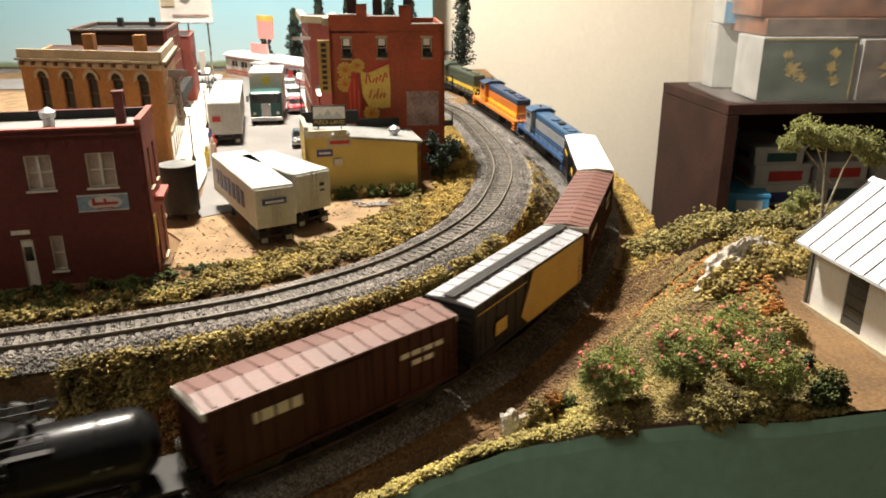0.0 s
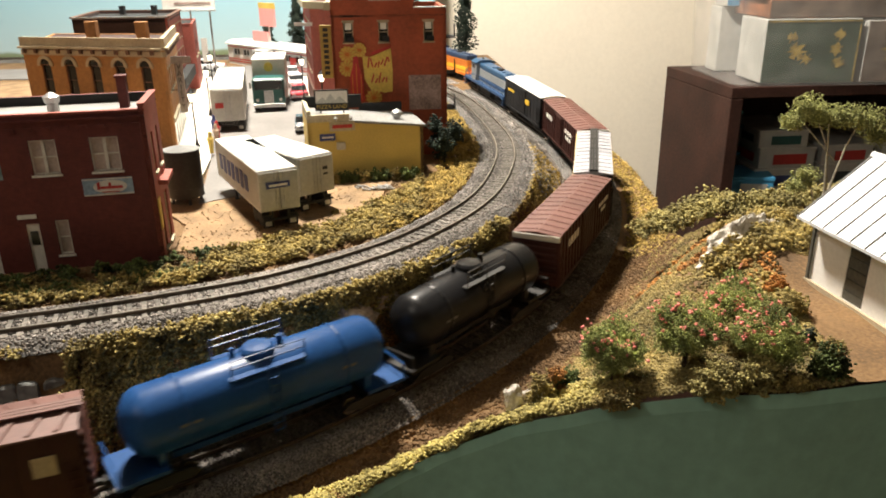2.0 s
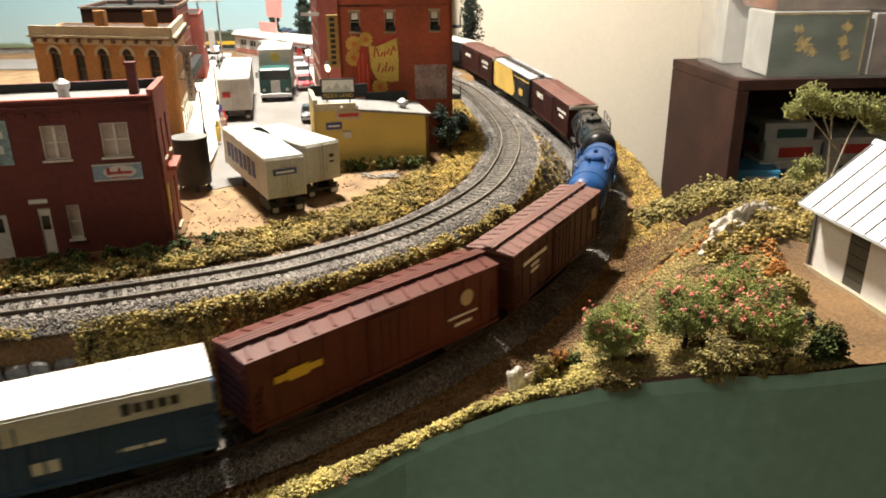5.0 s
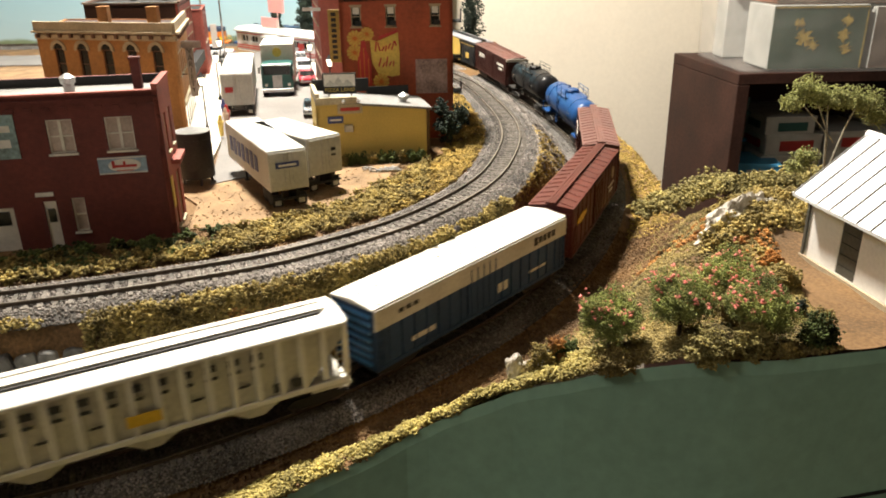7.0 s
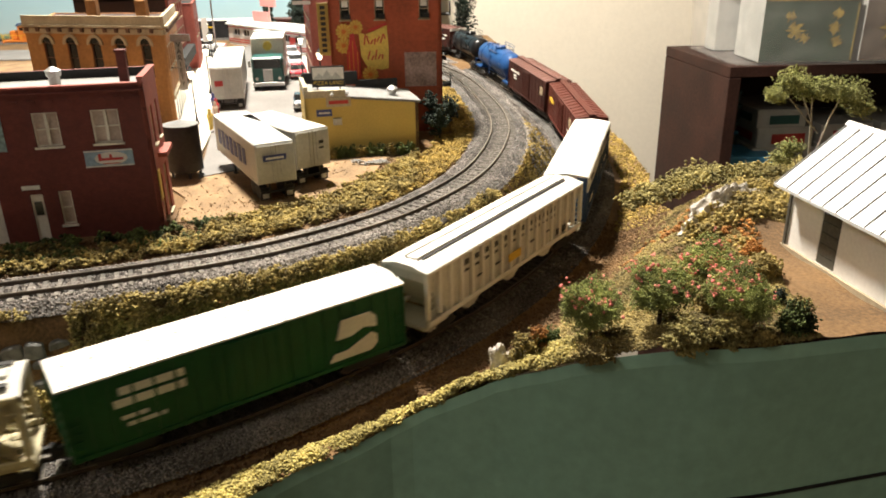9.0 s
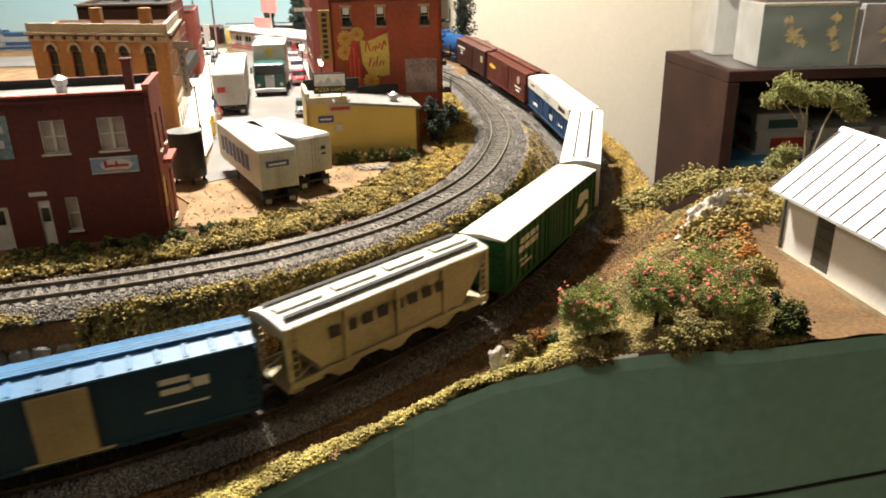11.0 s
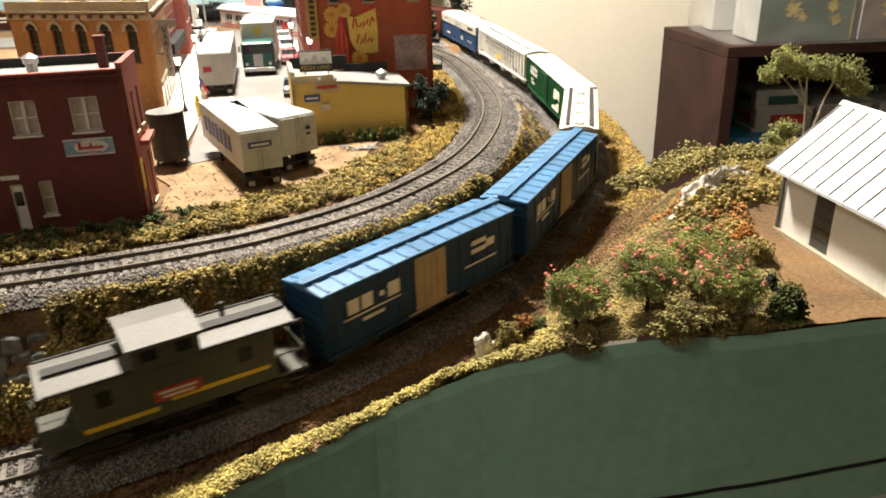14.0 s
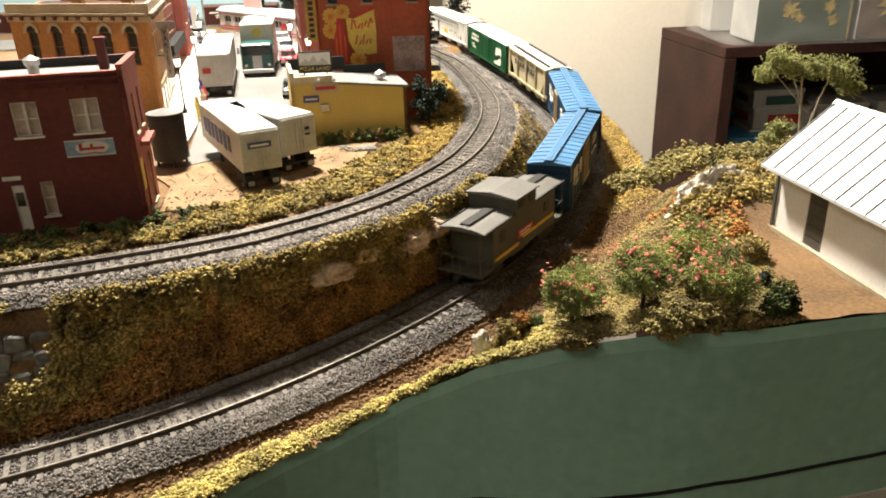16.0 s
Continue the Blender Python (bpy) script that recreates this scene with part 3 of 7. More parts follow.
foam("grass_foam", "yellow grass foam heaped along the layout's edge", "edge_grass", scatter(-0.45, 0.06, 0.08, 0.31, 110000, lambda x, y, di, si, do, so, de: (so < 0) & (de > 0.0006) & (de < 0.0165 + 0.005 * wob(x, y, 50)) & (do > 0.033)), 0.0026, 11, 0.0008, tuft=(0.009, 0.0025, 0.72))
TRAILER_YARD = [(-0.19, 0.47), (-0.13, 0.478), (-0.075, 0.515), (-0.045, 0.57), (-0.03, 0.645), (-0.12, 0.64), (-0.2, 0.58), (-0.25, 0.6), (-0.2, 0.53)]
foam("ground_grit", "sandy grit strewn over the trailer yard", "pale_earth", scatter(-0.26, -0.02, 0.46, 0.66, 6000, lambda x, y, di, si, do, so, de: inside(x, y, TRAILER_YARD)), 0.0022, 4, 0.0007)
foam("ground_grit", "brown soil patches on the trailer yard", "earth", scatter(-0.26, -0.02, 0.46, 0.66, 16000, lambda x, y, di, si, do, so, de: inside(x, y, TRAILER_YARD) & (wob(x, y, 40, 4.0) + 0.3 * wob(x, y, 150) > 0.9 - 14 * (0.115 - np.clip(di, 0.05, 0.115)))), 0.0024, 4, 0.0008)
foam("grass_foam", "thin olive tufts at the yard's edge", "foam_olive", scatter(-0.26, -0.02, 0.46, 0.66, 9000, lambda x, y, di, si, do, so, de: inside(x, y, TRAILER_YARD) & (di < 0.085 + 0.015 * wob(x, y, 60)) & (wob(x, y, 110, 1.0) > 0.0)), 0.003, 7, 0.001)
HILL = lambda x, y, di, si, do, so, de: (so < 0) & (x > 0.02) & (y < 0.6)
YARD = [(0.145, 0.26), (0.3, 0.28), (0.3, 0.33), (0.172, 0.4), (0.16, 0.37)]
foam("turf_foam", "fine dry olive turf on the hill", "turf", scatter(0.0, 0.3, 0.26, 0.6, 34000, lambda x, y, di, si, do, so, de: HILL(x, y, di, si, do, so, de) & (do > 0.06) & ~inside(x, y, YARD)), 0.0012, 4, 0.0007)
foam("shrub_foam", "olive shrubs on the hill beside the shed", "foam_olive", scatter(0.03, 0.24, 0.27, 0.56, 13000, lambda x, y, di, si, do, so, de: HILL(x, y, di, si, do, so, de) & (x > 0.15 - 0.35 * np.abs(y - 0.45)) & (y > 0.325) & (do > 0.08) & (wob(x, y, 60, 1.0) > -0.05) & ~inside(x, y, YARD) & (y < 0.43 + 0.9 * (x - 0.16) + 0.09 * (x > 0.175))), 0.0036, 10, tuft=(0.009, 0.006, 0.5))
foam("shrub_foam", "orange autumn shrubs on the hill", "foam_orange", scatter(0.12, 0.22, 0.33, 0.52, 1200, lambda x, y, di, si, do, so, de: HILL(x, y, di, si, do, so, de) & (wob(x, y, 75, 5.0) > 0.3) & ~inside(x, y, YARD)), 0.0028, 8)
foam("grass_foam", "golden fringe of foam behind the outer track", "foam_gold", scatter(0.12, 0.24, 0.6, 1.2, 9000, lambda x, y, di, si, do, so, de: (so < 0) & (do > 0.036)), 0.002, 5, 0.001)
foam("ground_grit", "brown grit on the gully floor", "earth", scatter(-0.4, 0.2, 0.12, 0.62, 60000, lambda x, y, di, si, do, so, de: (so < 0) & (do > 0.027) & (do < 0.08)), 0.0018, 4, 0.0009)


def on_bank(n, up, x0, x1, out):
    """Points spread evenly up the bank between the two lines, up to a hand-laid height (x, y -> share of the bank)."""
    line = OUTER[(OUTER[:, 0] > x0) & (OUTER[:, 0] < x1) & (OUTER[:, 1] < 0.56)]
    t = np.gradient(line[:, :2], axis=0)
    t /= np.linalg.norm(t, axis=1)[:, None]
    i, r = rs.randint(0, len(line), n), rs.rand(n)
    nrm = np.c_[-t[i, 1], t[i, 0]]
    base = line[i, :2] + t[i] * (rs.rand(n, 1) - 0.5) * DS
    gap = np.clip(near_line(base[:, 0], base[:, 1], INNER)[0] - 0.055, 0.001, 1)
    p = base + nrm * (0.0275 + r * gap)[:, None]
    foot = line[i, 2] - 0.0065
    ok = up(p[:, 0], p[:, 1], r) & ~AT_WALL(p[:, 0], 0.0275 + r * gap)
    p = p - nrm * (0.0005 + out * rs.rand(n, 1) * (0.25 + 0.75 * r[:, None]))
    return np.c_[p, foot * (1 - r ** 0.9) + 0.4 * out * rs.rand(n)][ok]


foam("turf_foam", "rust brown turf over the bare bluff", "turf_rust", on_bank(26000, lambda x, y, r: (r < BARE(x, y) + 0.3) & (wob(x, y, 150, 3.0) > -0.75), -0.36, 0.08, 0.0045), 0.0022, 6, 0.00075)
foam("grass_foam", "olive foam tufts hanging down the bank", "foam_olive", tufted(on_bank(16000, lambda x, y, r: (r > BARE(x, y) + 0.1) & (wob(x, y, 70, 1.0) > -0.5), -0.36, 0.06, 0.005), 0.0075, 0.003, 0.6), 0.0032, 9, 0.001)
foam("ballast_spill", "grey ballast spilt between the tracks in the far curve", "ballast", scatter(-0.05, 0.16, 0.66, 1.4, 60000, lambda x, y, di, si, do, so, de: (si < 0) & (so > 0) & (di > 0.02) & (do > 0.02)), 0.0016, 4, 0.0011)
foam("turf_foam", "olive-yellow turf under the flower bushes", "turf", scatter(0.03, 0.16, 0.255, 0.34, 16000, lambda x, y, di, si, do, so, de: HILL(x, y, di, si, do, so, de) & (wob(x, y, 60, 2.0) > -0.6) & ~inside(x, y, YARD)), 0.0013, 6, 0.0006)
foam("ground_grit", "brown grit on the bank", "earth", scatter(-0.4, 0.1, 0.25, 0.6, 40000, lambda x, y, di, si, do, so, de: (so > 0) & (si < 0) & (do > 0.027) & (do < 0.07) & ~AT_WALL(x, do)), 0.0018, 4, 0.0009)
# the dark green hedge on the rim behind the gully
hx = np.linspace(0.135, 0.42, 420) + 0.006 * rs.randn(420)
hy = np.interp(hx, [0.135, 0.19, 0.24, 0.42], [0.525, 0.545, 0.545, 0.555]) + 0.008 * rs.randn(420)
foam("hedge", "sage green hedge of foam clumps on the rim", "foam_sage", np.c_[hx, hy, np.interp(hx, [0.12, 0.2, 0.3], [-0.012, 0.004, 0.008]) + 0.006 * rs.rand(420)], 0.0078, 44, 0.0012)


# ---- tracks ----
def track(name, line, s_from, s_to, label, stones, near, dark):
    p = line.copy()
    d = np.r_[0, np.cumsum(np.linalg.norm(np.diff(p[:, :2], axis=0), axis=1))]
    s = np.arange(s_from, min(s_to, d[-1]), 0.004)
    c = np.stack([np.interp(s, d, p[:, k]) for k in range(3)], 1)
    t = np.gradient(c, axis=0)
    t /= np.linalg.norm(t, axis=1)[:, None]
    nrm = np.c_[-t[:, 1], t[:, 0], 0 * s]
    nrm /= np.linalg.norm(nrm, axis=1)[:, None]
    tr = tagged(new(name), label, "railway track", kind="structure")
    n = len(s)

    def sweep(pn, profile, material, closed=True):
        v = np.vstack([c + nrm * a + [0, 0, h] for a, h in profile])
        k = len(profile)
        f = [(a * n + i, a * n + i + 1, ((a + 1) % k) * n + i + 1, ((a + 1) % k) * n + i) for a in range(k if closed else k - 1) for i in range(n - 1)]
        part(pn, raw(pn, v, f, material), material, tr)

    for g in (-0.00865, 0.00865):
        sweep("rail", [(g - 0.0004, -0.0001), (g - 0.0004, -0.0019), (g - 0.0011, -0.0022), (g + 0.0011, -0.0022), (g + 0.0004, -0.0019), (g + 0.0004, -0.0001)], "rail_side")
        sweep("railhead", [(g - 0.00045, 0.0), (g - 0.00045, -0.0004), (g + 0.00045, -0.0004), (g + 0.00045, 0.0)], "rail_top")
    sweep("ballast_bed", [(-0.0285, -0.0078), (-0.0195, -0.0034), (0.0195, -0.0034), (0.0285, -0.0078)], "ballast_bed", closed=False)
    tie = Geo().box(0, 0, -0.0029, 0.0026, 0.0295, 0.0014).mesh("tie", 0.0002)
    tie.materials.append(M["tie"])
    ts = np.arange(s_from, s[-1], 0.0073)
    mid = np.stack([np.interp(ts, s, c[:, k]) for k in range(3)], 1)
    head = np.arctan2(np.interp(ts, s, t[:, 1]), np.interp(ts, s, t[:, 0]))
    pick = np.argsort(np.hypot(mid[:, 0] - near[0], mid[:, 1] - near[1]))
    rest = Geo()
    for j, i in enumerate(pick):
        m = Matrix.Translation(mid[i]) @ Matrix.Rotation(head[i] + 0.03 * (rs.rand() - 0.5), 4, "Z")
        if j < 290:
            part("tie", tie, "tie", tr, m=m)
        else:
            rest.box(0, 0, -0.0029, 0.0026, 0.0295, 0.0014, m)
    if rest.v:
        part("far_ties", rest, "tie", tr)
        tr.children[-1]["kind"] = "stuff"
    k = rs.rand(stones)
    i = (k * (n - 1)).astype(int)
    # most stones where the line passes near
    w = np.hypot(c[:, 0] - near[0], c[:, 1] - near[1])
    prob = 1 / (0.12 + w) ** 2
    i = rs.choice(n, stones, p=prob / prob.sum())
    off = (rs.rand(stones) * 2 - 1) * 0.029
    zz = np.where(np.abs(off) < 0.0195, -0.0029, -0.0029 - (np.abs(off) - 0.0195) * 0.5)
    ctr = c[i] + nrm[i] * off[:, None] + np.c_[0 * off, 0 * off, zz] + t[i] * (rs.rand(stones)[:, None] - 0.5) * 0.004
    ob = part("ballast", grains("ballast", ctr, 0.00075 * (0.6 + 0.8 * rs.rand(stones)), "dark_ballast" if dark else "ballast"), "ballast", tr)
    ob["kind"] = "stuff"
    return tr


track("inner_track", INNER, 0.9, 6.0, "weathered single track on grey ballast", 40000, (-0.1, 0.42), False)
track("outer_track", OUTER, 1.9, 6.0, "weathered single track in a cutting on dark ballast", 40000, (-0.1, 0.34), True)


# ---- rolling stock: x is forward, z = 0 is the rail's top ----
def bogies(car, half, wheel=0.0052, base=0.011):
    for sx in (-half, half):
        g = Geo()
        for sy in (-0.0115, 0.0115):
            g.prism([(sx - 0.017, 0.0055), (sx - 0.012, 0.0085), (sx + 0.012, 0.0085), (sx + 0.017, 0.0055), (sx + 0.014, 0.0045), (sx + 0.006, 0.0028), (sx - 0.006, 0.0028), (sx - 0.014, 0.0045)], sy - 0.001, sy + 0.001, axis=1)
        g.box(sx, 0, 0.0075, 0.006, 0.024, 0.003)
        bogie = part("bogie", g, "truck_black", car)
        for ax in (-base, base):
            w = Geo()
            for sy in (-0.0085, 0.0085):
                w.lathe([(0.0015, -0.0012), (wheel, -0.0012), (wheel - 0.0003, 0.0012), (0.0015, 0.0012)], 14, "y", (sx + ax, sy, wheel))
            w.rod((sx + ax, -0.0085, wheel), (sx + ax, 0.0085, wheel), 0.001, 6)
            part("wheelset", w, "wheel_steel", bogie)


def couplers(car, L):
    for s in (-1, 1):
        part("coupler", Geo().box(s * (L / 2 - 0.004), 0, 0.0095, 0.012, 0.0024, 0.0028).box(s * (L / 2 - 0.0005), 0.0008, 0.0095, 0.003, 0.0042, 0.0034), "truck_black", car)


def ladder(car, x, y, z0, z1, material, across="x", w=0.0048):
    g = Geo()
    for k in np.arange(z0, z1, 0.0042):
        g.box(x, y, k, w if across == "x" else 0.0006, 0.0006 if across == "x" else w, 0.0006)
    for s in (-w / 2, w / 2):
        g.box(x + (s if across == "x" else 0), y + (0 if across == "x" else s), (z0 + z1) / 2, 0.0006, 0.0006, z1 - z0 + 0.002)
    part("ladder", g, material, car)


def bars(car, rects, material, y, name="lettering"):
    """Plain bars for the car's lettering: x, z, length, height; on both sides."""
    g = Geo()
    for x, z, w, h in rects:
        for s in (-1, 1):
            g.box(-s * x, s * y, z, w, 0.0005, h)
    pieces(name, g, material, car)


def boxcar(name, label, L, side, roof, end=None, board=None, ribs=0, door=None, marks=(), mark_mat="lettering_white", sill=0.011, eave=0.0485, top=0.0515, roofribs=14, diag=False, door_w=0.03, cap=None, band=None, black_end=False, emblem=False):
    car = thing(name, label, "freight car", "freight cars of the train")
    B, hw = L - 0.011, 0.0168
    end = end or side
    part("body", Geo().box(0, 0, (sill + eave) / 2, B, 2 * hw, eave - sill), side, car, bev=0.0004)
    g = Geo().prism([(-hw - 0.0005, eave), (-hw - 0.0005, eave + 0.001), (0, top), (hw + 0.0005, eave + 0.001), (hw + 0.0005, eave)], -B / 2 - 0.0005, B / 2 + 0.0005)
    part("roof", g, roof, car)
    g = Geo()
    sl = math.atan2(top - eave - 0.001, hw)
    for k in range(roofribs):
        x = -B / 2 + B * (k + 0.5) / roofribs
        for s in (-1, 1):
            m = Matrix.Translation((x, s * hw / 2, (eave + 0.001 + top) / 2)) @ Matrix.Rotation(-s * sl, 4, "X") @ Matrix.Rotation(0.35 * s if diag else 0, 4, "Z")
            g.box(0, 0, 0.0002, 0.0022, hw - 0.001, 0.0011, m)
    pieces("roof_panel", g, roof, car, bev=0.0004)
    if board:
        g = Geo()
        for y in (-0.0026, 0, 0.0026):
            g.box(0, y, top + 0.0016, B + 0.004, 0.0022, 0.0007)
        for x in np.linspace(-B / 2, B / 2, 9):
            g.box(x, 0, top + 0.0006, 0.001, 0.008, 0.0013)
        part("running_board", g, board, car)
    g = Geo()
    n = ribs or 12
    for k in range(n + 1):
        x = -B / 2 + 0.001 + (B - 0.002) * k / n
        if door and abs(x) < door_w / 2 + 0.001:
            continue
        for s in (-1, 1):
            g.box(x, s * (hw + 0.0003), (sill + eave) / 2, 0.0014 if ribs else 0.0006, 0.0012 if ribs else 0.0004, eave - sill - 0.002)
    for s in (-1, 1):
        g.box(0, s * (hw + 0.0003), sill + 0.0008, B, 0.001, 0.0022)
    pieces("side_post", g, side, car)
    for s in (-1, 1):
        g = Geo()
        for k in range(7):
            g.box(s * (B / 2 + 0.0004), 0, sill + 0.004 + k * (eave - sill - 0.006) / 6.5, 0.0016, 2 * hw - 0.004, 0.0026)
        pieces("end_rib", g, end, car, bev=0.0006)
        if door:
            d = part("door", Geo().box(0, s * (hw + 0.0006), (sill + eave) / 2 + 0.0005, door_w, 0.0012, eave - sill - 0.004), door, car, bev=0.0003)
            gg = Geo()
            for k in range(5):
                gg.box(-door_w / 2 + door_w * (k + 0.5) / 5, s * (hw + 0.0014), (sill + eave) / 2, 0.0009, 0.0006, eave - sill - 0.007)
            gg.box(0, s * (hw + 0.0014), sill + 0.002, door_w * 1.5, 0.001, 0.001)
            pieces("door_bar", gg, door, d)
    for sx in (-1, 1):
        for sy in (-1, 1):
            ladder(car, sx * (B / 2 - 0.004), sy * (hw + 0.001), sill + 0.002, (eave + sill) / 2 + 0.004, side)
        ladder(car, sx * (B / 2 + 0.0012), -sx * 0.011, sill + 0.002, eave - 0.004, side, "y")
    part("underframe", Geo().box(0, 0, sill - 0.0015, B - 0.03, 0.012, 0.003).box(0, 0.007, sill - 0.003, 0.02, 0.006, 0.005).box(0.02, -0.007, sill - 0.003, 0.012, 0.006, 0.004), "truck_black", car)
    if marks:
        bars(car, marks, mark_mat, hw + 0.0006)
    if cap:
        for s in (-1, 1):
            part("end_cap", Geo().box(s * (B / 2 + 0.0006), 0, eave - 0.0012, 0.0016, 2 * hw + 0.001, 0.0042), cap, car, "pale weathered end cap", bev=0.0003)
    if band:
        for s in (-1, 1):
            part("upper_band", Geo().box(0, s * (hw + 0.0009), eave - 0.0062, B, 0.0012, 0.012), band, car, "cream band along the upper side")
            g = Geo()
            for k in range(5):
                g.box(-s * (B * 0.3 + 0.0052 * k), s * (hw + 0.0018), eave - 0.0062, 0.0036, 0.0004, 0.0045 if k else 0.006)
            for k in range(3):
                g.box(s * (B * 0.33 + 0.006 * k), s * (hw + 0.0018), eave - 0.006, 0.004, 0.0004, 0.0025)
            pieces("lettering", g, "lettering_black", car)
    if black_end:
        for s in (-1, 1):
            part("yellow_panel", Geo().prism([(-B * 0.06, sill + 0.001), (B / 2, sill + 0.001), (B / 2, eave - 0.001), (-B * 0.02, eave - 0.001), (-B * 0.12, sill + 0.009)], s * (hw + 0.0004), s * (hw + 0.0012), axis=1), "yellow_car", car, "yellow painted forward part")
            part("stripe", Geo().box(-B * 0.28, s * (hw + 0.0008), eave - 0.006, B * 0.4, 0.0006, 0.0008), "yellow_car", car)
            part("emblem", Geo().box(-B * 0.3, s * (hw + 0.0015), 0.025, 0.014, 0.0004, 0.009), "yellow_car", car)
    if emblem:
        for s in (-1, 1):
            c0 = -s * B * 0.32
            g = Geo()
            for pts in ([(-0.017, 0.016), (0.009, 0.016), (0.013, 0.0195), (0.013, 0.0245), (0.0095, 0.027), (0.001, 0.0235), (-0.006, 0.0205), (-0.014, 0.0205)], [(-0.012, 0.0285), (-0.003, 0.0285), (0.005, 0.0315), (0.013, 0.0295), (0.013, 0.036), (0.0095, 0.0395), (-0.0085, 0.0395)]):
                g.prism([(c0 - s * a, b) for a, b in pts], s * (hw + 0.0009), s * (hw + 0.0014), axis=1)
            pieces("emblem", g, "lettering_white", car)
    bogies(car, B / 2 - 0.024)
    couplers(car, L)
    return car


def tank_car(name, label, L, paint, deck, silver=True):
    car = thing(name, label, "tank car", "freight cars of the train")
    B, r, zc = L - 0.018, 0.0172, 0.0335
    part("tank", Geo().lathe([(0.004, -B / 2), (r * 0.62, -B / 2 + 0.0025), (r * 0.9, -B / 2 + 0.0065), (r, -B / 2 + 0.011), (r, B / 2 - 0.011), (r * 0.9, B / 2 - 0.0065), (r * 0.62, B / 2 - 0.0025), (0.004, B / 2)], 32, "x", (0, 0, zc)), paint, car, smooth=True)
    g = Geo()
    for x in (-B * 0.3, 0, B * 0.3):
        g.lathe([(r + 0.0004, -0.0008), (r + 0.0006, 0), (r + 0.0004, 0.0008)], 28, "x", (x, 0, zc))
    pieces("tank_band", g, paint, car)
    part("dome", Geo().lathe([(0.0085, 0), (0.0085, 0.003), (0.007, 0.0045), (0.002, 0.005)], 18, "z", (0, 0, zc + r - 0.0012)).rod((0.012, 0, zc + r - 0.001), (0.012, 0, zc + r + 0.005), 0.0018, 8).rod((-0.012, 0.003, zc + r - 0.001), (-0.012, 0.003, zc + r + 0.004), 0.0014, 8), paint, car)
    g = Geo()
    for sy in (-1, 1):
        g.box(0, sy * 0.0115, zc + r - 0.004, 0.04, 0.006, 0.0007)
        for x in (-0.019, 0, 0.019):
            g.rod((x, sy * 0.014, zc + r - 0.004), (x, sy * 0.014, zc + r + 0.006), 0.0004, 5)
        g.rod((-0.019, sy * 0.014, zc + r + 0.006), (0.019, sy * 0.014, zc + r + 0.006), 0.0004, 5)
        g.rod((-0.019, sy * 0.014, zc + r + 0.002), (0.019, sy * 0.014, zc + r + 0.002), 0.0004, 5)
    part("dome_platform", g, paint if silver else "truck_black", car)
    g = Geo()
    for sx in (-1, 1):
        g.box(sx * (B / 2 - 0.004), 0, 0.0125, 0.024, 0.03, 0.002)
        g.box(sx * (B / 2 - 0.014), 0, 0.018, 0.004, 0.022, 0.01)
        for sy in (-1, 1):
            g.rod((sx * (B / 2 + 0.007), sy * 0.0145, 0.013), (sx * (B / 2 + 0.007), sy * 0.0145, 0.022), 0.0005, 5)
        g.rod((sx * (B / 2 + 0.007), -0.0145, 0.022), (sx * (B / 2 + 0.007), 0.0145, 0.022), 0.0005, 5)
    g.box(0, 0, 0.0118, B - 0.04, 0.006, 0.003)
    part("end_sill", g, deck, car)
    ladder(car, 0, -r - 0.0008, 0.014, zc + 0.014, paint if silver else "truck_black")
    ladder(car, 0, r + 0.0008, 0.014, zc + 0.014, paint if silver else "truck_black")
    bars(car, [(-B * 0.3, zc + 0.001, 0.01, 0.0014), (B * 0.3, zc + 0.001, 0.008, 0.0014)], "caboose_roof", r - 0.0002)
    bogies(car, B / 2 - 0.014)
    couplers(car, L)
    return car


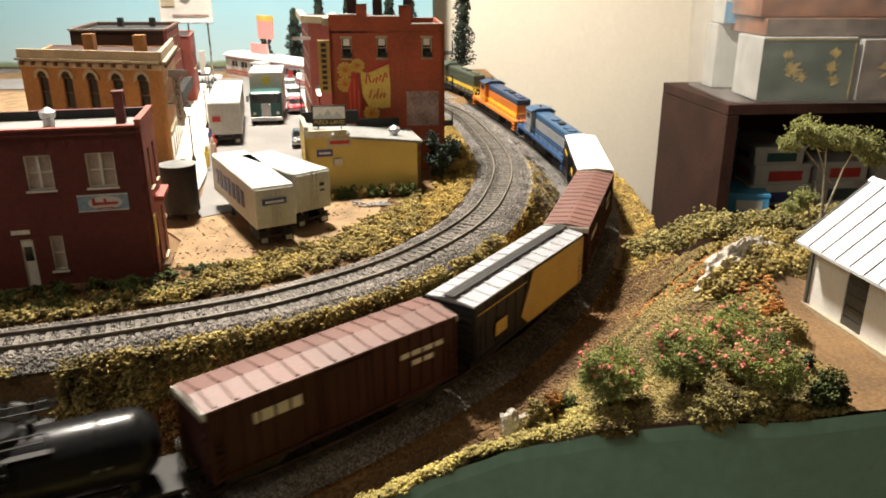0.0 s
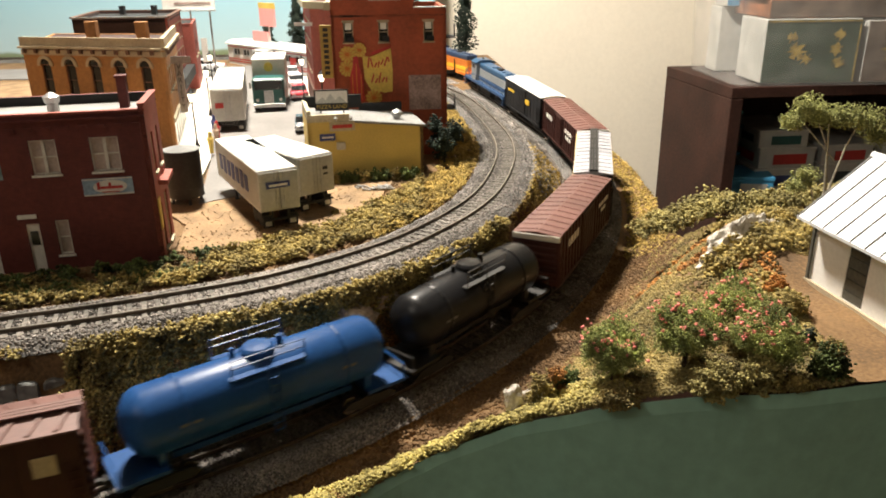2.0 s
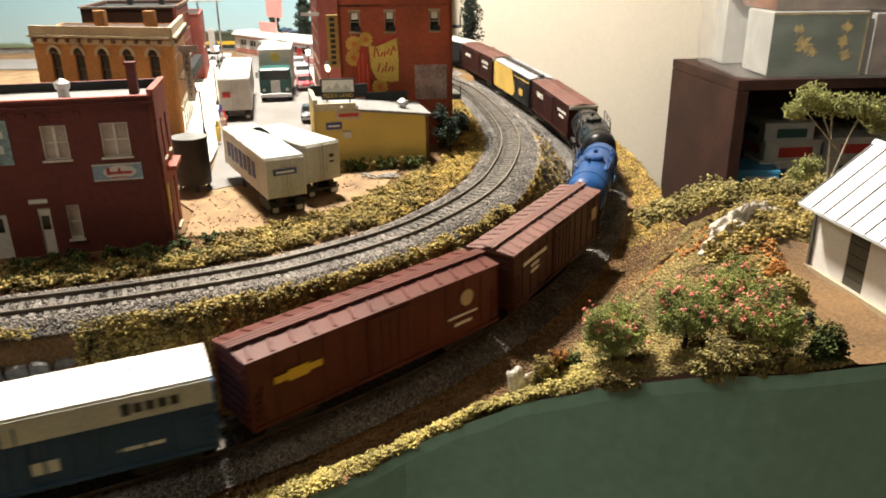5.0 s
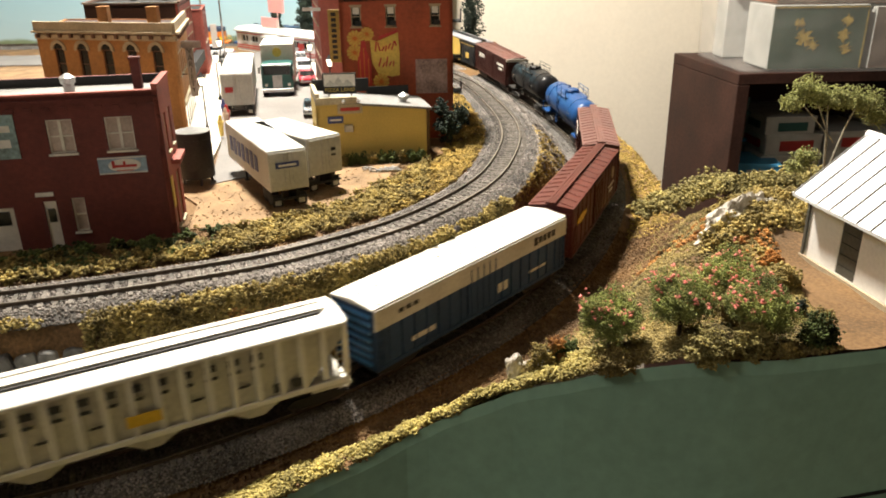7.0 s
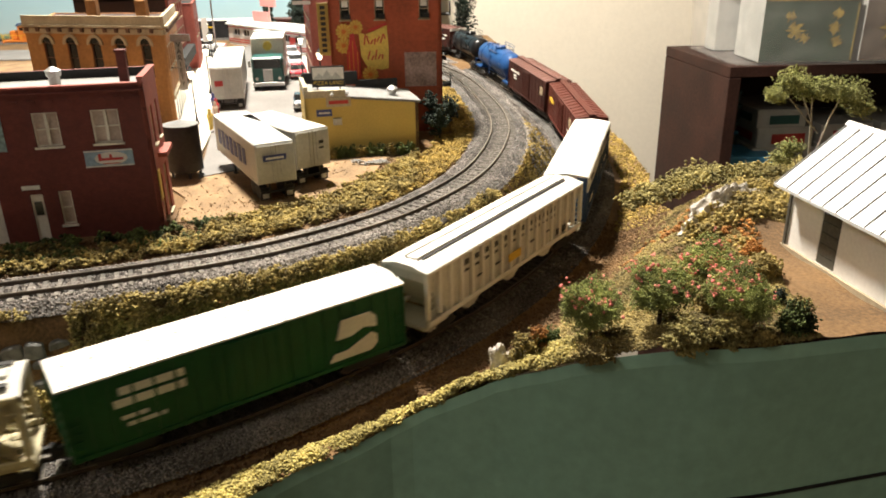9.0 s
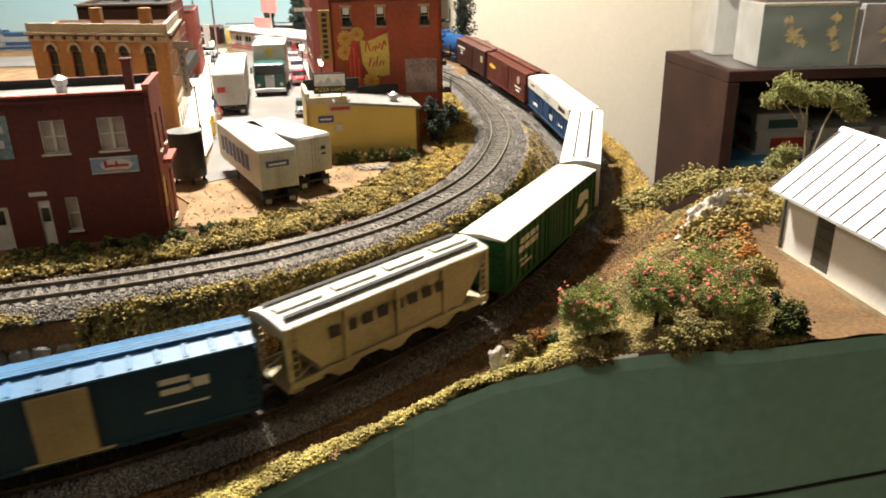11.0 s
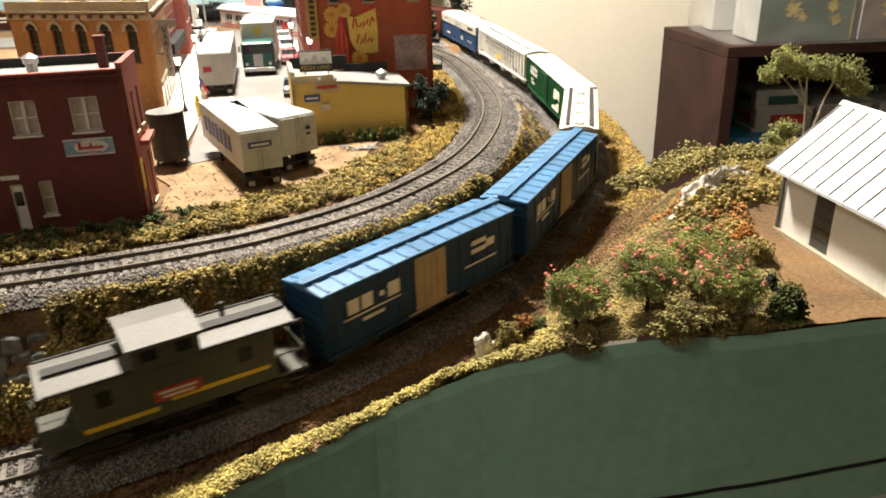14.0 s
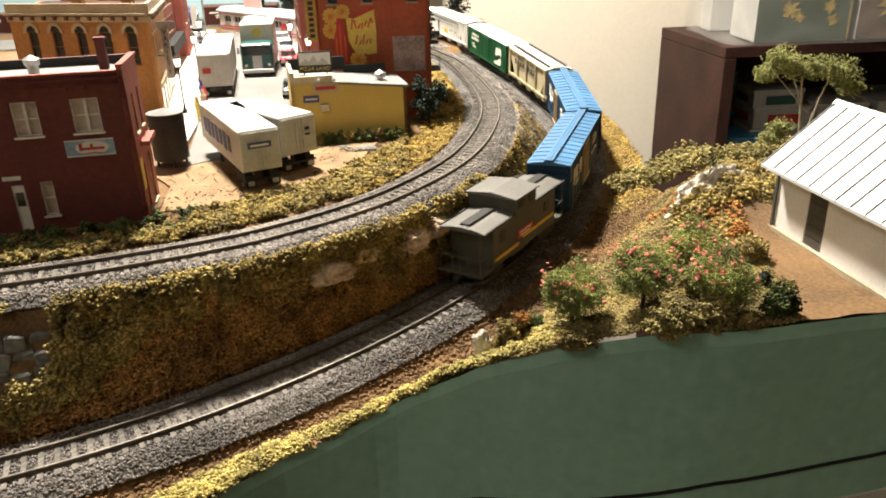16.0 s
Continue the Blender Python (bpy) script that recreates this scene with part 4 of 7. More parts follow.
def hopper(name, label, L, paint, roof_mat, ribs=17, marks=(), hatches=1, accent=None):
    car = thing(name, label, "hopper car", "freight cars of the train")
    B, hw, sill, eave, top = L - 0.012, 0.0168, 0.015, 0.049, 0.0525
    prof = [(-B / 2, eave), (B / 2, eave), (B / 2, eave - 0.006), (B / 2 - 0.021, sill + 0.003), (B / 2 - 0.021, sill), (-B / 2 + 0.021, sill), (-B / 2 + 0.021, sill + 0.003), (-B / 2, eave - 0.006)]
    part("body", Geo().prism(prof, -hw + 0.0018, hw - 0.0018, axis=1), paint, car)
    part("roof", Geo().prism([(-hw, eave), (-hw, eave + 0.0009), (-0.006, top), (0.006, top), (hw, eave + 0.0009), (hw, eave)], -B / 2 - 0.001, B / 2 + 0.001), roof_mat, car)
    g = Geo()
    for k in range(ribs + 1):
        x = -B / 2 + 0.001 + (B - 0.002) * k / ribs
        low = sill + 0.002 if abs(x) < B / 2 - 0.021 else sill + 0.004
        for s in (-1, 1):
            g.box(x, s * (hw - 0.0008), (low + eave) / 2, 0.003, 0.0028, eave - low)
    for s in (-1, 1):
        g.box(0, s * hw, sill + 0.001, B, 0.0016, 0.003)
        g.box(0, s * hw, eave - 0.0004, B, 0.0016, 0.0022)
    pieces("side_post", g, "white_paint" if ribs > 10 else paint, car, bev=0.0003)
    g = Geo()
    if hatches == 1:
        g.box(0, 0, top + 0.0004, B * 0.93, 0.0075, 0.0012)
        for s in (-1, 1):
            g.box(0, s * 0.0045, top + 0.0008, B * 0.93, 0.0009, 0.002)
        part("hatch_cover", g, roof_mat, car)
        part("hatch_gap", Geo().box(0, -0.0062, top + 0.0001, B * 0.9, 0.0014, 0.0012).box(0, 0.0062, top + 0.0001, B * 0.9, 0.0014, 0.0012), "truck_black", car)
    else:
        for k in range(4):
            x = -B / 2 + B * (k + 0.5) / 4
            part("hatch", Geo().box(x, 0, top + 0.0008, B * 0.19, 0.008, 0.0018), roof_mat, car, bev=0.0004)
        for s in (-1, 1):
            part("walkway", Geo().box(0, s * 0.0105, top + 0.0004, B * 0.95, 0.0034, 0.0007), "truck_black", car)
    g = Geo()
    for sx in (-1, 1):
        for sy in (-1, 1):
            g.rod((sx * (B / 2 - 0.001), sy * (hw - 0.001), 0.011), (sx * (B / 2 - 0.001), sy * (hw - 0.001), eave - 0.004), 0.0007, 5)
            g.rod((sx * (B / 2 - 0.001), sy * (hw - 0.004), 0.013), (sx * (B / 2 - 0.019), sy * (hw - 0.006), sill + 0.006), 0.0006, 5)
        g.box(sx * (B / 2 - 0.01), 0, 0.0128, 0.022, 2 * hw - 0.002, 0.0022)
    pieces("end_frame", g, paint, car)
    for sx in (-1, 1):
        for sy in (-1, 1):
            ladder(car, sx * (B / 2 - 0.004), sy * (hw + 0.0002), 0.012, eave - 0.005, paint)
        ladder(car, sx * (B / 2 + 0.0005), -sx * 0.012, 0.012, eave - 0.005, paint, "y")
    g = Geo()
    for k in range(3):
        x = (k - 1) * B * 0.25
        g.prism([(x - 0.018, sill), (x + 0.018, sill), (x + 0.004, 0.0065), (x - 0.004, 0.0065)], -0.013, 0.013, axis=1)
    pieces("chute", g, paint, car)
    if marks:
        bars(car, marks, "lettering_black", hw + 0.0001)
    if accent:
        bars(car, accent, "stripe_yellow", hw + 0.0007, "emblem")
    bogies(car, B / 2 - 0.018)
    couplers(car, L)
    return car


def caboose(name, label, L):
    car = thing(name, label, "caboose", "freight cars of the train")
    B, hw, sill, eave, top = L - 0.036, 0.0165, 0.012, 0.0405, 0.0435
    part("body", Geo().box(0, 0, (sill + eave) / 2, B, 2 * hw, eave - sill), "caboose_grey", car, bev=0.0004)
    roof = [(-hw - 0.001, eave), (-hw - 0.001, eave + 0.0008), (-hw * 0.5, top - 0.0006), (0, top), (hw * 0.5, top - 0.0006), (hw + 0.001, eave + 0.0008), (hw + 0.001, eave)]
    part("roof", Geo().prism(roof, -L / 2 + 0.006, L / 2 - 0.006), "caboose_roof", car)
    for x, w in ((0.036, 0.046), (-0.039, 0.034)):
        part("running_board", Geo().box(x, 0, top + 0.0008, w, 0.007, 0.0009), "truck_black", car)
        for sy in (-1, 1):
            part("eave_strip", Geo().box(x, sy * (hw + 0.0012), eave + 0.0011, w + 0.004, 0.0012, 0.0012), "truck_black", car)
    cup = part("cupola", Geo().box(-0.004, 0, (eave + 0.0525) / 2, 0.031, 2 * hw + 0.004, 0.0525 - eave), "caboose_grey", car, bev=0.0004)
    part("cupola_roof", Geo().prism([(-hw - 0.0035, 0.0523), (-hw - 0.0035, 0.0532), (0, 0.0556), (hw + 0.0035, 0.0532), (hw + 0.0035, 0.0523)], -0.0215, 0.0135), "caboose_roof", cup)
    for s in (-1, 1):
        for x in (-0.012, 0.004):
            part("window", Geo().box(x, s * (hw + 0.002), 0.0475, 0.0075, 0.0008, 0.0055), "black_gloss", cup)
        for x in (-B * 0.36, B * 0.34):
            part("window", Geo().box(x, s * hw, 0.0315, 0.007, 0.0008, 0.008), "black_gloss", car)
    bars(car, [(B * 0.2, 0.0205, B * 0.52, 0.0022), (-B * 0.3, 0.0175, B * 0.35, 0.0022)], "stripe_yellow", hw + 0.0003, "stripe")
    bars(car, [(-0.002, 0.024, 0.022, 0.0065)], "stripe_red", hw + 0.0003, "emblem")
    bars(car, [(-0.002, 0.0252, 0.018, 0.0012), (-0.002, 0.0228, 0.015, 0.0012)], "lettering_white", hw + 0.0006)
    for sx in (-1, 1):
        g = Geo()
        g.box(sx * (B / 2 + 0.008), 0, 0.0125, 0.017, 2 * hw, 0.0016)
        for sy in (-1, 1):
            g.rod((sx * (B / 2 + 0.0155), sy * 0.0155, 0.013), (sx * (B / 2 + 0.0155), sy * 0.0155, eave + 0.001), 0.0005, 5)
            g.rod((sx * (B / 2 + 0.0155), sy * 0.0155, 0.024), (sx * (B / 2 + 0.001), sy * 0.0155, 0.024), 0.0004, 5)
            g.box(sx * (B / 2 + 0.01), sy * 0.0155, 0.008, 0.008, 0.003, 0.001)
        g.rod((sx * (B / 2 + 0.0155), -0.0155, 0.024), (sx * (B / 2 + 0.0155), 0.0155, 0.024), 0.0005, 5)
        for sy in (-0.006, 0.0, 0.006):
            g.rod((sx * (B / 2 + 0.0155), sy, 0.013), (sx * (B / 2 + 0.0155), sy, 0.024), 0.0004, 5)
        part("end_platform", g, "caboose_grey", car)
    part("chimney", Geo().rod((0.03, 0.008, top - 0.001), (0.03, 0.008, top + 0.007), 0.0014, 8), "truck_black", car)
    part("underframe", Geo().box(0, 0, sill - 0.002, B * 0.6, 0.012, 0.004).box(0.0, -0.009, 0.0085, 0.03, 0.005, 0.005), "truck_black", car)
    bogies(car, B / 2 - 0.006)
    couplers(car, L)
    return car


def locomotive(name, label, L, low, high, stripe, roof, rail):
    car = thing(name, label, "locomotive", "locomotives of the train")
    B, hw = L - 0.012, 0.0168
    part("walkway", Geo().box(0, 0, 0.0165, B, 2 * hw, 0.004), low, car, bev=0.0004)
    part("fuel_tank", Geo().box(0, 0, 0.0085, B * 0.26, 0.026, 0.011), "truck_black", car, bev=0.001)
    hood0, hood1 = -B / 2 + 0.008, B / 2 - 0.058
    part("hood", Geo().box((hood0 + hood1) / 2, 0, 0.0285, hood1 - hood0, 0.02, 0.02), high, car, bev=0.0006)
    part("hood_stripe", Geo().box((hood0 + hood1) / 2, 0, 0.024, hood1 - hood0 - 0.002, 0.0206, 0.006), stripe, car)
    part("hood_roof", Geo().box((hood0 + hood1) / 2, 0, 0.0425, hood1 - hood0, 0.0205, 0.009), roof, car, bev=0.0014)
    cab0 = hood1
    part("cab", Geo().box(cab0 + 0.0115, 0, 0.0325, 0.023, 0.0325, 0.0285), high, car, bev=0.0006)
    part("cab_roof", Geo().prism([(-0.0172, 0.0465), (-0.0172, 0.0475), (-0.008, 0.0512), (0.008, 0.0512), (0.0172, 0.0475), (0.0172, 0.0465)], cab0 - 0.0015, cab0 + 0.0245), roof, car)
    part("nose", Geo().box(cab0 + 0.033, 0, 0.0275, 0.021, 0.02, 0.018), high, car, bev=0.0018)
    for s in (-1, 1):
        part("cab_window", Geo().box(cab0 + 0.0115, s * 0.0163, 0.0405, 0.014, 0.0006, 0.006), "black_gloss", car)
        part("windscreen", Geo().box(cab0 + 0.0232, s * 0.0085, 0.0415, 0.0006, 0.011, 0.006), "black_gloss", car)
    for x in (hood0 + 0.012, hood0 + 0.026, hood0 + 0.07):
        part("roof_fan", Geo().lathe([(0.0062, 0), (0.0062, 0.0016), (0.005, 0.002), (0.001, 0.002)], 16, "z", (x, 0, 0.0468)), roof, car)
    part("exhaust", Geo().box(hood0 + 0.048, 0, 0.048, 0.01, 0.008, 0.003), "truck_black", car, bev=0.0005)
    g = Geo()
    for s in (-1, 1):
        for x in np.linspace(-B / 2 + 0.004, B / 2 - 0.004, 11):
            g.rod((x, s * 0.0163, 0.0185), (x, s * 0.0163, 0.028), 0.0004, 5)
        g.rod((-B / 2 + 0.004, s * 0.0163, 0.028), (B / 2 - 0.004, s * 0.0163, 0.028), 0.0004, 5)
        for x in (-B / 2, B / 2):
            g.rod((x, s * 0.014, 0.0185), (x, s * 0.014, 0.029), 0.0004, 5)
    for x in (-B / 2, B / 2):
        g.rod((x, -0.014, 0.029), (x, 0.014, 0.029), 0.0004, 5)
    part("handrail", g, rail, car)
    g = Geo()
    for s in (-1, 1):
        for k in range(12):
            g.box(hood0 + 0.006 + k * (hood1 - hood0 - 0.012) / 11, s * 0.0101, 0.0335, 0.0045, 0.0006, 0.008)
    pieces("hood_door", g, high, car)
    for sx in (-1, 1):
        part("pilot", Geo().box(sx * (B / 2 - 0.0008), 0, 0.0105, 0.0018, 0.031, 0.011), low, car)
        for sy in (-1, 1):
            g = Geo()
            for k in range(3):
                g.box(sx * (B / 2 - 0.003), sy * 0.0155, 0.0055 + k * 0.0042, 0.008, 0.004, 0.0008)
            part("step", g, low, car)
    part("headlight", Geo().rod((cab0 + 0.0245, 0, 0.0485), (cab0 + 0.0262, 0, 0.0485), 0.002, 10), "white_paint", car)
    part("horn", Geo().rod((cab0 + 0.008, 0, 0.0525), (cab0 + 0.014, 0, 0.0525), 0.0009, 6), "truck_black", car)
    bogies(car, B / 2 - 0.032, 0.0058, 0.0155)
    couplers(car, L)
    return car


# front to back, with the length from coupler to coupler
LENGTHS = [0.2016, 0.2028, 0.199, 0.1532, 0.1699, 0.1631, 0.1625, 0.1433, 0.1562, 0.1646, 0.1823, 0.1979, 0.2129, 0.1903, 0.1632, 0.1903, 0.1705, 0.131]
TRAIN = [
    locomotive("locomotive", "black and yellow diesel locomotive leading the train", LENGTHS[0], "truck_black", "loco_green", "loco_yellow", "loco_green", "loco_yellow"),
    locomotive("locomotive", "orange diesel locomotive with dark blue roof", LENGTHS[1], "orange_loco", "orange_loco", "stripe_yellow", "loco_blue", "stripe_yellow"),
    locomotive("locomotive", "blue and grey diesel locomotive", LENGTHS[2], "navy", "loco_grey", "navy", "loco_skyblue", "navy"),
    boxcar("boxcar", "black boxcar with bright white roof", LENGTHS[3], "black_car", "white_paint", door="black_car", marks=[(0.02, 0.033, 0.02, 0.006), (-0.045, 0.036, 0.026, 0.003)], mark_mat="stripe_yellow"),
    boxcar("boxcar", "oxide brown boxcar with ribbed roof and pale end cap", LENGTHS[4], "boxcar_brown_shaded", "boxcar_roof_lit", door="boxcar_brown_shaded", cap="white_aged", ribs=16, marks=[(0.045, 0.037, 0.03, 0.004), (0.045, 0.03, 0.022, 0.003), (-0.045, 0.035, 0.03, 0.005)]),
    boxcar("boxcar", "black and yellow boxcar with grey roof", LENGTHS[5], "black_car", "grey_roof", black_end=True, end="black_car", board="black", marks=[(0.045, 0.038, 0.028, 0.003)], mark_mat="lettering_black", roofribs=12),
    boxcar("boxcar", "brown boxcar, its roof coloured paler as if lit", LENGTHS[6], "boxcar_brown_shaded", "boxcar_roof_lit", ribs=18, cap="white_aged", door="boxcar_brown_shaded", marks=[(-0.04, 0.037, 0.026, 0.006), (0.05, 0.037, 0.03, 0.003), (0.05, 0.031, 0.018, 0.003)]),
    tank_car("tank_car", "glossy black tank car", LENGTHS[7], "black_gloss", "truck_black", False),
    tank_car("tank_car", "bright blue tank car", LENGTHS[8], "blue_tank", "blue_tank"),
    boxcar("boxcar", "dark red-brown boxcar with roof walk", LENGTHS[9], "boxcar_rust_shaded", "boxcar_roof_lit", board="boxcar_roof_lit", door="boxcar_rust_shaded", marks=[(-0.045, 0.038, 0.036, 0.0025), (-0.045, 0.033, 0.012, 0.002), (-0.045, 0.029, 0.012, 0.002)], diag=True),
    boxcar("boxcar", "rust red boxcar with roof walk and round emblem", LENGTHS[10], "boxcar_red", "boxcar_red", board="boxcar_red", door="boxcar_red", marks=[(0.055, 0.026, 0.024, 0.0014), (0.055, 0.021, 0.014, 0.002)], diag=True),
    boxcar("boxcar", "blue boxcar with white upper band and white roof", LENGTHS[11], "navy", "white_paint", band="white_aged", end="blue_bright", ribs=18, door="navy", marks=[(0.02, 0.022, 0.012, 0.006), (-0.055, 0.02, 0.02, 0.003), (0.06, 0.0215, 0.02, 0.0016)]),
    hopper("hopper_car", "white ribbed covered hopper with dark lettering", LENGTHS[12], "white_aged", "white_paint", 17, [(-0.06 + 0.0113 * k, 0.037 - 0.0 * k, 0.006, 0.0016) for k in range(11)] + [(-0.06 + 0.0113 * k, 0.0425, 0.006, 0.0035) for k in range(11)] + [(-0.045 + 0.0226 * k, 0.028, 0.006, 0.0012) for k in range(5)] + [(0.072, 0.022, 0.006, 0.005), (0.062, 0.022, 0.005, 0.005)], accent=[(-0.002, 0.0262, 0.016, 0.006)]),
    boxcar("boxcar", "dark green boxcar with white roof and large white emblem", LENGTHS[13], "green_car", "white_paint", emblem=True, end="green_car", ribs=18, door="green_car", marks=[(-0.05, 0.04, 0.03, 0.004), (-0.052, 0.034, 0.034, 0.004), (-0.06, 0.026, 0.012, 0.002), (-0.055, 0.022, 0.018, 0.002)]),
    hopper("hopper_car", "tan covered hopper with round roof hatches", LENGTHS[14], "tan_hopper", "white_aged", 4, [(-0.045 + 0.0113 * k, 0.037, 0.007, 0.0062) for k in range(8)], hatches=4),
    boxcar("boxcar", "blue boxcar with buff sliding door and roof walk", LENGTHS[15], "blue_side_shaded", "blue_roof_lit", board="blue_roof_lit", door="buff_door", door_w=0.026, marks=[(-0.065, 0.036, 0.008, 0.0085), (-0.055, 0.036, 0.008, 0.0085), (-0.043, 0.036, 0.003, 0.003), (-0.033, 0.036, 0.009, 0.0085), (-0.05, 0.0295, 0.042, 0.001), (-0.05, 0.0255, 0.016, 0.002), (0.05, 0.0395, 0.014, 0.003), (0.05, 0.034, 0.014, 0.003), (0.062, 0.036, 0.008, 0.005), (0.05, 0.0255, 0.03, 0.001)]),
    boxcar("boxcar", "weathered blue boxcar with buff door at the train's rear", LENGTHS[16], "blue_side_shaded", "blue_roof_lit", board="blue_roof_lit", door="buff_door", door_w=0.026, marks=[(-0.06, 0.036, 0.008, 0.0085), (-0.05, 0.036, 0.008, 0.0085), (-0.039, 0.036, 0.003, 0.003), (-0.03, 0.036, 0.009, 0.0085), (-0.046, 0.0295, 0.042, 0.001), (-0.046, 0.0255, 0.016, 0.002), (0.044, 0.0395, 0.014, 0.003), (0.044, 0.034, 0.014, 0.003), (0.055, 0.036, 0.008, 0.005), (0.046, 0.0255, 0.03, 0.001)]),
    caboose("caboose", "grey caboose with cupola and yellow stripe", LENGTHS[17]),
]

# painted placards on the two red-brown boxcars
bars(TRAIN[9], [(0.062, 0.035, 0.0095, 0.0095)], "buff_door", 0.0176, "placard")
bars(TRAIN[10], [(-0.058, 0.0345, 0.012, 0.0062), (-0.068, 0.0345, 0.008, 0.0036), (-0.048, 0.0345, 0.008, 0.0036)], "stripe_yellow", 0.0176, "emblem")
for side in (-1, 1):
    part("round_emblem", Geo().lathe([(0.0052, -0.0003), (0.0052, 0.0003)], 20, "y", (-side * 0.058, side * 0.0177, 0.0365)), "buff_door", TRAIN[10])

# ---- town: streets ----
def sheet(name, label, cat, poly, z, material, thick=0.003):
    g = Geo().prism(poly, z - thick, z, axis=2)
    return thing(name, label, cat, geo=g, material=material, kind="structure")


sheet("road", "worn grey asphalt street through the town", "road", [(-0.205, 0.58), (-0.085, 0.69), (-0.125, 0.80), (-0.14, 0.83), (-0.219, 1.17), (-0.285, 1.33), (0.0, 1.33), (0.0, 1.4), (-0.3, 1.47), (-0.9, 1.47), (-0.9, 1.33), (-0.405, 1.33), (-0.345, 1.13), (-0.278, 0.88), (-0.235, 0.72)], 0.0022, "asphalt", 0.004)
sheet("pavement", "pale concrete sidewalk with kerb", "pavement", [(-0.222, 0.64), (-0.235, 0.72), (-0.278, 0.88), (-0.345, 1.13), (-0.405, 1.33), (-0.46, 1.33), (-0.37, 1.1), (-0.335, 0.95), (-0.285, 0.76), (-0.26, 0.66)], 0.0045, "sidewalk", 0.006)
sheet("pavement", "pale concrete sidewalk before the shops", "pavement", [(-0.118, 0.72), (-0.125, 0.80), (-0.14, 0.83), (-0.219, 1.17), (-0.26, 1.3), (-0.2, 1.3), (-0.16, 1.0), (-0.118, 0.85), (-0.108, 0.735)], 0.0045, "sidewalk", 0.006)
sheet("yard", "pale sandy yard round the trailers", "ground", [(-0.19, 0.475), (-0.15, 0.486), (-0.115, 0.505), (-0.085, 0.54), (-0.065, 0.585), (-0.055, 0.64), (-0.12, 0.645), (-0.2, 0.585), (-0.225, 0.64), (-0.255, 0.6), (-0.2, 0.53)], 0.0016, "pale_earth", 0.003)
sheet("field", "wheat-coloured dry field behind the town", "ground", [(-2.3, 0.6), (-0.6, 0.6), (-0.5, 1.0), (-0.5, 1.3), (-2.3, 1.3)], 0.0016, "pale_earth", 0.003)

M["brick_dark"] = brick_mat("brick_dark", (0.155, 0.034, 0.028), (0.8, 0.7, 0.68))
M["brick_orange"] = brick_mat("brick_orange", (0.4, 0.085, 0.035), (0.85, 0.8, 0.75))
M["brick_ochre"] = brick_mat("brick_ochre", (0.46, 0.225, 0.075), (0.9, 0.85, 0.8))
M["brick_brown"] = brick_mat("brick_brown", (0.05, 0.024, 0.02), (0.9, 0.85, 0.8))
M["brick_red"] = brick_mat("brick_red", (0.38, 0.1, 0.075), (0.85, 0.8, 0.75))
MM("trim_cream", (0.5, 0.44, 0.3), 0.7, var=0.15)
MM("trim_stone", (0.45, 0.37, 0.25), 0.75, var=0.15)
MM("trim_brown", (0.14, 0.07, 0.045), 0.7, var=0.2)
MM("sign_olive", (0.36, 0.26, 0.06), 0.6, var=0.15)
MM("frame_white", (0.72, 0.69, 0.62), 0.6, var=0.1)
MM("pane_curtain", (0.52, 0.42, 0.37), 0.3, var=0.15)
MM("pane_white", (0.8, 0.78, 0.73), 0.25, var=0.08)
MM("pane_dark", (0.015, 0.017, 0.018), 0.15, var=0.1)
MM("tar_roof", (0.27, 0.27, 0.26), 0.9, var=0.2, stain=30)
MM("tar_black", (0.02, 0.02, 0.02), 0.85, var=0.2)
MM("roof_pale", (0.62, 0.61, 0.58), 0.8, var=0.1)
MM("stucco_yellow", (0.62, 0.46, 0.13), 0.8, var=0.08, stain=25, grain=700)
MM("sign_blue", (0.3, 0.42, 0.55), 0.6, var=0.2)
MM("sign_red", (0.5, 0.04, 0.035), 0.6, var=0.15)
MM("sign_white", (0.72, 0.7, 0.66), 0.6, var=0.1)
MM("sign_yellow", (0.7, 0.5, 0.1), 0.6, var=0.15)
MM("sign_black", (0.02, 0.02, 0.02), 0.6)
MM("sign_teal", (0.25, 0.36, 0.38), 0.6, var=0.3)
MM("fade_grey", (0.4, 0.28, 0.25), 0.8, var=0.3, stain=60)
MM("metal_grey", (0.5, 0.5, 0.49), 0.4, 0.7, var=0.15)
MM("tank_black", (0.03, 0.027, 0.024), 0.6, var=0.25)
MM("trailer_white", (0.66, 0.65, 0.6), 0.45, var=0.08, stain=30)
MM("trailer_side", (0.52, 0.51, 0.46), 0.45, var=0.1, stain=30)
MM("trailer_blue", (0.05, 0.07, 0.22), 0.5, var=0.15)
MM("rubber", (0.02, 0.02, 0.02), 0.8, var=0.2)
MM("cab_teal", (0.02, 0.1, 0.09), 0.35, var=0.1)
MM("car_red", (0.5, 0.03, 0.045), 0.25, var=0.1)
MM("car_dark", (0.05, 0.055, 0.06), 0.25, var=0.1)
MM("car_white", (0.7, 0.7, 0.7), 0.25, var=0.05)
MM("car_yellow", (0.8, 0.55, 0.02), 0.25, var=0.05)
MM("steel_diner", (0.6, 0.6, 0.6), 0.3, 0.5, var=0.1)
MM("pink_sign", (0.85, 0.35, 0.33), 0.6, var=0.05)
MM("lamp_glow", (1.0, 0.88, 0.65), 0.5, var=0.0, emit=4.0)
MM("shed_white", (0.84, 0.83, 0.8), 0.7, var=0.06, stain=25)
MM("shed_roof", (0.74, 0.75, 0.76), 0.45, 0.1, var=0.05, stain=25)
MM("shed_grey", (0.1, 0.095, 0.075), 0.8, var=0.2)
MM("box_blue", (0.06, 0.3, 0.55), 0.5, var=0.1)
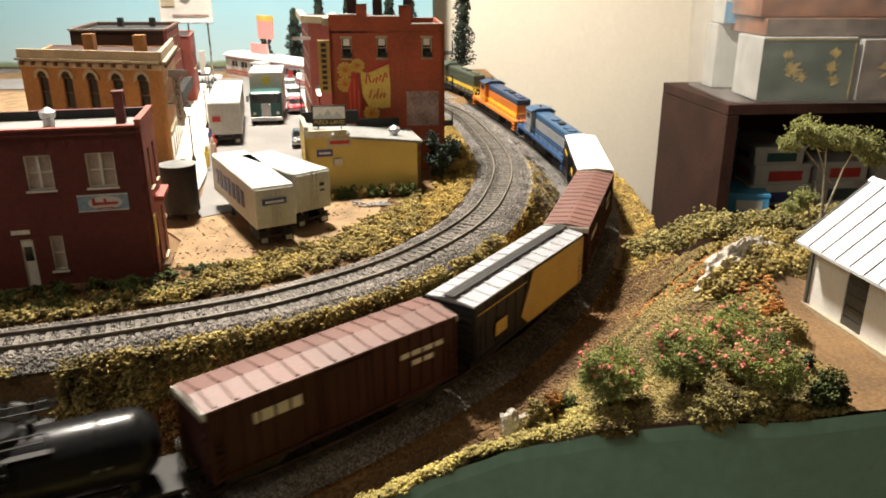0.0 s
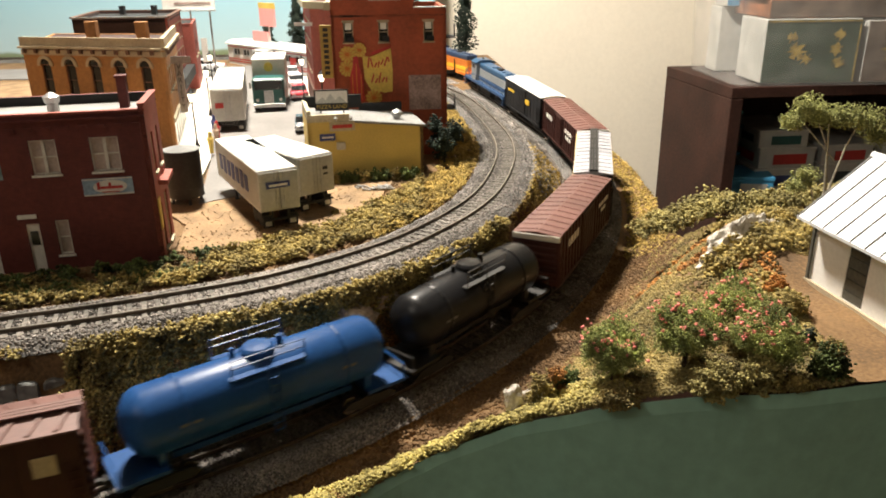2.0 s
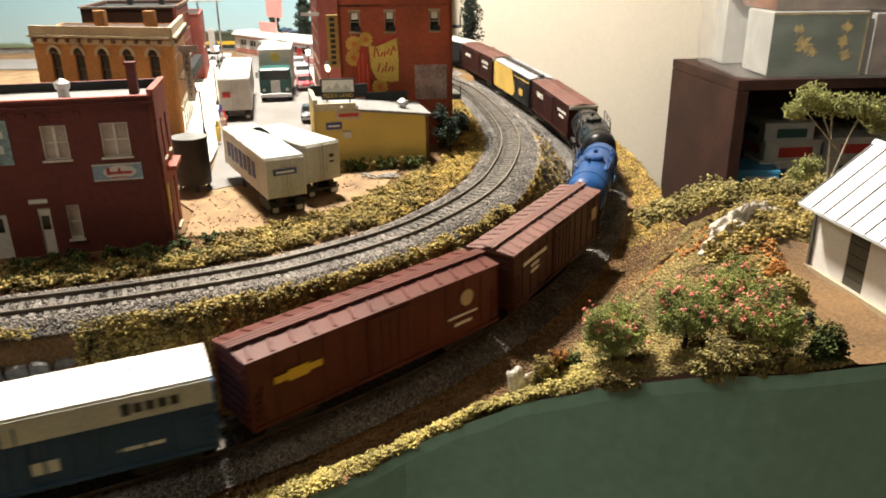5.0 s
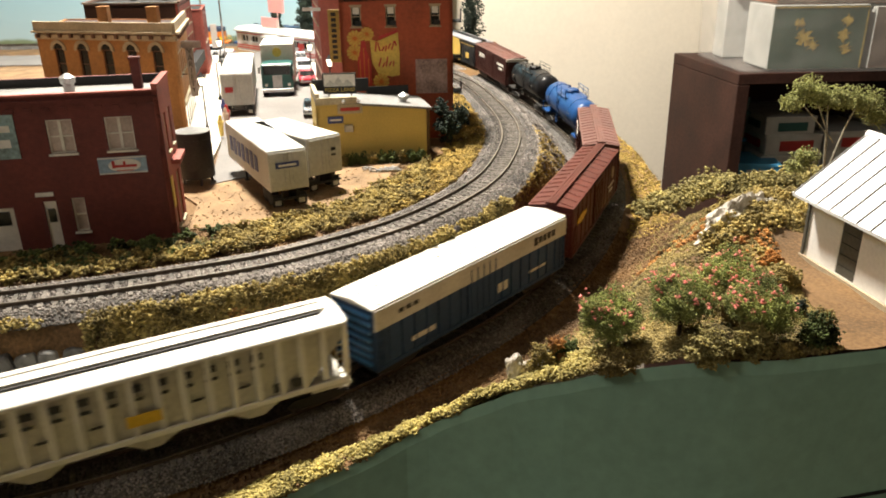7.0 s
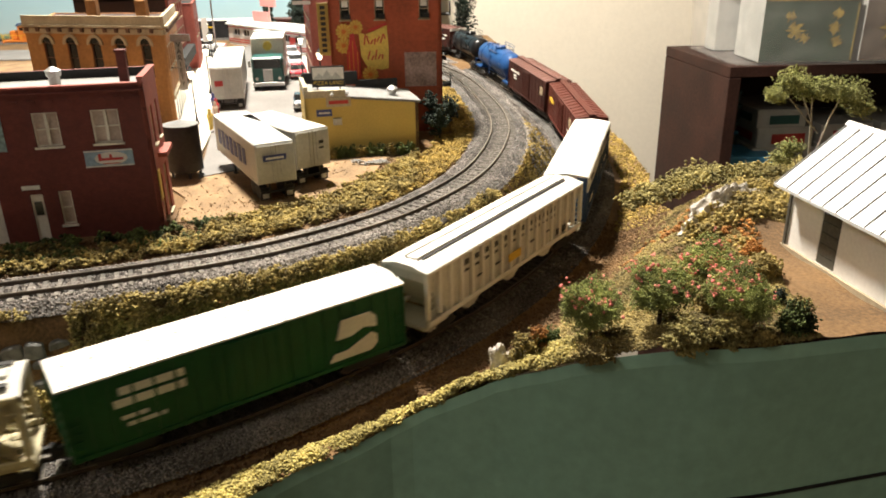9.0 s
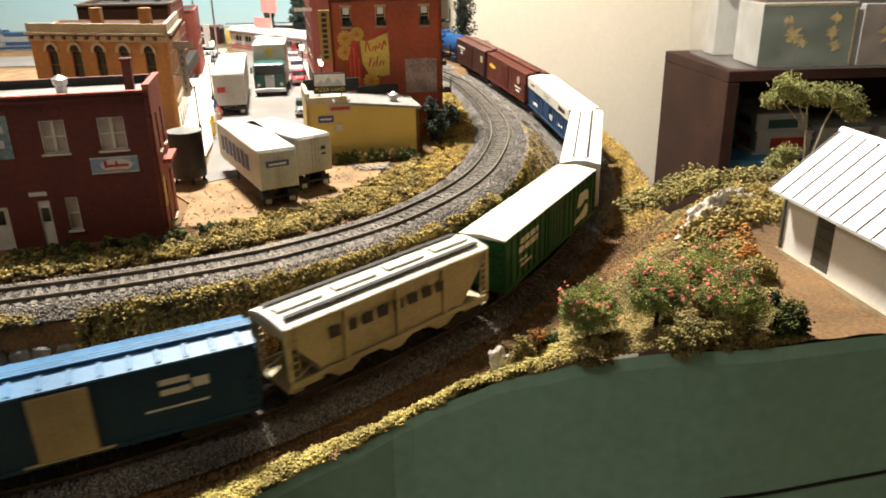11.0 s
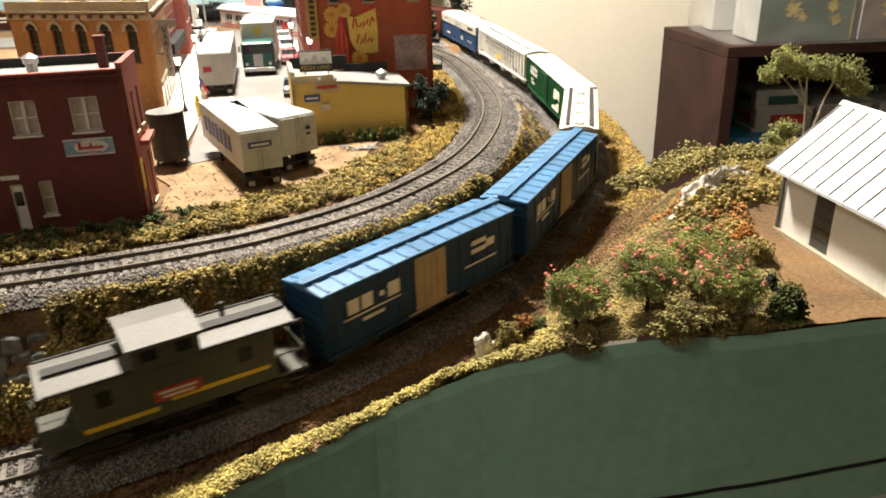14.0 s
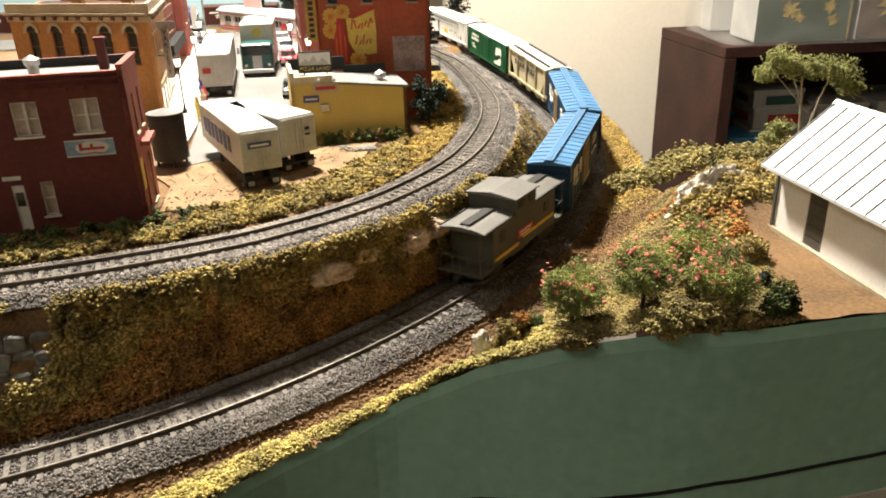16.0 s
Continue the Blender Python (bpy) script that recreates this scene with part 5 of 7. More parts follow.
MM("box_white", (0.55, 0.55, 0.52), 0.6, var=0.1)
MM("box_dark", (0.07, 0.1, 0.1), 0.6, var=0.4, stain=12)
MM("bag_green", (0.05, 0.09, 0.06), 0.5, var=0.2, stain=12)
MM("skin_pale", (0.6, 0.45, 0.35), 0.8)


def facade(parent, p0, p1, h, openings, material, thick=0.003, z0=0.0, name="wall"):
    """A wall from p0 to p1 with real openings (u0, u1, z0, z1). Its outer side is to the right of p0->p1. Returns its frame."""
    p0, p1 = Vector((*p0, z0)), Vector((*p1, z0))
    ang = math.atan2(p1.y - p0.y, p1.x - p0.x)
    w = (p1 - p0).length
    us = sorted({0.0, w, *[v for o in openings for v in o[:2]]})
    zs = sorted({0.0, h, *[v for o in openings for v in o[2:4]]})
    nu, nz = len(us) - 1, len(zs) - 1
    solid = {(a, c): not any(o[0] < (us[a] + us[a + 1]) / 2 < o[1] and o[2] < (zs[c] + zs[c + 1]) / 2 < o[3] for o in openings) for a in range(nu) for c in range(nz)}
    vid, verts, faces = {}, [], []

    def vert(a, c, back):
        if (a, c, back) not in vid:
            vid[a, c, back] = len(verts)
            verts.append((us[a], thick * back, zs[c]))
        return vid[a, c, back]

    for (a, c), full in solid.items():
        if full:
            for bk in (0, 1):
                faces.append([vert(a, c, bk), vert(a + 1, c, bk), vert(a + 1, c + 1, bk), vert(a, c + 1, bk)])
            for (da, dc), (e0, e1) in (((-1, 0), ((0, 0), (0, 1))), ((1, 0), ((1, 0), (1, 1))), ((0, -1), ((0, 0), (1, 0))), ((0, 1), ((0, 1), (1, 1)))):
                if not solid.get((a + da, c + dc), False):
                    faces.append([vert(a + e0[0], c + e0[1], 0), vert(a + e1[0], c + e1[1], 0), vert(a + e1[0], c + e1[1], 1), vert(a + e0[0], c + e0[1], 1)])
    g = Geo().add(verts, faces)
    m = Matrix.Translation(p0) @ Matrix.Rotation(ang, 4, "Z")
    return part(name, g, material, parent, m=m), w


def window(wall, o, frame_mat, pane_mat, cols=2, rows=2, sill=True, lintel=None, depth=0.0018, fw=0.0009):
    u0, u1, z0, z1 = o[:4]
    cu, cz, w, h = (u0 + u1) / 2, (z0 + z1) / 2, u1 - u0, z1 - z0
    bar = fw * (0.9 if cols == 2 else 0.5)
    lights = [(fw if a == 0 else w * a / cols + bar, w - fw if a == cols - 1 else w * (a + 1) / cols - bar, fw if c == 0 else h * c / rows + 0.4 * fw, h - fw if c == rows - 1 else h * (c + 1) / rows - 0.4 * fw) for a in range(cols) for c in range(rows)]
    win, _ = facade(wall, (u0, depth - 0.0006), (u1, depth - 0.0006), h, lights, frame_mat, 0.0012, z0, "window")
    win.data.transform(win.matrix_basis)
    win.matrix_basis = Matrix.Identity(4)
    part("pane", Geo().box(cu, depth + 0.001, cz, w, 0.0005, h), pane_mat, win)
    if sill:
        part("sill", Geo().box(cu, -0.0004, z0 - 0.0006, w + 0.002, 0.0022, 0.0012), sill if isinstance(sill, str) else frame_mat, win)
    if lintel:
        part("lintel", Geo().box(cu, 0.0003, z1 + 0.0008, w + 0.002, 0.0018, 0.0018), lintel, win)
    return win


def on_wall(wall, name, material, u, z, w, h, out=0.0006, label=""):
    return part(name, Geo().box(u, -out / 2 - 0.0001, z, w, out, h), material, wall, label)


def words(wall, text, u, z, size, material, out=0.0012, name="lettering"):
    cu = bpy.data.curves.new(name, "FONT")
    cu.body, cu.size, cu.align_x, cu.align_y, cu.extrude = text, size, "CENTER", "CENTER", 0.0001
    tmp = bpy.data.objects.new(name, cu)
    me = bpy.data.meshes.new_from_object(tmp)
    bpy.data.objects.remove(tmp)
    me.materials.clear()
    me.materials.append(M[material])
    ob = new(name, me)
    ob.parent = wall
    ob.matrix_basis = Matrix.Translation((u, -out, z)) @ Matrix.Rotation(math.pi / 2, 4, "X")
    return ob


def flat_roof(b, pts, z, material, thick=0.002):
    return part("roof", Geo().prism(pts, z - thick, z, axis=2), material, b)


def brick_building():
    b = thing("brick_building", "two-storey dark red brick building with flat grey roof", "building")
    fr, w, dep = Vector((-0.1927, 0.4642)), 0.22, 0.056
    a = radians(12.4)
    ux, uy = Vector((math.cos(a), math.sin(a))), Vector((-math.sin(a), math.cos(a)))
    fl = fr - ux * w
    wins = [(0.153, 0.168, 0.061, 0.082), (0.1866, 0.203, 0.061, 0.082), (0.159, 0.1668, 0.0096, 0.032), (0.055, 0.07, 0.061, 0.082), (0.02, 0.035, 0.061, 0.082)]
    doors = [(0.1425, 0.15, 0.0, 0.031), (0.11, 0.1248, 0.0, 0.0285)]
    wall, _ = facade(b, fl, fr, 0.0965, wins + doors, "brick_dark")
    for o in wins[:2] + wins[3:]:
        window(wall, o, "frame_white", "pane_curtain", 2, 2)
    window(wall, wins[2], "frame_white", "pane_curtain", 1, 2)
    for o in doors:
        d = part("door", Geo().box((o[0] + o[1]) / 2, 0.0016, (o[2] + o[3]) / 2, o[1] - o[0], 0.0012, o[3] - o[2]), "pane_white", wall, "pale panelled door")
        part("door_panel", Geo().box((o[0] + o[1]) / 2, 0.0008, 0.0215, (o[1] - o[0]) * 0.6, 0.0004, 0.009), "pane_dark", d)
    on_wall(wall, "name_plate", "sign_white", 0.1443, 0.0357, 0.0105, 0.0026)
    s = on_wall(wall, "sign", "sign_blue", 0.1933, 0.0514, 0.0287, 0.0106, label="faded blue soft drink sign")
    oval = part("emblem", Geo().lathe([(0.0098, -0.0003), (0.0098, 0.0003)], 24, "y"), "sign_white", s, m=Matrix.Translation((0.1945, -0.001, 0.0514)) @ Matrix.Diagonal((1, 1, 0.42, 1)))
    pieces("lettering", Geo().box(0.1945, -0.0016, 0.051, 0.0145, 0.0002, 0.0016).box(0.188, -0.0016, 0.0522, 0.0018, 0.0002, 0.0046).box(0.1945, -0.0016, 0.0525, 0.0014, 0.0002, 0.003).box(0.1945, -0.0016, 0.0482, 0.01, 0.0002, 0.0006), "sign_red", s)
    part("sign_edge", Geo().box(0.1933, -0.001, 0.0563, 0.0287, 0.0004, 0.0007).box(0.1933, -0.001, 0.0465, 0.0287, 0.0004, 0.0007), "sign_white", s)
    p = on_wall(wall, "poster", "sign_teal", 0.123, 0.073, 0.026, 0.027, label="faded pale teal painted poster")
    part("lettering", Geo().box(0.123, -0.0009, 0.078, 0.02, 0.0003, 0.004).box(0.123, -0.0009, 0.069, 0.018, 0.0003, 0.005), "sign_white", p)
    g = Geo()
    for k in range(22):
        g.box(0.005 + k * 0.01, -0.0006, 0.0885, 0.0045, 0.0012, 0.0022)
    part("cornice", g.box(w / 2, -0.0008, 0.0935, w, 0.0016, 0.0012), "brick_dark", wall)
    br = fr + uy * dep
    bl = fl + uy * dep
    sw = [(0.012, 0.022, 0.055, 0.08), (0.034, 0.044, 0.055, 0.08), (0.01, 0.02, 0.004, 0.034), (0.032, 0.046, 0.002, 0.036)]
    side, _ = facade(b, fr, br, 0.0995, sw, "brick_red")
    for o in sw:
        window(side, o, "trim_cream", "pane_dark", 1, 2)
    on_wall(side, "poster", "sign_yellow", 0.006, 0.03, 0.008, 0.02)
    on_wall(side, "awning", "brick_red", 0.03, 0.0475, 0.03, 0.003, 0.006)
    facade(b, br, bl, 0.1, [], "brick_dark")
    facade(b, bl, fl, 0.0965, [], "brick_dark")
    flat_roof(b, [tuple(fl + uy * 0.003 + ux * 0.003), tuple(fr + uy * 0.003 - ux * 0.003), tuple(br - uy * 0.003 - ux * 0.003), tuple(bl - uy * 0.003 + ux * 0.003)], 0.0943, "tar_roof")
    m = Matrix.Translation((*fl, 0)) @ Matrix.Rotation(a, 4, "Z")
    part("parapet_lining", Geo().box(w / 2, dep - 0.0036, 0.0973, w - 0.008, 0.0008, 0.0054), "tar_black", b, m=m)
    part("coping", Geo().box(w / 2, 0.0015, 0.0971, w + 0.001, 0.0042, 0.0012).box(w - 0.0012, dep / 2, 0.1002, 0.0042, dep, 0.0014), "brick_red", b, m=m)
    for nm, u, v, h, mt in (("chimney", 0.205, 0.03, 0.0115, "brick_dark"),):
        part(nm, Geo().box(u, v, 0.0905 + h, 0.0055, 0.0055, 2 * h).box(u, v, 0.0905 + 2 * h, 0.007, 0.007, 0.0016), mt, b, m=m)
    part("roof_vent", Geo().lathe([(0.0035, 0), (0.0035, 0.009), (0.0045, 0.0095), (0.005, 0.013), (0.001, 0.0155)], 12, "z", (0.164, 0.026, 0.0905)), "metal_grey", b, m=m)
    part("roof_vent", Geo().lathe([(0.003, 0), (0.003, 0.008), (0.0042, 0.0085), (0.001, 0.012)], 12, "z", (0.09, 0.022, 0.0905)), "metal_grey", b, m=m)


def mural_building():
    b = thing("mural_building", "tall orange brick building with stepped parapet and painted mural", "building")
    fl, fr = Vector((-0.1135, 0.7386)), Vector((-0.0062, 0.745))
    a = math.atan2(fr.y - fl.y, fr.x - fl.x)
    uy = Vector((-math.sin(a), math.cos(a)))
    w = (fr - fl).length
    U = lambda x: (x + 0.1135) / math.cos(a)
    wins = [(U(x) - 0.0047, U(x) + 0.0047, 0.1092, 0.1275) for x in (-0.098, -0.0652, -0.023)]
    wall, _ = facade(b, fl, fr, 0.1395, wins, "brick_orange")
    for o in wins:
        wn = window(wall, o, "trim_stone", "pane_dark", 1, 2, sill="trim_stone", lintel="trim_stone")
        part("blind", Geo().box((o[0] + o[1]) / 2, 0.0022, o[3] - 0.004, 0.006, 0.0004, 0.006), "pane_white", wn)
        part("flower_box", Geo().box((o[0] + o[1]) / 2 + 0.002, -0.001, o[2] + 0.003, 0.006, 0.003, 0.004), "tar_black", wn)
    # stepped parapet
    for u0, u1, h in ((0.0, U(-0.088), 0.148), (U(-0.088), U(-0.078), 0.157), (U(-0.078), U(-0.0485), 0.1465), (U(-0.0485), U(-0.0365), 0.1555), (U(-0.0365), w, 0.1395)):
        if h > 0.14:
            part("parapet", Geo().box((u0 + u1) / 2, 0.0015, (0.1395 + h) / 2, u1 - u0, 0.003, h - 0.1395), "brick_orange", wall)
        part("coping", Geo().box((u0 + u1) / 2, 0.0015, h + 0.0005, u1 - u0 + 0.001, 0.0045, 0.001), "brick_brown" if h > 0.15 else "roof_pale", wall)
    # the mural: a yellow bottle label with red lettering bars, daisies and a red figure as plain shapes
    flag = [(-0.086, 0.0975), (-0.079, 0.0955), (-0.07, 0.099), (-0.0589, 0.1035), (-0.0578, 0.083), (-0.0585, 0.0632), (-0.066, 0.0618), (-0.0795, 0.0655), (-0.0845, 0.075)]
    mu = part("mural", Geo().prism([(U(x), z) for x, z in flag], -0.0006, -0.0001, axis=1), "sign_yellow", wall, "yellow painted mural with daisies and red lettering")
    for x, z, r in ((-0.1, 0.0985, 0.008), (-0.0885, 0.1025, 0.007), (-0.1008, 0.0855, 0.008), (-0.0765, 0.0577, 0.0082)):
        d = part("daisy", Geo().prism([(U(x) + r * (1 if k % 2 else 0.84) * math.cos(k * math.pi / 12), z + r * (1 if k % 2 else 0.84) * math.sin(k * math.pi / 12)) for k in range(24)], -0.001, -0.0004, axis=1), "sign_yellow", mu)
        for k in range(6):
            g = Geo().box(0, 0, 0, 1.8 * r, 0.0002, r * 0.08, Matrix.Translation((U(x), -0.0013, z)) @ Matrix.Rotation(k * math.pi / 6, 4, "Y"))
            part("petal_line", g, "orange_loco", d)
        part("daisy_eye", Geo().lathe([(r * 0.26, -0.0002), (r * 0.26, 0.0002)], 12, "y", (U(x), -0.0016, z)), "orange_loco", d)
    part("bottle", Geo().prism([(U(x), z) for x, z in ((-0.0985, 0.0545), (-0.0858, 0.0545), (-0.0855, 0.07), (-0.0862, 0.078), (-0.0895, 0.0875), (-0.0905, 0.0965), (-0.0945, 0.0965), (-0.0955, 0.0875), (-0.0985, 0.078))], -0.0018, -0.0012, axis=1), "sign_red", mu)
    for x, z, ww, hh in ((-0.0962, 0.068, 0.0008, 0.024), (-0.088, 0.068, 0.0008, 0.024), (-0.0922, 0.075, 0.0008, 0.03)):
        part("bottle_line", Geo().box(U(x), -0.0021, z, ww, 0.0003, hh), "orange_loco", mu)
    part("ribbon", Geo().prism([(U(x), z) for x, z in ((-0.0775, 0.1), (-0.0675, 0.1035), (-0.059, 0.1062), (-0.0592, 0.1042), (-0.0675, 0.101), (-0.0773, 0.0978))], -0.001, -0.0004, axis=1), "sign_red", mu)
    # the writing as slanting strokes
    for x, z, hh, lean in ((-0.0805, 0.0905, 0.0095, 0.15), (-0.0775, 0.0905, 0.0085, -0.25), (-0.0737, 0.0885, 0.005, 0.5), (-0.0708, 0.089, 0.006, 0.2), (-0.0675, 0.091, 0.006, 0.45), (-0.064, 0.0915, 0.009, 0.35), (-0.0615, 0.0935, 0.005, -0.3), (-0.077, 0.076, 0.0085, 0.3), (-0.0735, 0.0735, 0.005, 0.5), (-0.0702, 0.0765, 0.0095, 0.2), (-0.067, 0.0745, 0.005, 0.5), (-0.064, 0.0745, 0.005, 0.1)):
        part("lettering", Geo().box(0, 0, 0, 0.0013, 0.0003, hh, Matrix.Translation((U(x), -0.0009, z)) @ Matrix.Rotation(lean, 4, "Y")), "sign_red", mu)
    gh = on_wall(wall, "ghost_sign", "fade_grey", U(-0.0273), 0.0615, 0.031, 0.033, 0.0003, "faded grey ghost sign on brick")
    for z in (0.0735, 0.067, 0.056, 0.05):
        part("lettering", Geo().box(U(-0.0273), -0.0006, z, 0.022, 0.0002, 0.0026), "fade_grey", gh)
    dep = 0.13
    br, bl = fr + uy * dep, fl + uy * dep
    for p, q in ((fr, br), (br, bl)):
        facade(b, p, q, 0.1395, [], "brick_orange")
    sw = [(0.02 + 0.024 * k, 0.03 + 0.024 * k, z, z + 0.02) for k in range(4) for z in (0.055, 0.1)]
    side, sl = facade(b, bl, fl, 0.1395, sw, "brick_orange")
    for o in sw:
        window(side, o, "trim_cream", "pane_dark", 1, 2, lintel="trim_cream")
    on_wall(side, "shop_front", "trim_brown", 0.065, 0.018, 0.12, 0.026, 0.002)
    on_wall(side, "store_cornice", "trim_cream", 0.065, 0.142, 0.13, 0.007, 0.006)
    flat_roof(b, [tuple(fl), tuple(fr), tuple(br), tuple(bl)], 0.134, "tar_black")
    for k, u in enumerate((0.02, 0.045, 0.075)):
        p = fl + (fr - fl).normalized() * u + uy * 0.05
        part("roof_chimney", Geo().box(p.x, p.y, 0.148, 0.009, 0.009, 0.028).box(p.x, p.y, 0.1625, 0.011, 0.011, 0.002), "brick_brown", b)
    for k in range(3):
        g = Geo()
        z = 0.04 + 0.035 * k
        p = fr + uy * 0.04 + Vector((0.006, 0))
        g.box(p.x, p.y, z, 0.011, 0.03, 0.0008)
        for j in range(6):
            g.rod((p.x + 0.005, p.y - 0.014 + 0.0056 * j, z), (p.x + 0.005, p.y - 0.014 + 0.0056 * j, z + 0.011), 0.0004, 4)
        g.rod((p.x + 0.005, p.y - 0.014, z + 0.011), (p.x + 0.005, p.y + 0.014, z + 0.011), 0.0005, 4)
        part("fire_escape", g, "tar_black", b)
    s = thing("blade_sign", "tall yellow vertical shop sign on the brick wall", "sign", geo=Geo().box(-0.1265, 0.79, 0.096, 0.0115, 0.002, 0.052), material="sign_olive", bev=0.0003)
    for k in range(9):
        part("lettering", Geo().box(-0.1265, 0.7888, 0.1175 - 0.0053 * k, 0.005, 0.0004, 0.0034), "sign_black", s)
    part("bracket", Geo().box(-0.118, 0.79, 0.115, 0.007, 0.0008, 0.0008).box(-0.118, 0.79, 0.08, 0.007, 0.0008, 0.0008), "sign_black", s)


def pizza_building():
    b = thing("pizza_shop", "low yellow stucco pizza shop with flat roof", "building")
    fl, fr = Vector((-0.1265, 0.6453)), Vector((-0.0285, 0.6682))
    a = math.atan2(fr.y - fl.y, fr.x - fl.x)
    ux, uy = (fr - fl).normalized(), Vector((-math.sin(a), math.cos(a)))
    w, dep = (fr - fl).length, 0.06
    wall, _ = facade(b, fl, fr, 0.0455, [(0.0245, 0.0305, 0.0285, 0.033)], "stucco_yellow")
    part("vent_box", Geo().box(0.0275, -0.001, 0.031, 0.0075, 0.004, 0.006), "metal_grey", wall, bev=0.0003)
    br, bl = fr + uy * dep, fl + uy * dep
    side, _ = facade(b, fr, br, 0.0455, [], "trim_brown")
    facade(b, br, bl, 0.0455, [], "stucco_yellow")
    lw = [(0.01, 0.028, 0.004, 0.03), (0.034, 0.052, 0.004, 0.03)]
    left, _ = facade(b, bl, fl, 0.055, lw, "stucco_yellow")
    for o in lw:
        window(left, o, "trim_cream", "pane_dark", 1, 1)
    m = Matrix.Translation((*fl, 0)) @ Matrix.Rotation(a, 4, "Z")
    part("gable", Geo().prism([(0.0, 0.0455), (w, 0.0455), (0.0, 0.056)], 0.0, 0.003, axis=1), "stucco_yellow", b, m=m)
    part("roof", Geo().prism([(0.0, 0.0545), (w + 0.002, 0.0435), (w + 0.002, 0.0455), (0.0, 0.0568)], -0.0015, dep, axis=1), "tar_roof", b, m=m)
    part("parapet", Geo().box(0.0018, dep / 2, 0.0585, 0.0036, dep, 0.007).box(0.018, 0.0, 0.0555, 0.036, 0.0036, 0.006), "trim_cream", b, m=m)
    part("roof_screen", Geo().box(0.028, dep - 0.004, 0.0595, 0.052, 0.003, 0.012).box(0.072, dep - 0.004, 0.053, 0.04, 0.003, 0.008), "tar_black", b, m=m)
    part("roof_vent", Geo().lathe([(0.003, 0), (0.003, 0.003), (0.0052, 0.004), (0.0052, 0.007), (0.001, 0.0095)], 14, "z", (0.081, 0.02, 0.047)), "metal_grey", b, m=m)
    s = on_wall(wall, "sign", "trim_cream", 0.0295, 0.048, 0.0215, 0.008, 0.0015, "cream shop sign with red lettering bar")
    part("lettering", Geo().box(0.0295, -0.0019, 0.048, 0.017, 0.0003, 0.003), "sign_red", s)
    for k in (0.024, 0.037):
        part("sign_lamp", Geo().lathe([(0.0008, 0), (0.0018, 0.002), (0.0004, 0.0035)], 8, "z", (k, -0.004, 0.0535)), "metal_grey", s)
    s = on_wall(wall, "blue_sign", "trailer_blue", 0.0165, 0.039, 0.0135, 0.006, 0.0008)
    part("lettering", Geo().box(0.0165, -0.0012, 0.039, 0.01, 0.0003, 0.0014), "sign_white", s)
    # the roof sign
    rsn = part("roof_sign", Geo().box(0, 0, 0, 0.0295, 0.0014, 0.0185), "sign_black", b, "black roof sign with pale peaks", m=Matrix.Translation((-0.1085, 0.6745, 0.0665)) @ Matrix.Rotation(radians(6), 4, "Z"))
    part("sign_picture", Geo().box(0, -0.0008, 0.0028, 0.0275, 0.0003, 0.0105), "sign_white", rsn)
    g = Geo()
    for x, h in ((-0.008, 0.005), (-0.001, 0.008), (0.007, 0.006)):
        g.prism([(x - 0.006, -0.0022), (x + 0.006, -0.0022), (x, -0.0022 + h)], -0.0014, -0.001, axis=1)
    part("sign_peaks", g, "metal_grey", rsn)
    words(rsn, "PIZZA LAND", 0, -0.0057, 0.0047, "sign_yellow", 0.0009)
    for k in (-0.01, 0.01):
        part("sign_post", Geo().rod((k, 0.001, -0.022), (k, 0.001, -0.008), 0.0006, 6), "sign_black", rsn)


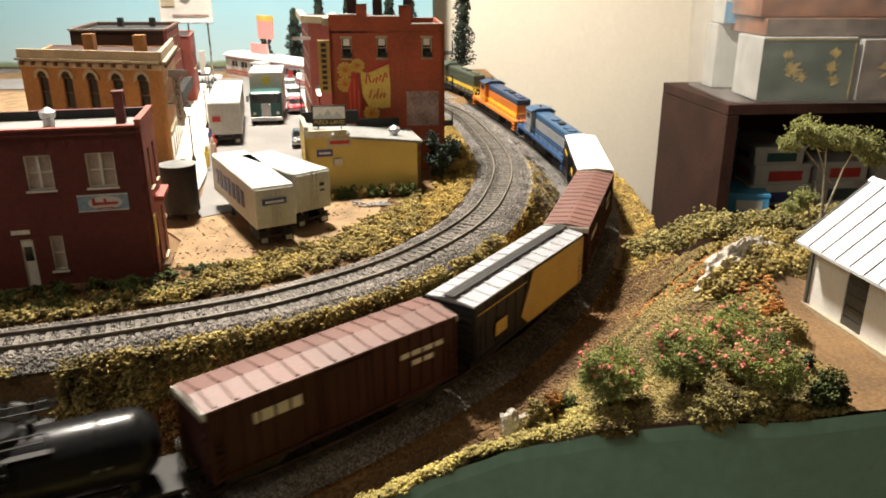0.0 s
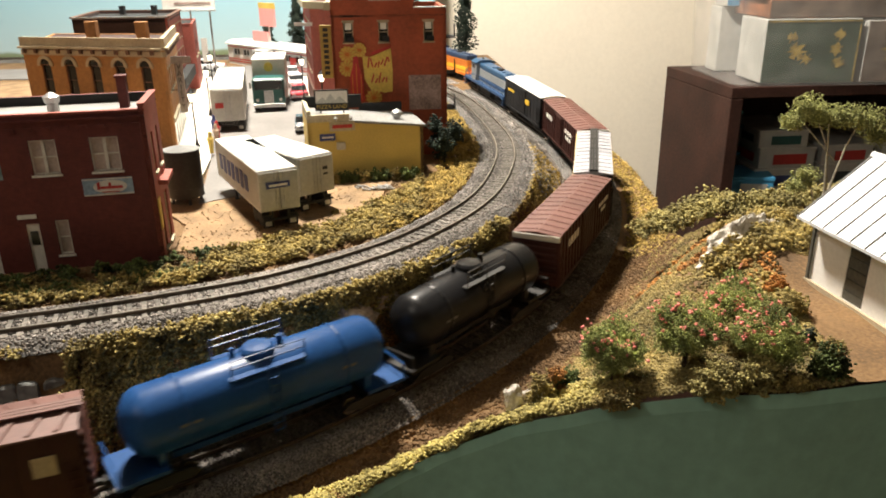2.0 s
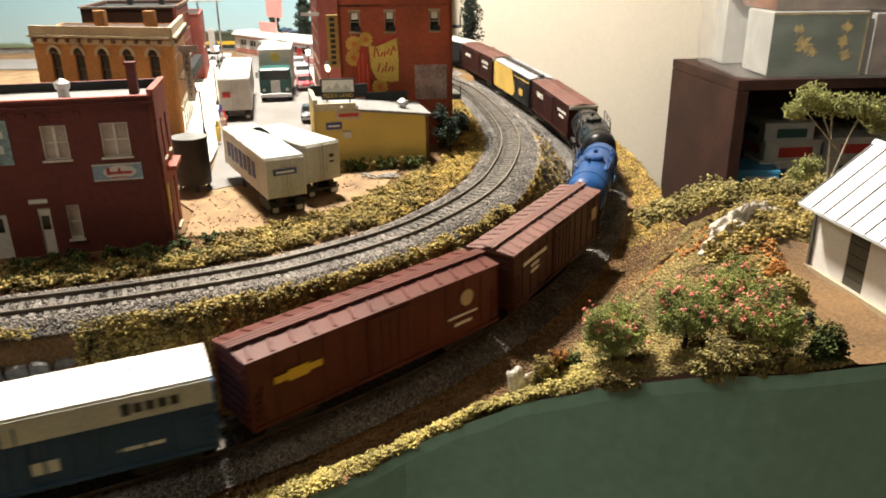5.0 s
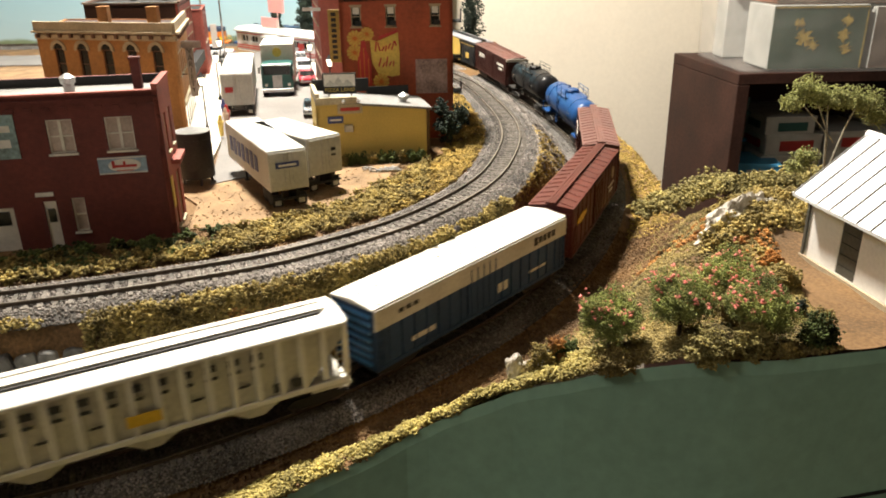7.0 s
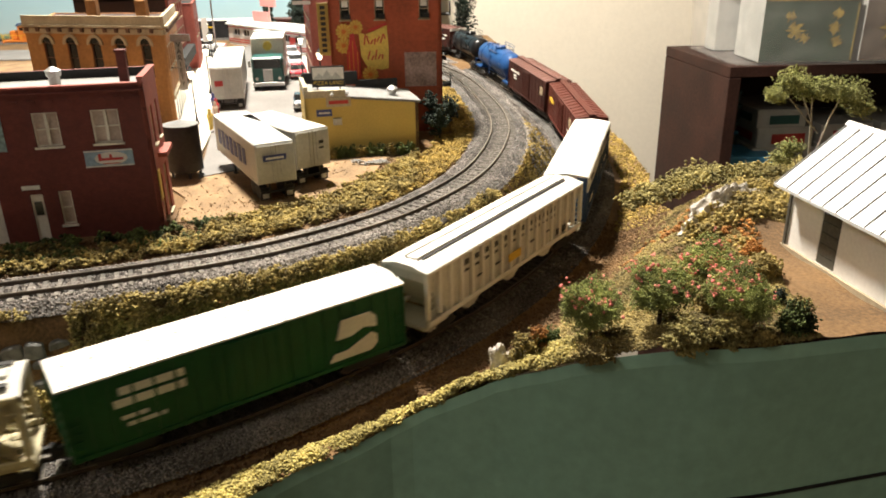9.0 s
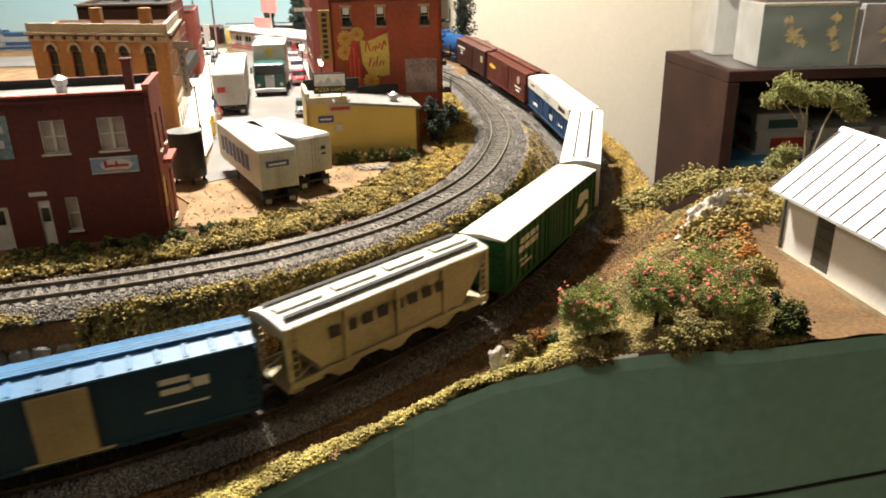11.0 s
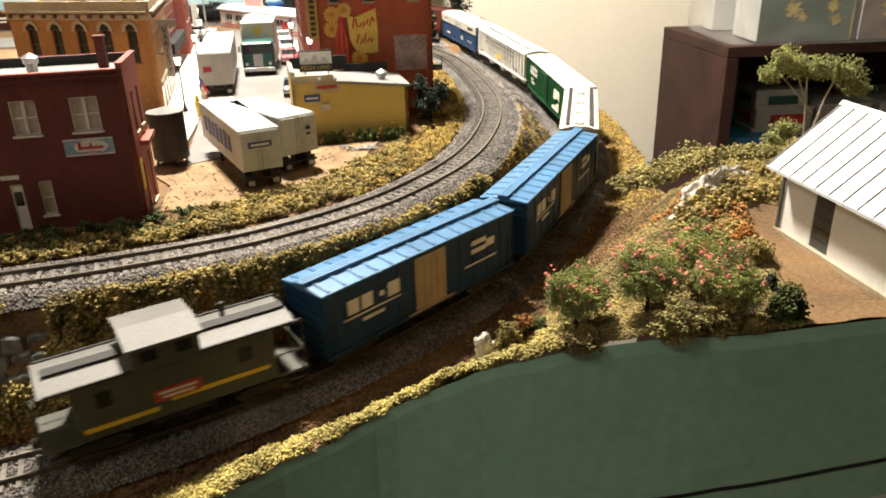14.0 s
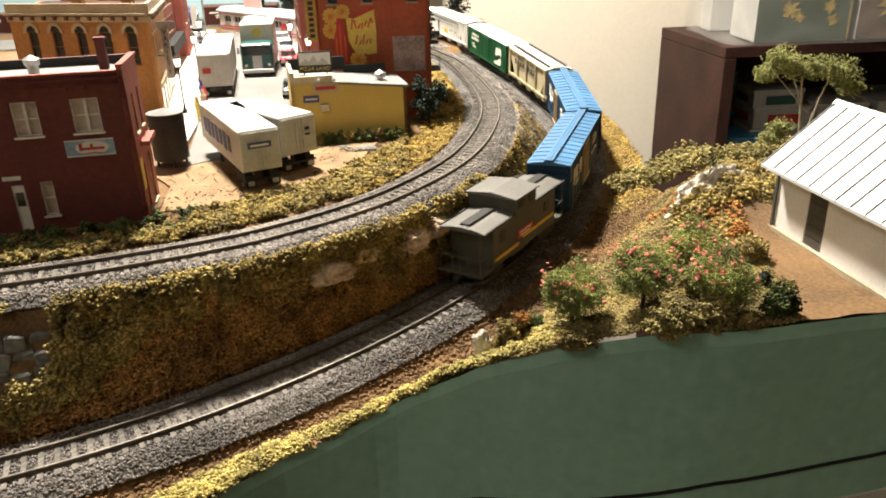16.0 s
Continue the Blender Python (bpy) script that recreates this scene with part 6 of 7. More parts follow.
def ochre_building():
    b = thing("ochre_building", "ochre brick commercial block with arched windows and bracketed cornice", "building")
    fl, fr, br, bl = Vector((-0.439, 0.8045)), Vector((-0.2802, 0.7601)), Vector((-0.3273, 0.9413)), Vector((-0.485, 0.97))
    us = [0.0255 + 0.0293 * k for k in range(5)]
    wins = [(u - 0.0058, u + 0.0058, 0.056, 0.0865) for u in us]
    wall, w = facade(b, fl, fr, 0.104, wins, "brick_ochre")
    for o in wins:
        cu = (o[0] + o[1]) / 2
        wn = window(wall, o, "trim_brown", "pane_dark", 1, 2)
        arc = [(cu + 0.0058 * math.cos(t), 0.0865 + 0.0058 * math.sin(t)) for t in np.linspace(0, math.pi, 11)]
        part("arch_pane", Geo().prism(arc, -0.0004, 0.0001, axis=1), "pane_dark", wn)
        ring = [(cu + 0.0092 * math.cos(t), 0.0862 + 0.0092 * math.sin(t)) for t in np.linspace(-0.15, math.pi + 0.15, 13)] + [(cu + 0.006 * math.cos(t), 0.0864 + 0.006 * math.sin(t)) for t in np.linspace(math.pi + 0.1, -0.1, 13)]
        part("arch", Geo().prism(ring, -0.002, -0.0003, axis=1), "trim_stone", wn)
    def cornice(wl, length):
        c = part("cornice", Geo().box(length / 2, -0.002, 0.1035, length + 0.003, 0.006, 0.0022), "trim_stone", wl)
        part("frieze", Geo().box(length / 2, -0.001, 0.0985, length, 0.003, 0.005), "trim_stone", wl)
        part("parapet", Geo().box(length / 2, 0.0, 0.109, length + 0.001, 0.0036, 0.009), "trim_stone", wl)
        for k in range(int(length / 0.0135)):
            part("bracket", Geo().box(0.006 + k * 0.0135, -0.0032, 0.1, 0.003, 0.004, 0.0042), "trim_brown", c)
    cornice(wall, w)
    sw = [(0.015 + 0.024 * k, 0.025 + 0.024 * k, z, z + 0.022) for k in range(7) for z in (0.06,)]
    side, sl = facade(b, fr, br, 0.104, sw, "brick_ochre")
    for o in sw:
        window(side, o, "trim_cream", "pane_dark", 1, 2, lintel="trim_cream")
    cornice(side, sl)
    for k in range(6):
        sh = on_wall(side, "shop_window", "pane_dark", 0.018 + 0.031 * k, 0.018, 0.022, 0.026, 0.001)
        part("shop_frame", Geo().box(0.018 + 0.031 * k, -0.0012, 0.0335, 0.028, 0.003, 0.004), "trim_cream", sh)
    facade(b, br, bl, 0.104, [], "brick_ochre")
    facade(b, bl, fl, 0.104, [], "brick_ochre")
    flat_roof(b, [tuple(fl), tuple(fr), tuple(br), tuple(bl)], 0.103, "brick_brown")
    ux = (fr - fl).normalized()
    for u in (0.058, 0.118):
        p = fl + ux * u + Vector((0.01, 0.035))
        part("chimney", Geo().box(p.x, p.y, 0.1145, 0.011, 0.009, 0.024), "brick_ochre", b, bev=0.0003)
    s = thing("variety_sign", "white vertical letter sign on the ochre block", "sign", geo=Geo().box(-0.277, 0.79, 0.062, 0.0075, 0.0015, 0.05).box(-0.2745, 0.79, 0.09, 0.02, 0.0015, 0.007), material="metal_grey")
    for k, ch in enumerate("VARIETY"):
        words(s, ch, -0.277, 0.083 - 0.0066 * k, 0.0075, "sign_black", -0.7890)
    part("bracket", Geo().box(-0.284, 0.79, 0.06, 0.008, 0.0008, 0.0008), "sign_black", s)


def dark_building():
    b = thing("brown_building", "dark brown brick building behind the ochre block", "building")
    fl, fr, br, bl = Vector((-0.474, 1.0)), Vector((-0.354, 1.0)), Vector((-0.392, 1.17)), Vector((-0.512, 1.17))
    for p, q in ((fl, fr), (br, bl), (bl, fl)):
        facade(b, p, q, 0.119, [], "brick_brown")
    sw = [(0.02 + 0.03 * k, 0.032 + 0.03 * k, z, z + 0.02) for k in range(5) for z in (0.05, 0.085)]
    side, sl = facade(b, fr, br, 0.119, sw, "brick_red")
    for o in sw:
        window(side, o, "trim_cream", "pane_dark", 1, 2, lintel="trim_cream")
    on_wall(side, "awning", "tar_black", sl / 2, 0.035, sl, 0.014, 0.012)
    flat_roof(b, [tuple(fl), tuple(fr), tuple(br), tuple(bl)], 0.116, "tar_black")
    for p, q in ((fl, fr), (fr, br), (br, bl), (bl, fl)):
        d = (q - p)
        part("coping", Geo().box(0, 0, 0, d.length, 0.005, 0.002), "metal_grey" if q == fr else "trim_brown", b, m=Matrix.Translation((*(p + q) / 2, 0.1198)) @ Matrix.Rotation(math.atan2(d.y, d.x), 4, "Z"))
    for x, y in ((-0.46, 1.13), (-0.415, 1.13)):
        part("chimney", Geo().box(x, y, 0.1215, 0.007, 0.007, 0.014), "tar_black", b)
    r = thing("red_building", "narrow red brick shop at the street corner", "building")
    fl, fr, br, bl = Vector((-0.44, 1.175)), Vector((-0.378, 1.175)), Vector((-0.41, 1.3)), Vector((-0.47, 1.3))
    for p, q in ((fl, fr), (br, bl), (bl, fl)):
        facade(r, p, q, 0.1, [], "brick_red")
    sd, sl = facade(r, fr, br, 0.1, [(0.02, 0.04, 0.05, 0.075), (0.07, 0.09, 0.05, 0.075)], "brick_red")
    for o in ((0.02, 0.04, 0.05, 0.075), (0.07, 0.09, 0.05, 0.075)):
        window(sd, o, "trim_cream", "pane_dark", 1, 2)
    flat_roof(r, [tuple(fl), tuple(fr), tuple(br), tuple(bl)], 0.098, "tar_black")
    part("blade_sign", Geo().box(-0.368, 1.19, 0.06, 0.009, 0.002, 0.035), "sign_white", r)
    bb = thing("billboard", "white billboard on metal posts above the roofs", "billboard", geo=Geo().box(-0.422, 1.31, 0.137, 0.086, 0.003, 0.048), material="sign_white", bev=0.0004)
    part("catwalk", Geo().box(-0.422, 1.306, 0.1115, 0.088, 0.008, 0.0015), "metal_grey", bb)
    for x in (-0.455, -0.422, -0.39):
        part("post", Geo().rod((x, 1.314, 0.0), (x, 1.314, 0.135), 0.0015, 6), "metal_grey", bb)
    part("picture", Geo().box(-0.45, 1.308, 0.148, 0.022, 0.0006, 0.02), "trim_cream", bb)
    part("emblem", Geo().rod((-0.422, 1.308, 0.152), (-0.422, 1.3086, 0.152), 0.009, 16), "metal_grey", bb)
    part("lettering", Geo().box(-0.415, 1.308, 0.1235, 0.06, 0.0006, 0.003), "fade_grey", bb)
    # shop row beyond the tall brick building
    rw = thing("shop_row", "row of brick shops with cream cornice along the street", "building")
    fl, fr, br, bl = Vector((-0.168, 0.96)), Vector((-0.1, 0.9)), Vector((-0.1, 1.12)), Vector((-0.205, 1.14))
    sw = [(0.02 + 0.03 * k, 0.031 + 0.03 * k, z, z + 0.022) for k in range(5) for z in (0.05, 0.09)]
    sd, sl = facade(rw, bl, fl, 0.132, sw, "brick_red")
    for o in sw:
        window(sd, o, "trim_cream", "pane_dark", 1, 2, lintel="trim_cream")
    on_wall(sd, "cornice", "trim_cream", sl / 2, 0.134, sl, 0.008, 0.008)
    on_wall(sd, "shop_front", "trim_brown", sl / 2, 0.018, sl - 0.01, 0.028, 0.002)
    ft, fw = facade(rw, fl, fr, 0.132, [], "brick_red")
    on_wall(ft, "cornice", "trim_cream", fw / 2, 0.134, fw, 0.008, 0.006)
    facade(rw, fr, br, 0.132, [], "brick_red")
    facade(rw, br, bl, 0.132, [], "brick_red")
    flat_roof(rw, [tuple(fl), tuple(fr), tuple(br), tuple(bl)], 0.131, "tar_roof")
    part("street_sign", Geo().box(-0.176, 0.955, 0.112, 0.022, 0.0012, 0.004), "sign_white", rw)


def diner():
    b = thing("diner", "white and steel railcar diner with red stripes", "building")
    p, q = Vector((-0.428, 1.545)), Vector((-0.24, 1.345))
    d = (q - p)
    a, L = math.atan2(d.y, d.x), d.length
    m = Matrix.Translation((*p, 0)) @ Matrix.Rotation(a, 4, "Z")
    wins = [(0.02 + 0.036 * k, 0.044 + 0.036 * k, 0.018, 0.03) for k in range(7)]
    wall, _ = facade(b, p, q, 0.037, wins, "car_white")
    for o in wins:
        window(wall, o, "steel_diner", "pane_dark", 2, 1)
    for z in (0.006, 0.0105, 0.0335):
        on_wall(wall, "stripe", "sign_red", L / 2, z, L, 0.0016, 0.0005)
    on_wall(wall, "poster", "sign_red", L * 0.84, 0.018, 0.02, 0.018, 0.0008)
    part("body", Geo().box(L / 2, 0.026, 0.018, L - 0.001, 0.044, 0.036), "steel_diner", b, m=m, bev=0.001)
    part("roof", Geo().prism([(-0.004, 0.037), (-0.004, 0.039), (0.008, 0.045), (0.042, 0.045), (0.052, 0.039), (0.052, 0.037)], -0.004, L + 0.004), "roof_pale", b, m=m)
    part("porch", Geo().box(L * 0.55, -0.01, 0.016, 0.03, 0.02, 0.032).box(L * 0.55, -0.011, 0.034, 0.036, 0.026, 0.004), "roof_pale", b, m=m)
    sg = part("roof_sign", Geo().box(L * 0.35, 0.02, 0.055, 0.055, 0.004, 0.018), "pink_sign", b, m=m)
    part("sign_board", Geo().box(L * 0.44, 0.022, 0.09, 0.05, 0.004, 0.032), "pink_sign", sg)
    part("sign_top", Geo().box(L * 0.44, 0.022, 0.111, 0.052, 0.004, 0.01), "sign_yellow", sg)
    part("sign_pole", Geo().rod((L * 0.44, 0.024, 0.04), (L * 0.44, 0.024, 0.08), 0.0015, 6), "sign_white", sg)


def trailer(name, label, near_l, near_r, length, z0=0.0155, z1=0.0445, stripes=(), wheels=True):
    near_l, near_r = Vector(near_l), Vector(near_r)
    c, d = (near_l + near_r) / 2, near_r - near_l
    w = d.length
    a = math.atan2(d.y, d.x) + math.pi / 2
    t = thing(name, label, "trailer", "parked box trailers", m=Matrix.Translation((*c, 0)) @ Matrix.Rotation(a, 4, "Z"))
    part("box", Geo().box(length / 2, 0, (z0 + z1) / 2, length, w, z1 - z0), "trailer_side", t, bev=0.0005)
    part("roof", Geo().box(length / 2, 0, z1 + 0.0003, length - 0.001, w - 0.0006, 0.0008), "trailer_white", t, bev=0.0003)
    g = Geo()
    for s in (-1, 1):
        g.box(length / 2, s * w / 2, z0 + 0.0006, length, 0.0008, 0.0014)
        g.box(length / 2, s * w / 2, z1 - 0.0006, length, 0.0008, 0.0012)
        for x in (0.0008, length - 0.0008):
            g.box(x, s * w / 2, (z0 + z1) / 2, 0.0016, 0.0008, z1 - z0)
    part("edge_rail", g, "trailer_white", t)
    for s in (-1, 1):
        dr = part("rear_door", Geo().box(-0.0004, s * w / 4, (z0 + z1) / 2, 0.0008, w / 2 - 0.0008, z1 - z0 - 0.002), "trailer_side", t, bev=0.0002)
        part("lock_bar", Geo().rod((-0.0013, s * 0.003, z0 + 0.001), (-0.0013, s * 0.003, z1 - 0.001), 0.0003, 5), "metal_grey", dr)
    if wheels:
        for x in (0.012, 0.024):
            for s in (-1, 1):
                wl = part("wheel", Geo().lathe([(0.003, -0.003), (0.0062, -0.0028), (0.0062, 0.0028), (0.003, 0.003)], 16, "y", (x, s * (w / 2 - 0.0045), 0.0085)), "rubber", t)
        for s in (-1, 1):
            part("mud_flap", Geo().box(0.003, s * (w / 2 - 0.005), 0.0075, 0.0008, 0.0075, 0.009), "sign_black", t)
            part("flap_plate", Geo().box(0.0022, s * (w / 2 - 0.005), 0.0065, 0.0004, 0.0045, 0.0045), "trailer_white", t)
        part("bumper", Geo().box(0.001, 0, 0.009, 0.0015, w - 0.002, 0.0015).box(0.001, 0.006, 0.012, 0.001, 0.001, 0.007).box(0.001, -0.006, 0.012, 0.001, 0.001, 0.007), "sign_black", t)
    for s in (-1, 1):
        part("landing_leg", Geo().box(length * 0.72, s * w * 0.32, 0.0085, 0.0014, 0.0014, 0.013).box(length * 0.72, s * w * 0.32, 0.0024, 0.004, 0.003, 0.001), "sign_black", t)
    for x, z, ww, hh in stripes:
        for s in (-1, 1):
            part("lettering", Geo().box(x, s * (w / 2 + 0.0002), z, ww, 0.0004, hh), "trailer_blue", t)
    return t, w


def trailers():
    t, w = trailer("trailer", "weathered white box trailer with blue lettering bars", (-0.1397, 0.5118), (-0.1152, 0.5251), 0.1245, stripes=[(0.034 + 0.0125 * k, 0.0295, 0.0082, 0.0135 if k % 2 else 0.012) for k in range(7)])
    pl = part("rear_plate", Geo().box(-0.0017, 0.001, 0.0345, 0.0008, 0.017, 0.0042), "trailer_blue", t)
    part("lettering", Geo().box(-0.0023, 0.001, 0.0345, 0.0003, 0.013, 0.0015), "sign_white", pl)
    t, w = trailer("trailer", "shorter weathered white box trailer with mud flaps", (-0.1187, 0.5498), (-0.0964, 0.5694), 0.085)
    part("lettering", Geo().box(-0.0017, -0.007, 0.0345, 0.0004, 0.004, 0.0025).box(-0.0017, -0.007, 0.03, 0.0004, 0.004, 0.0014), "sign_black", t)
    t, w = trailer("trailer", "white box trailer parked along the kerb", (-0.2685, 0.856), (-0.2345, 0.8635), 0.19, 0.014, 0.05)
    part("lettering", Geo().box(-0.0017, 0.009, 0.032, 0.0004, 0.009, 0.006), "sign_red", t)


def box_truck():
    t = thing("box_truck", "teal cab-over box truck coming down the street", "truck", m=pose(-0.231, 0.981, 0.002, 0, 0, 99))
    # x points away from the camera
    cab = part("cab", Geo().box(0.018, 0, 0.026, 0.036, 0.04, 0.033), "cab_teal", t, bev=0.0022)
    part("windscreen", Geo().box(-0.0002, 0, 0.034, 0.0012, 0.034, 0.011), "pane_dark", cab)
    part("grille", Geo().box(-0.0006, 0, 0.0195, 0.0014, 0.012, 0.016), "metal_grey", cab, bev=0.0004)
    for s in (-1, 1):
        part("headlight", Geo().rod((-0.001, s * 0.0145, 0.0155), (0.001, s * 0.0145, 0.0155), 0.002, 10), "sign_white", cab)
        part("mirror", Geo().box(0.003, s * 0.0225, 0.034, 0.0015, 0.003, 0.008), "metal_grey", cab)
    part("bumper", Geo().box(-0.001, 0, 0.0085, 0.003, 0.04, 0.005), "metal_grey", t, bev=0.0006)
    bx = part("cargo_box", Geo().box(0.085, 0, 0.036, 0.09, 0.043, 0.05), "trailer_side", t, bev=0.0008)
    part("box_roof", Geo().box(0.085, 0, 0.0616, 0.09, 0.0426, 0.001), "trailer_white", bx)
    part("emblem", Geo().rod((0.0393, 0, 0.052), (0.0399, 0, 0.052), 0.006, 16), "sign_yellow", bx)
    for x in (0.014, 0.11):
        for s in (-1, 1):
            part("wheel", Geo().lathe([(0.003, -0.0035), (0.0075, -0.0032), (0.0075, 0.0032), (0.003, 0.0035)], 16, "y", (x, s * 0.0165, 0.0075)), "rubber", t)


def motor_car(label, m, paint, k=1.0):
    c = thing("car", label, "car", "cars on the street", m=m @ Matrix.Scale(k, 4))
    hull = [(-0.027, 0.004), (0.027, 0.004), (0.0275, 0.0085), (0.0265, 0.0098), (0.013, 0.0108), (-0.013, 0.0108), (-0.0265, 0.0098), (-0.0275, 0.0085)]
    part("body", Geo().prism(hull, -0.0103, 0.0103, axis=1), paint, c, bev=0.0007)
    part("cabin", Geo().prism([(-0.0135, 0.0105), (0.013, 0.0105), (0.0075, 0.0162), (-0.009, 0.0162)], -0.0088, 0.0088, axis=1), "pane_dark", c, bev=0.0005)
    part("car_roof", Geo().box(-0.0008, 0, 0.0164, 0.016, 0.0166, 0.0008), paint, c, bev=0.0003)
    for s in (-1, 1):
        part("bumper", Geo().box(s * 0.0278, 0, 0.0058, 0.0012, 0.02, 0.0016), "metal_grey", c)
        part("lamp", Geo().box(s * 0.0277, 0.007, 0.0082, 0.0008, 0.0035, 0.0016).box(s * 0.0277, -0.007, 0.0082, 0.0008, 0.0035, 0.0016), "sign_white" if s < 0 else "sign_red", c)
        for x in (-0.0165, 0.0165):
            part("wheel", Geo().lathe([(0.002, -0.0014), (0.004, -0.0013), (0.004, 0.0013), (0.002, 0.0014)], 14, "y", (x, s * 0.0092, 0.004)), "rubber", c)


def street_things():
    for lab, x, y, a, p, k in (("dark grey sedan on the street", -0.168, 0.865, 100, "car_dark", 1.0), ("glossy red car on the street", -0.212, 1.09, 102, "car_red", 1.15), ("silver car behind the red one", -0.235, 1.2, 102, "car_white", 1.15), ("white car parked by the kerb", -0.26, 1.3, 102, "car_white", 1.15), ("yellow car at the crossing", -0.5, 1.42, 10, "car_yellow", 1.3), ("white car beside the yellow one", -0.435, 1.4, 10, "car_white", 1.3)):
        motor_car(lab, pose(x, y, 0.0022, 0, 0, a), p, k)
    lamp = None
    for x, y in ((-0.2994, 0.9527), (-0.3437, 1.1275), (-0.402, 1.31), (-0.262, 0.77), (-0.15, 0.9), (-0.2, 1.06)):
        m = pose(x, y, 0.0045)
        if lamp is None:
            lamp = thing("street_lamp", "black cast street lamp with glowing lantern", "street lamp", "street lamps", m=m)
            part("post", Geo().lathe([(0.0026, 0), (0.0026, 0.002), (0.0012, 0.006), (0.0008, 0.01), (0.0008, 0.045), (0.0018, 0.047)], 10), "sign_black", lamp)
            part("lantern", Geo().lathe([(0.0022, 0.047), (0.0036, 0.0535), (0.0034, 0.0545)], 8), "lamp_glow", lamp)
            part("cap", Geo().lathe([(0.0042, 0.0546), (0.002, 0.0575), (0.0006, 0.06)], 8), "sign_black", lamp)
        else:
            copy_thing(lamp, m)
    for x, y, mt in ((-0.2405, 0.745, "sign_yellow"), (-0.2495, 0.802, "sign_red"), (-0.262, 0.835, "trailer_blue"), (-0.246, 0.785, "skin_pale"), (-0.282, 0.93, "sign_white"), (-0.136, 0.87, "tar_black")):
        g = Geo().lathe([(0.002, 0), (0.0026, 0.009), (0.0034, 0.0145), (0.0016, 0.0172), (0.0019, 0.0195), (0.0008, 0.0212)], 10)
        thing("figurine", "tiny painted figurine standing on the sidewalk", "figurine", "figurines on the sidewalk", m=pose(x, y, 0.0045), geo=g, material=mt, smooth=True)
    t = thing("water_tank", "rusty black cylindrical tank on short legs", "tank", m=pose(-0.2165, 0.588, 0.0))
    part("shell", Geo().lathe([(0.0135, 0.007), (0.0138, 0.008), (0.0138, 0.043), (0.0135, 0.044)], 28), "tank_black", t, smooth=True)
    part("lid", Geo().lathe([(0.0142, 0.044), (0.0142, 0.0446), (0.002, 0.0475)], 28), "tar_roof", t)
    for k in range(4):
        a = k * math.pi / 2 + 0.5
        part("leg", Geo().box(0.011 * math.cos(a), 0.011 * math.sin(a), 0.0035, 0.0018, 0.0018, 0.008), "tank_black", t)
    for z in (0.014, 0.038):
        part("band", Geo().lathe([(0.01395, z), (0.0141, z + 0.0005), (0.01395, z + 0.001)], 28), "tank_black", t)


brick_building()
mural_building()
pizza_building()
ochre_building()
dark_building()
diner()
trailers()
box_truck()
street_things()


# ---- the hill: shed, rocks, bushes, trees ----
def shed():
    s = thing("shed", "small white clapboard shed with standing seam metal roof", "shed")
    e0 = Vector((0.1658, 0.3716))
    d = Vector((0.153, -0.988))
    n = Vector((0.988, 0.153))
    L = 0.1
    P = lambda u, v: e0 + d * u + n * v
    w0, w1, v0, v1 = 0.004, L - 0.006, 0.0085, 0.0655
    z0, ze, zr = 0.019, 0.0575, 0.085
    front, _ = facade(s, P(w0, v0), P(w1, v0), ze - z0, [(0.027, 0.041, 0.0035, 0.0305)], "shed_white", z0=z0)
    dr = part("door", Geo().box(0.034, 0.0014, 0.017, 0.014, 0.0014, 0.027), "shed_grey", front, "weathered dark grey plank door")
    for k in range(5):
        part("plank", Geo().box(0.034, 0.0004, 0.0055 + 0.0058 * k, 0.0132, 0.0006, 0.0052), "shed_grey", dr)
    on_wall(front, "corner_board", "shed_grey", 0.0006, (ze - z0) / 2, 0.0016, ze - z0, 0.001)
    on_wall(front, "corner_board", "shed_grey", w1 - w0 - 0.0006, (ze - z0) / 2, 0.0016, ze - z0, 0.001)
    on_wall(front, "foundation", "trim_stone", (w1 - w0) / 2, 0.001, w1 - w0 + 0.002, 0.004, 0.0016)
    for a, b in ((P(w1, v0), P(w1, v1)), (P(w1, v1), P(w0, v1)), (P(w0, v1), P(w0, v0))):
        wl, ww = facade(s, a, b, ze - z0, [], "shed_white", z0=z0)
        on_wall(wl, "foundation", "trim_stone", ww / 2, 0.001, ww, 0.004, 0.0016)
    m = Matrix(((d.x, n.x, 0, e0.x), (d.y, n.y, 0, e0.y), (0, 0, 1, 0), (0, 0, 0, 1)))
    half = 0.037
    for u in (w0 + 0.001, w1 - 0.001):
        part("gable", Geo().prism([(v0, ze), (v1, ze), (half, zr - 0.003)], u - 0.001, u + 0.001), "shed_white", s, m=m)
    for side in (0, 1):
        a, b = (0.0, half) if side == 0 else (2 * half, half)
        r = part("roof_side", Geo().prism([(a, 0.0551), (b, zr), (b, zr - 0.0016), (a, 0.0535)], 0, L), "shed_roof", s, m=m)
        for k in range(11):
            u = 0.001 + (L - 0.002) * k / 10
            part("seam", Geo().prism([(a, 0.0551), (b, zr), (b, zr + 0.0008), (a, 0.0559)], u - 0.0003, u + 0.0003), "tar_roof", r)
    part("ridge_cap", Geo().prism([(half - 0.002, zr - 0.001), (half, zr + 0.0012), (half + 0.002, zr - 0.001)], -0.0005, L + 0.0005), "shed_roof", s, m=m)


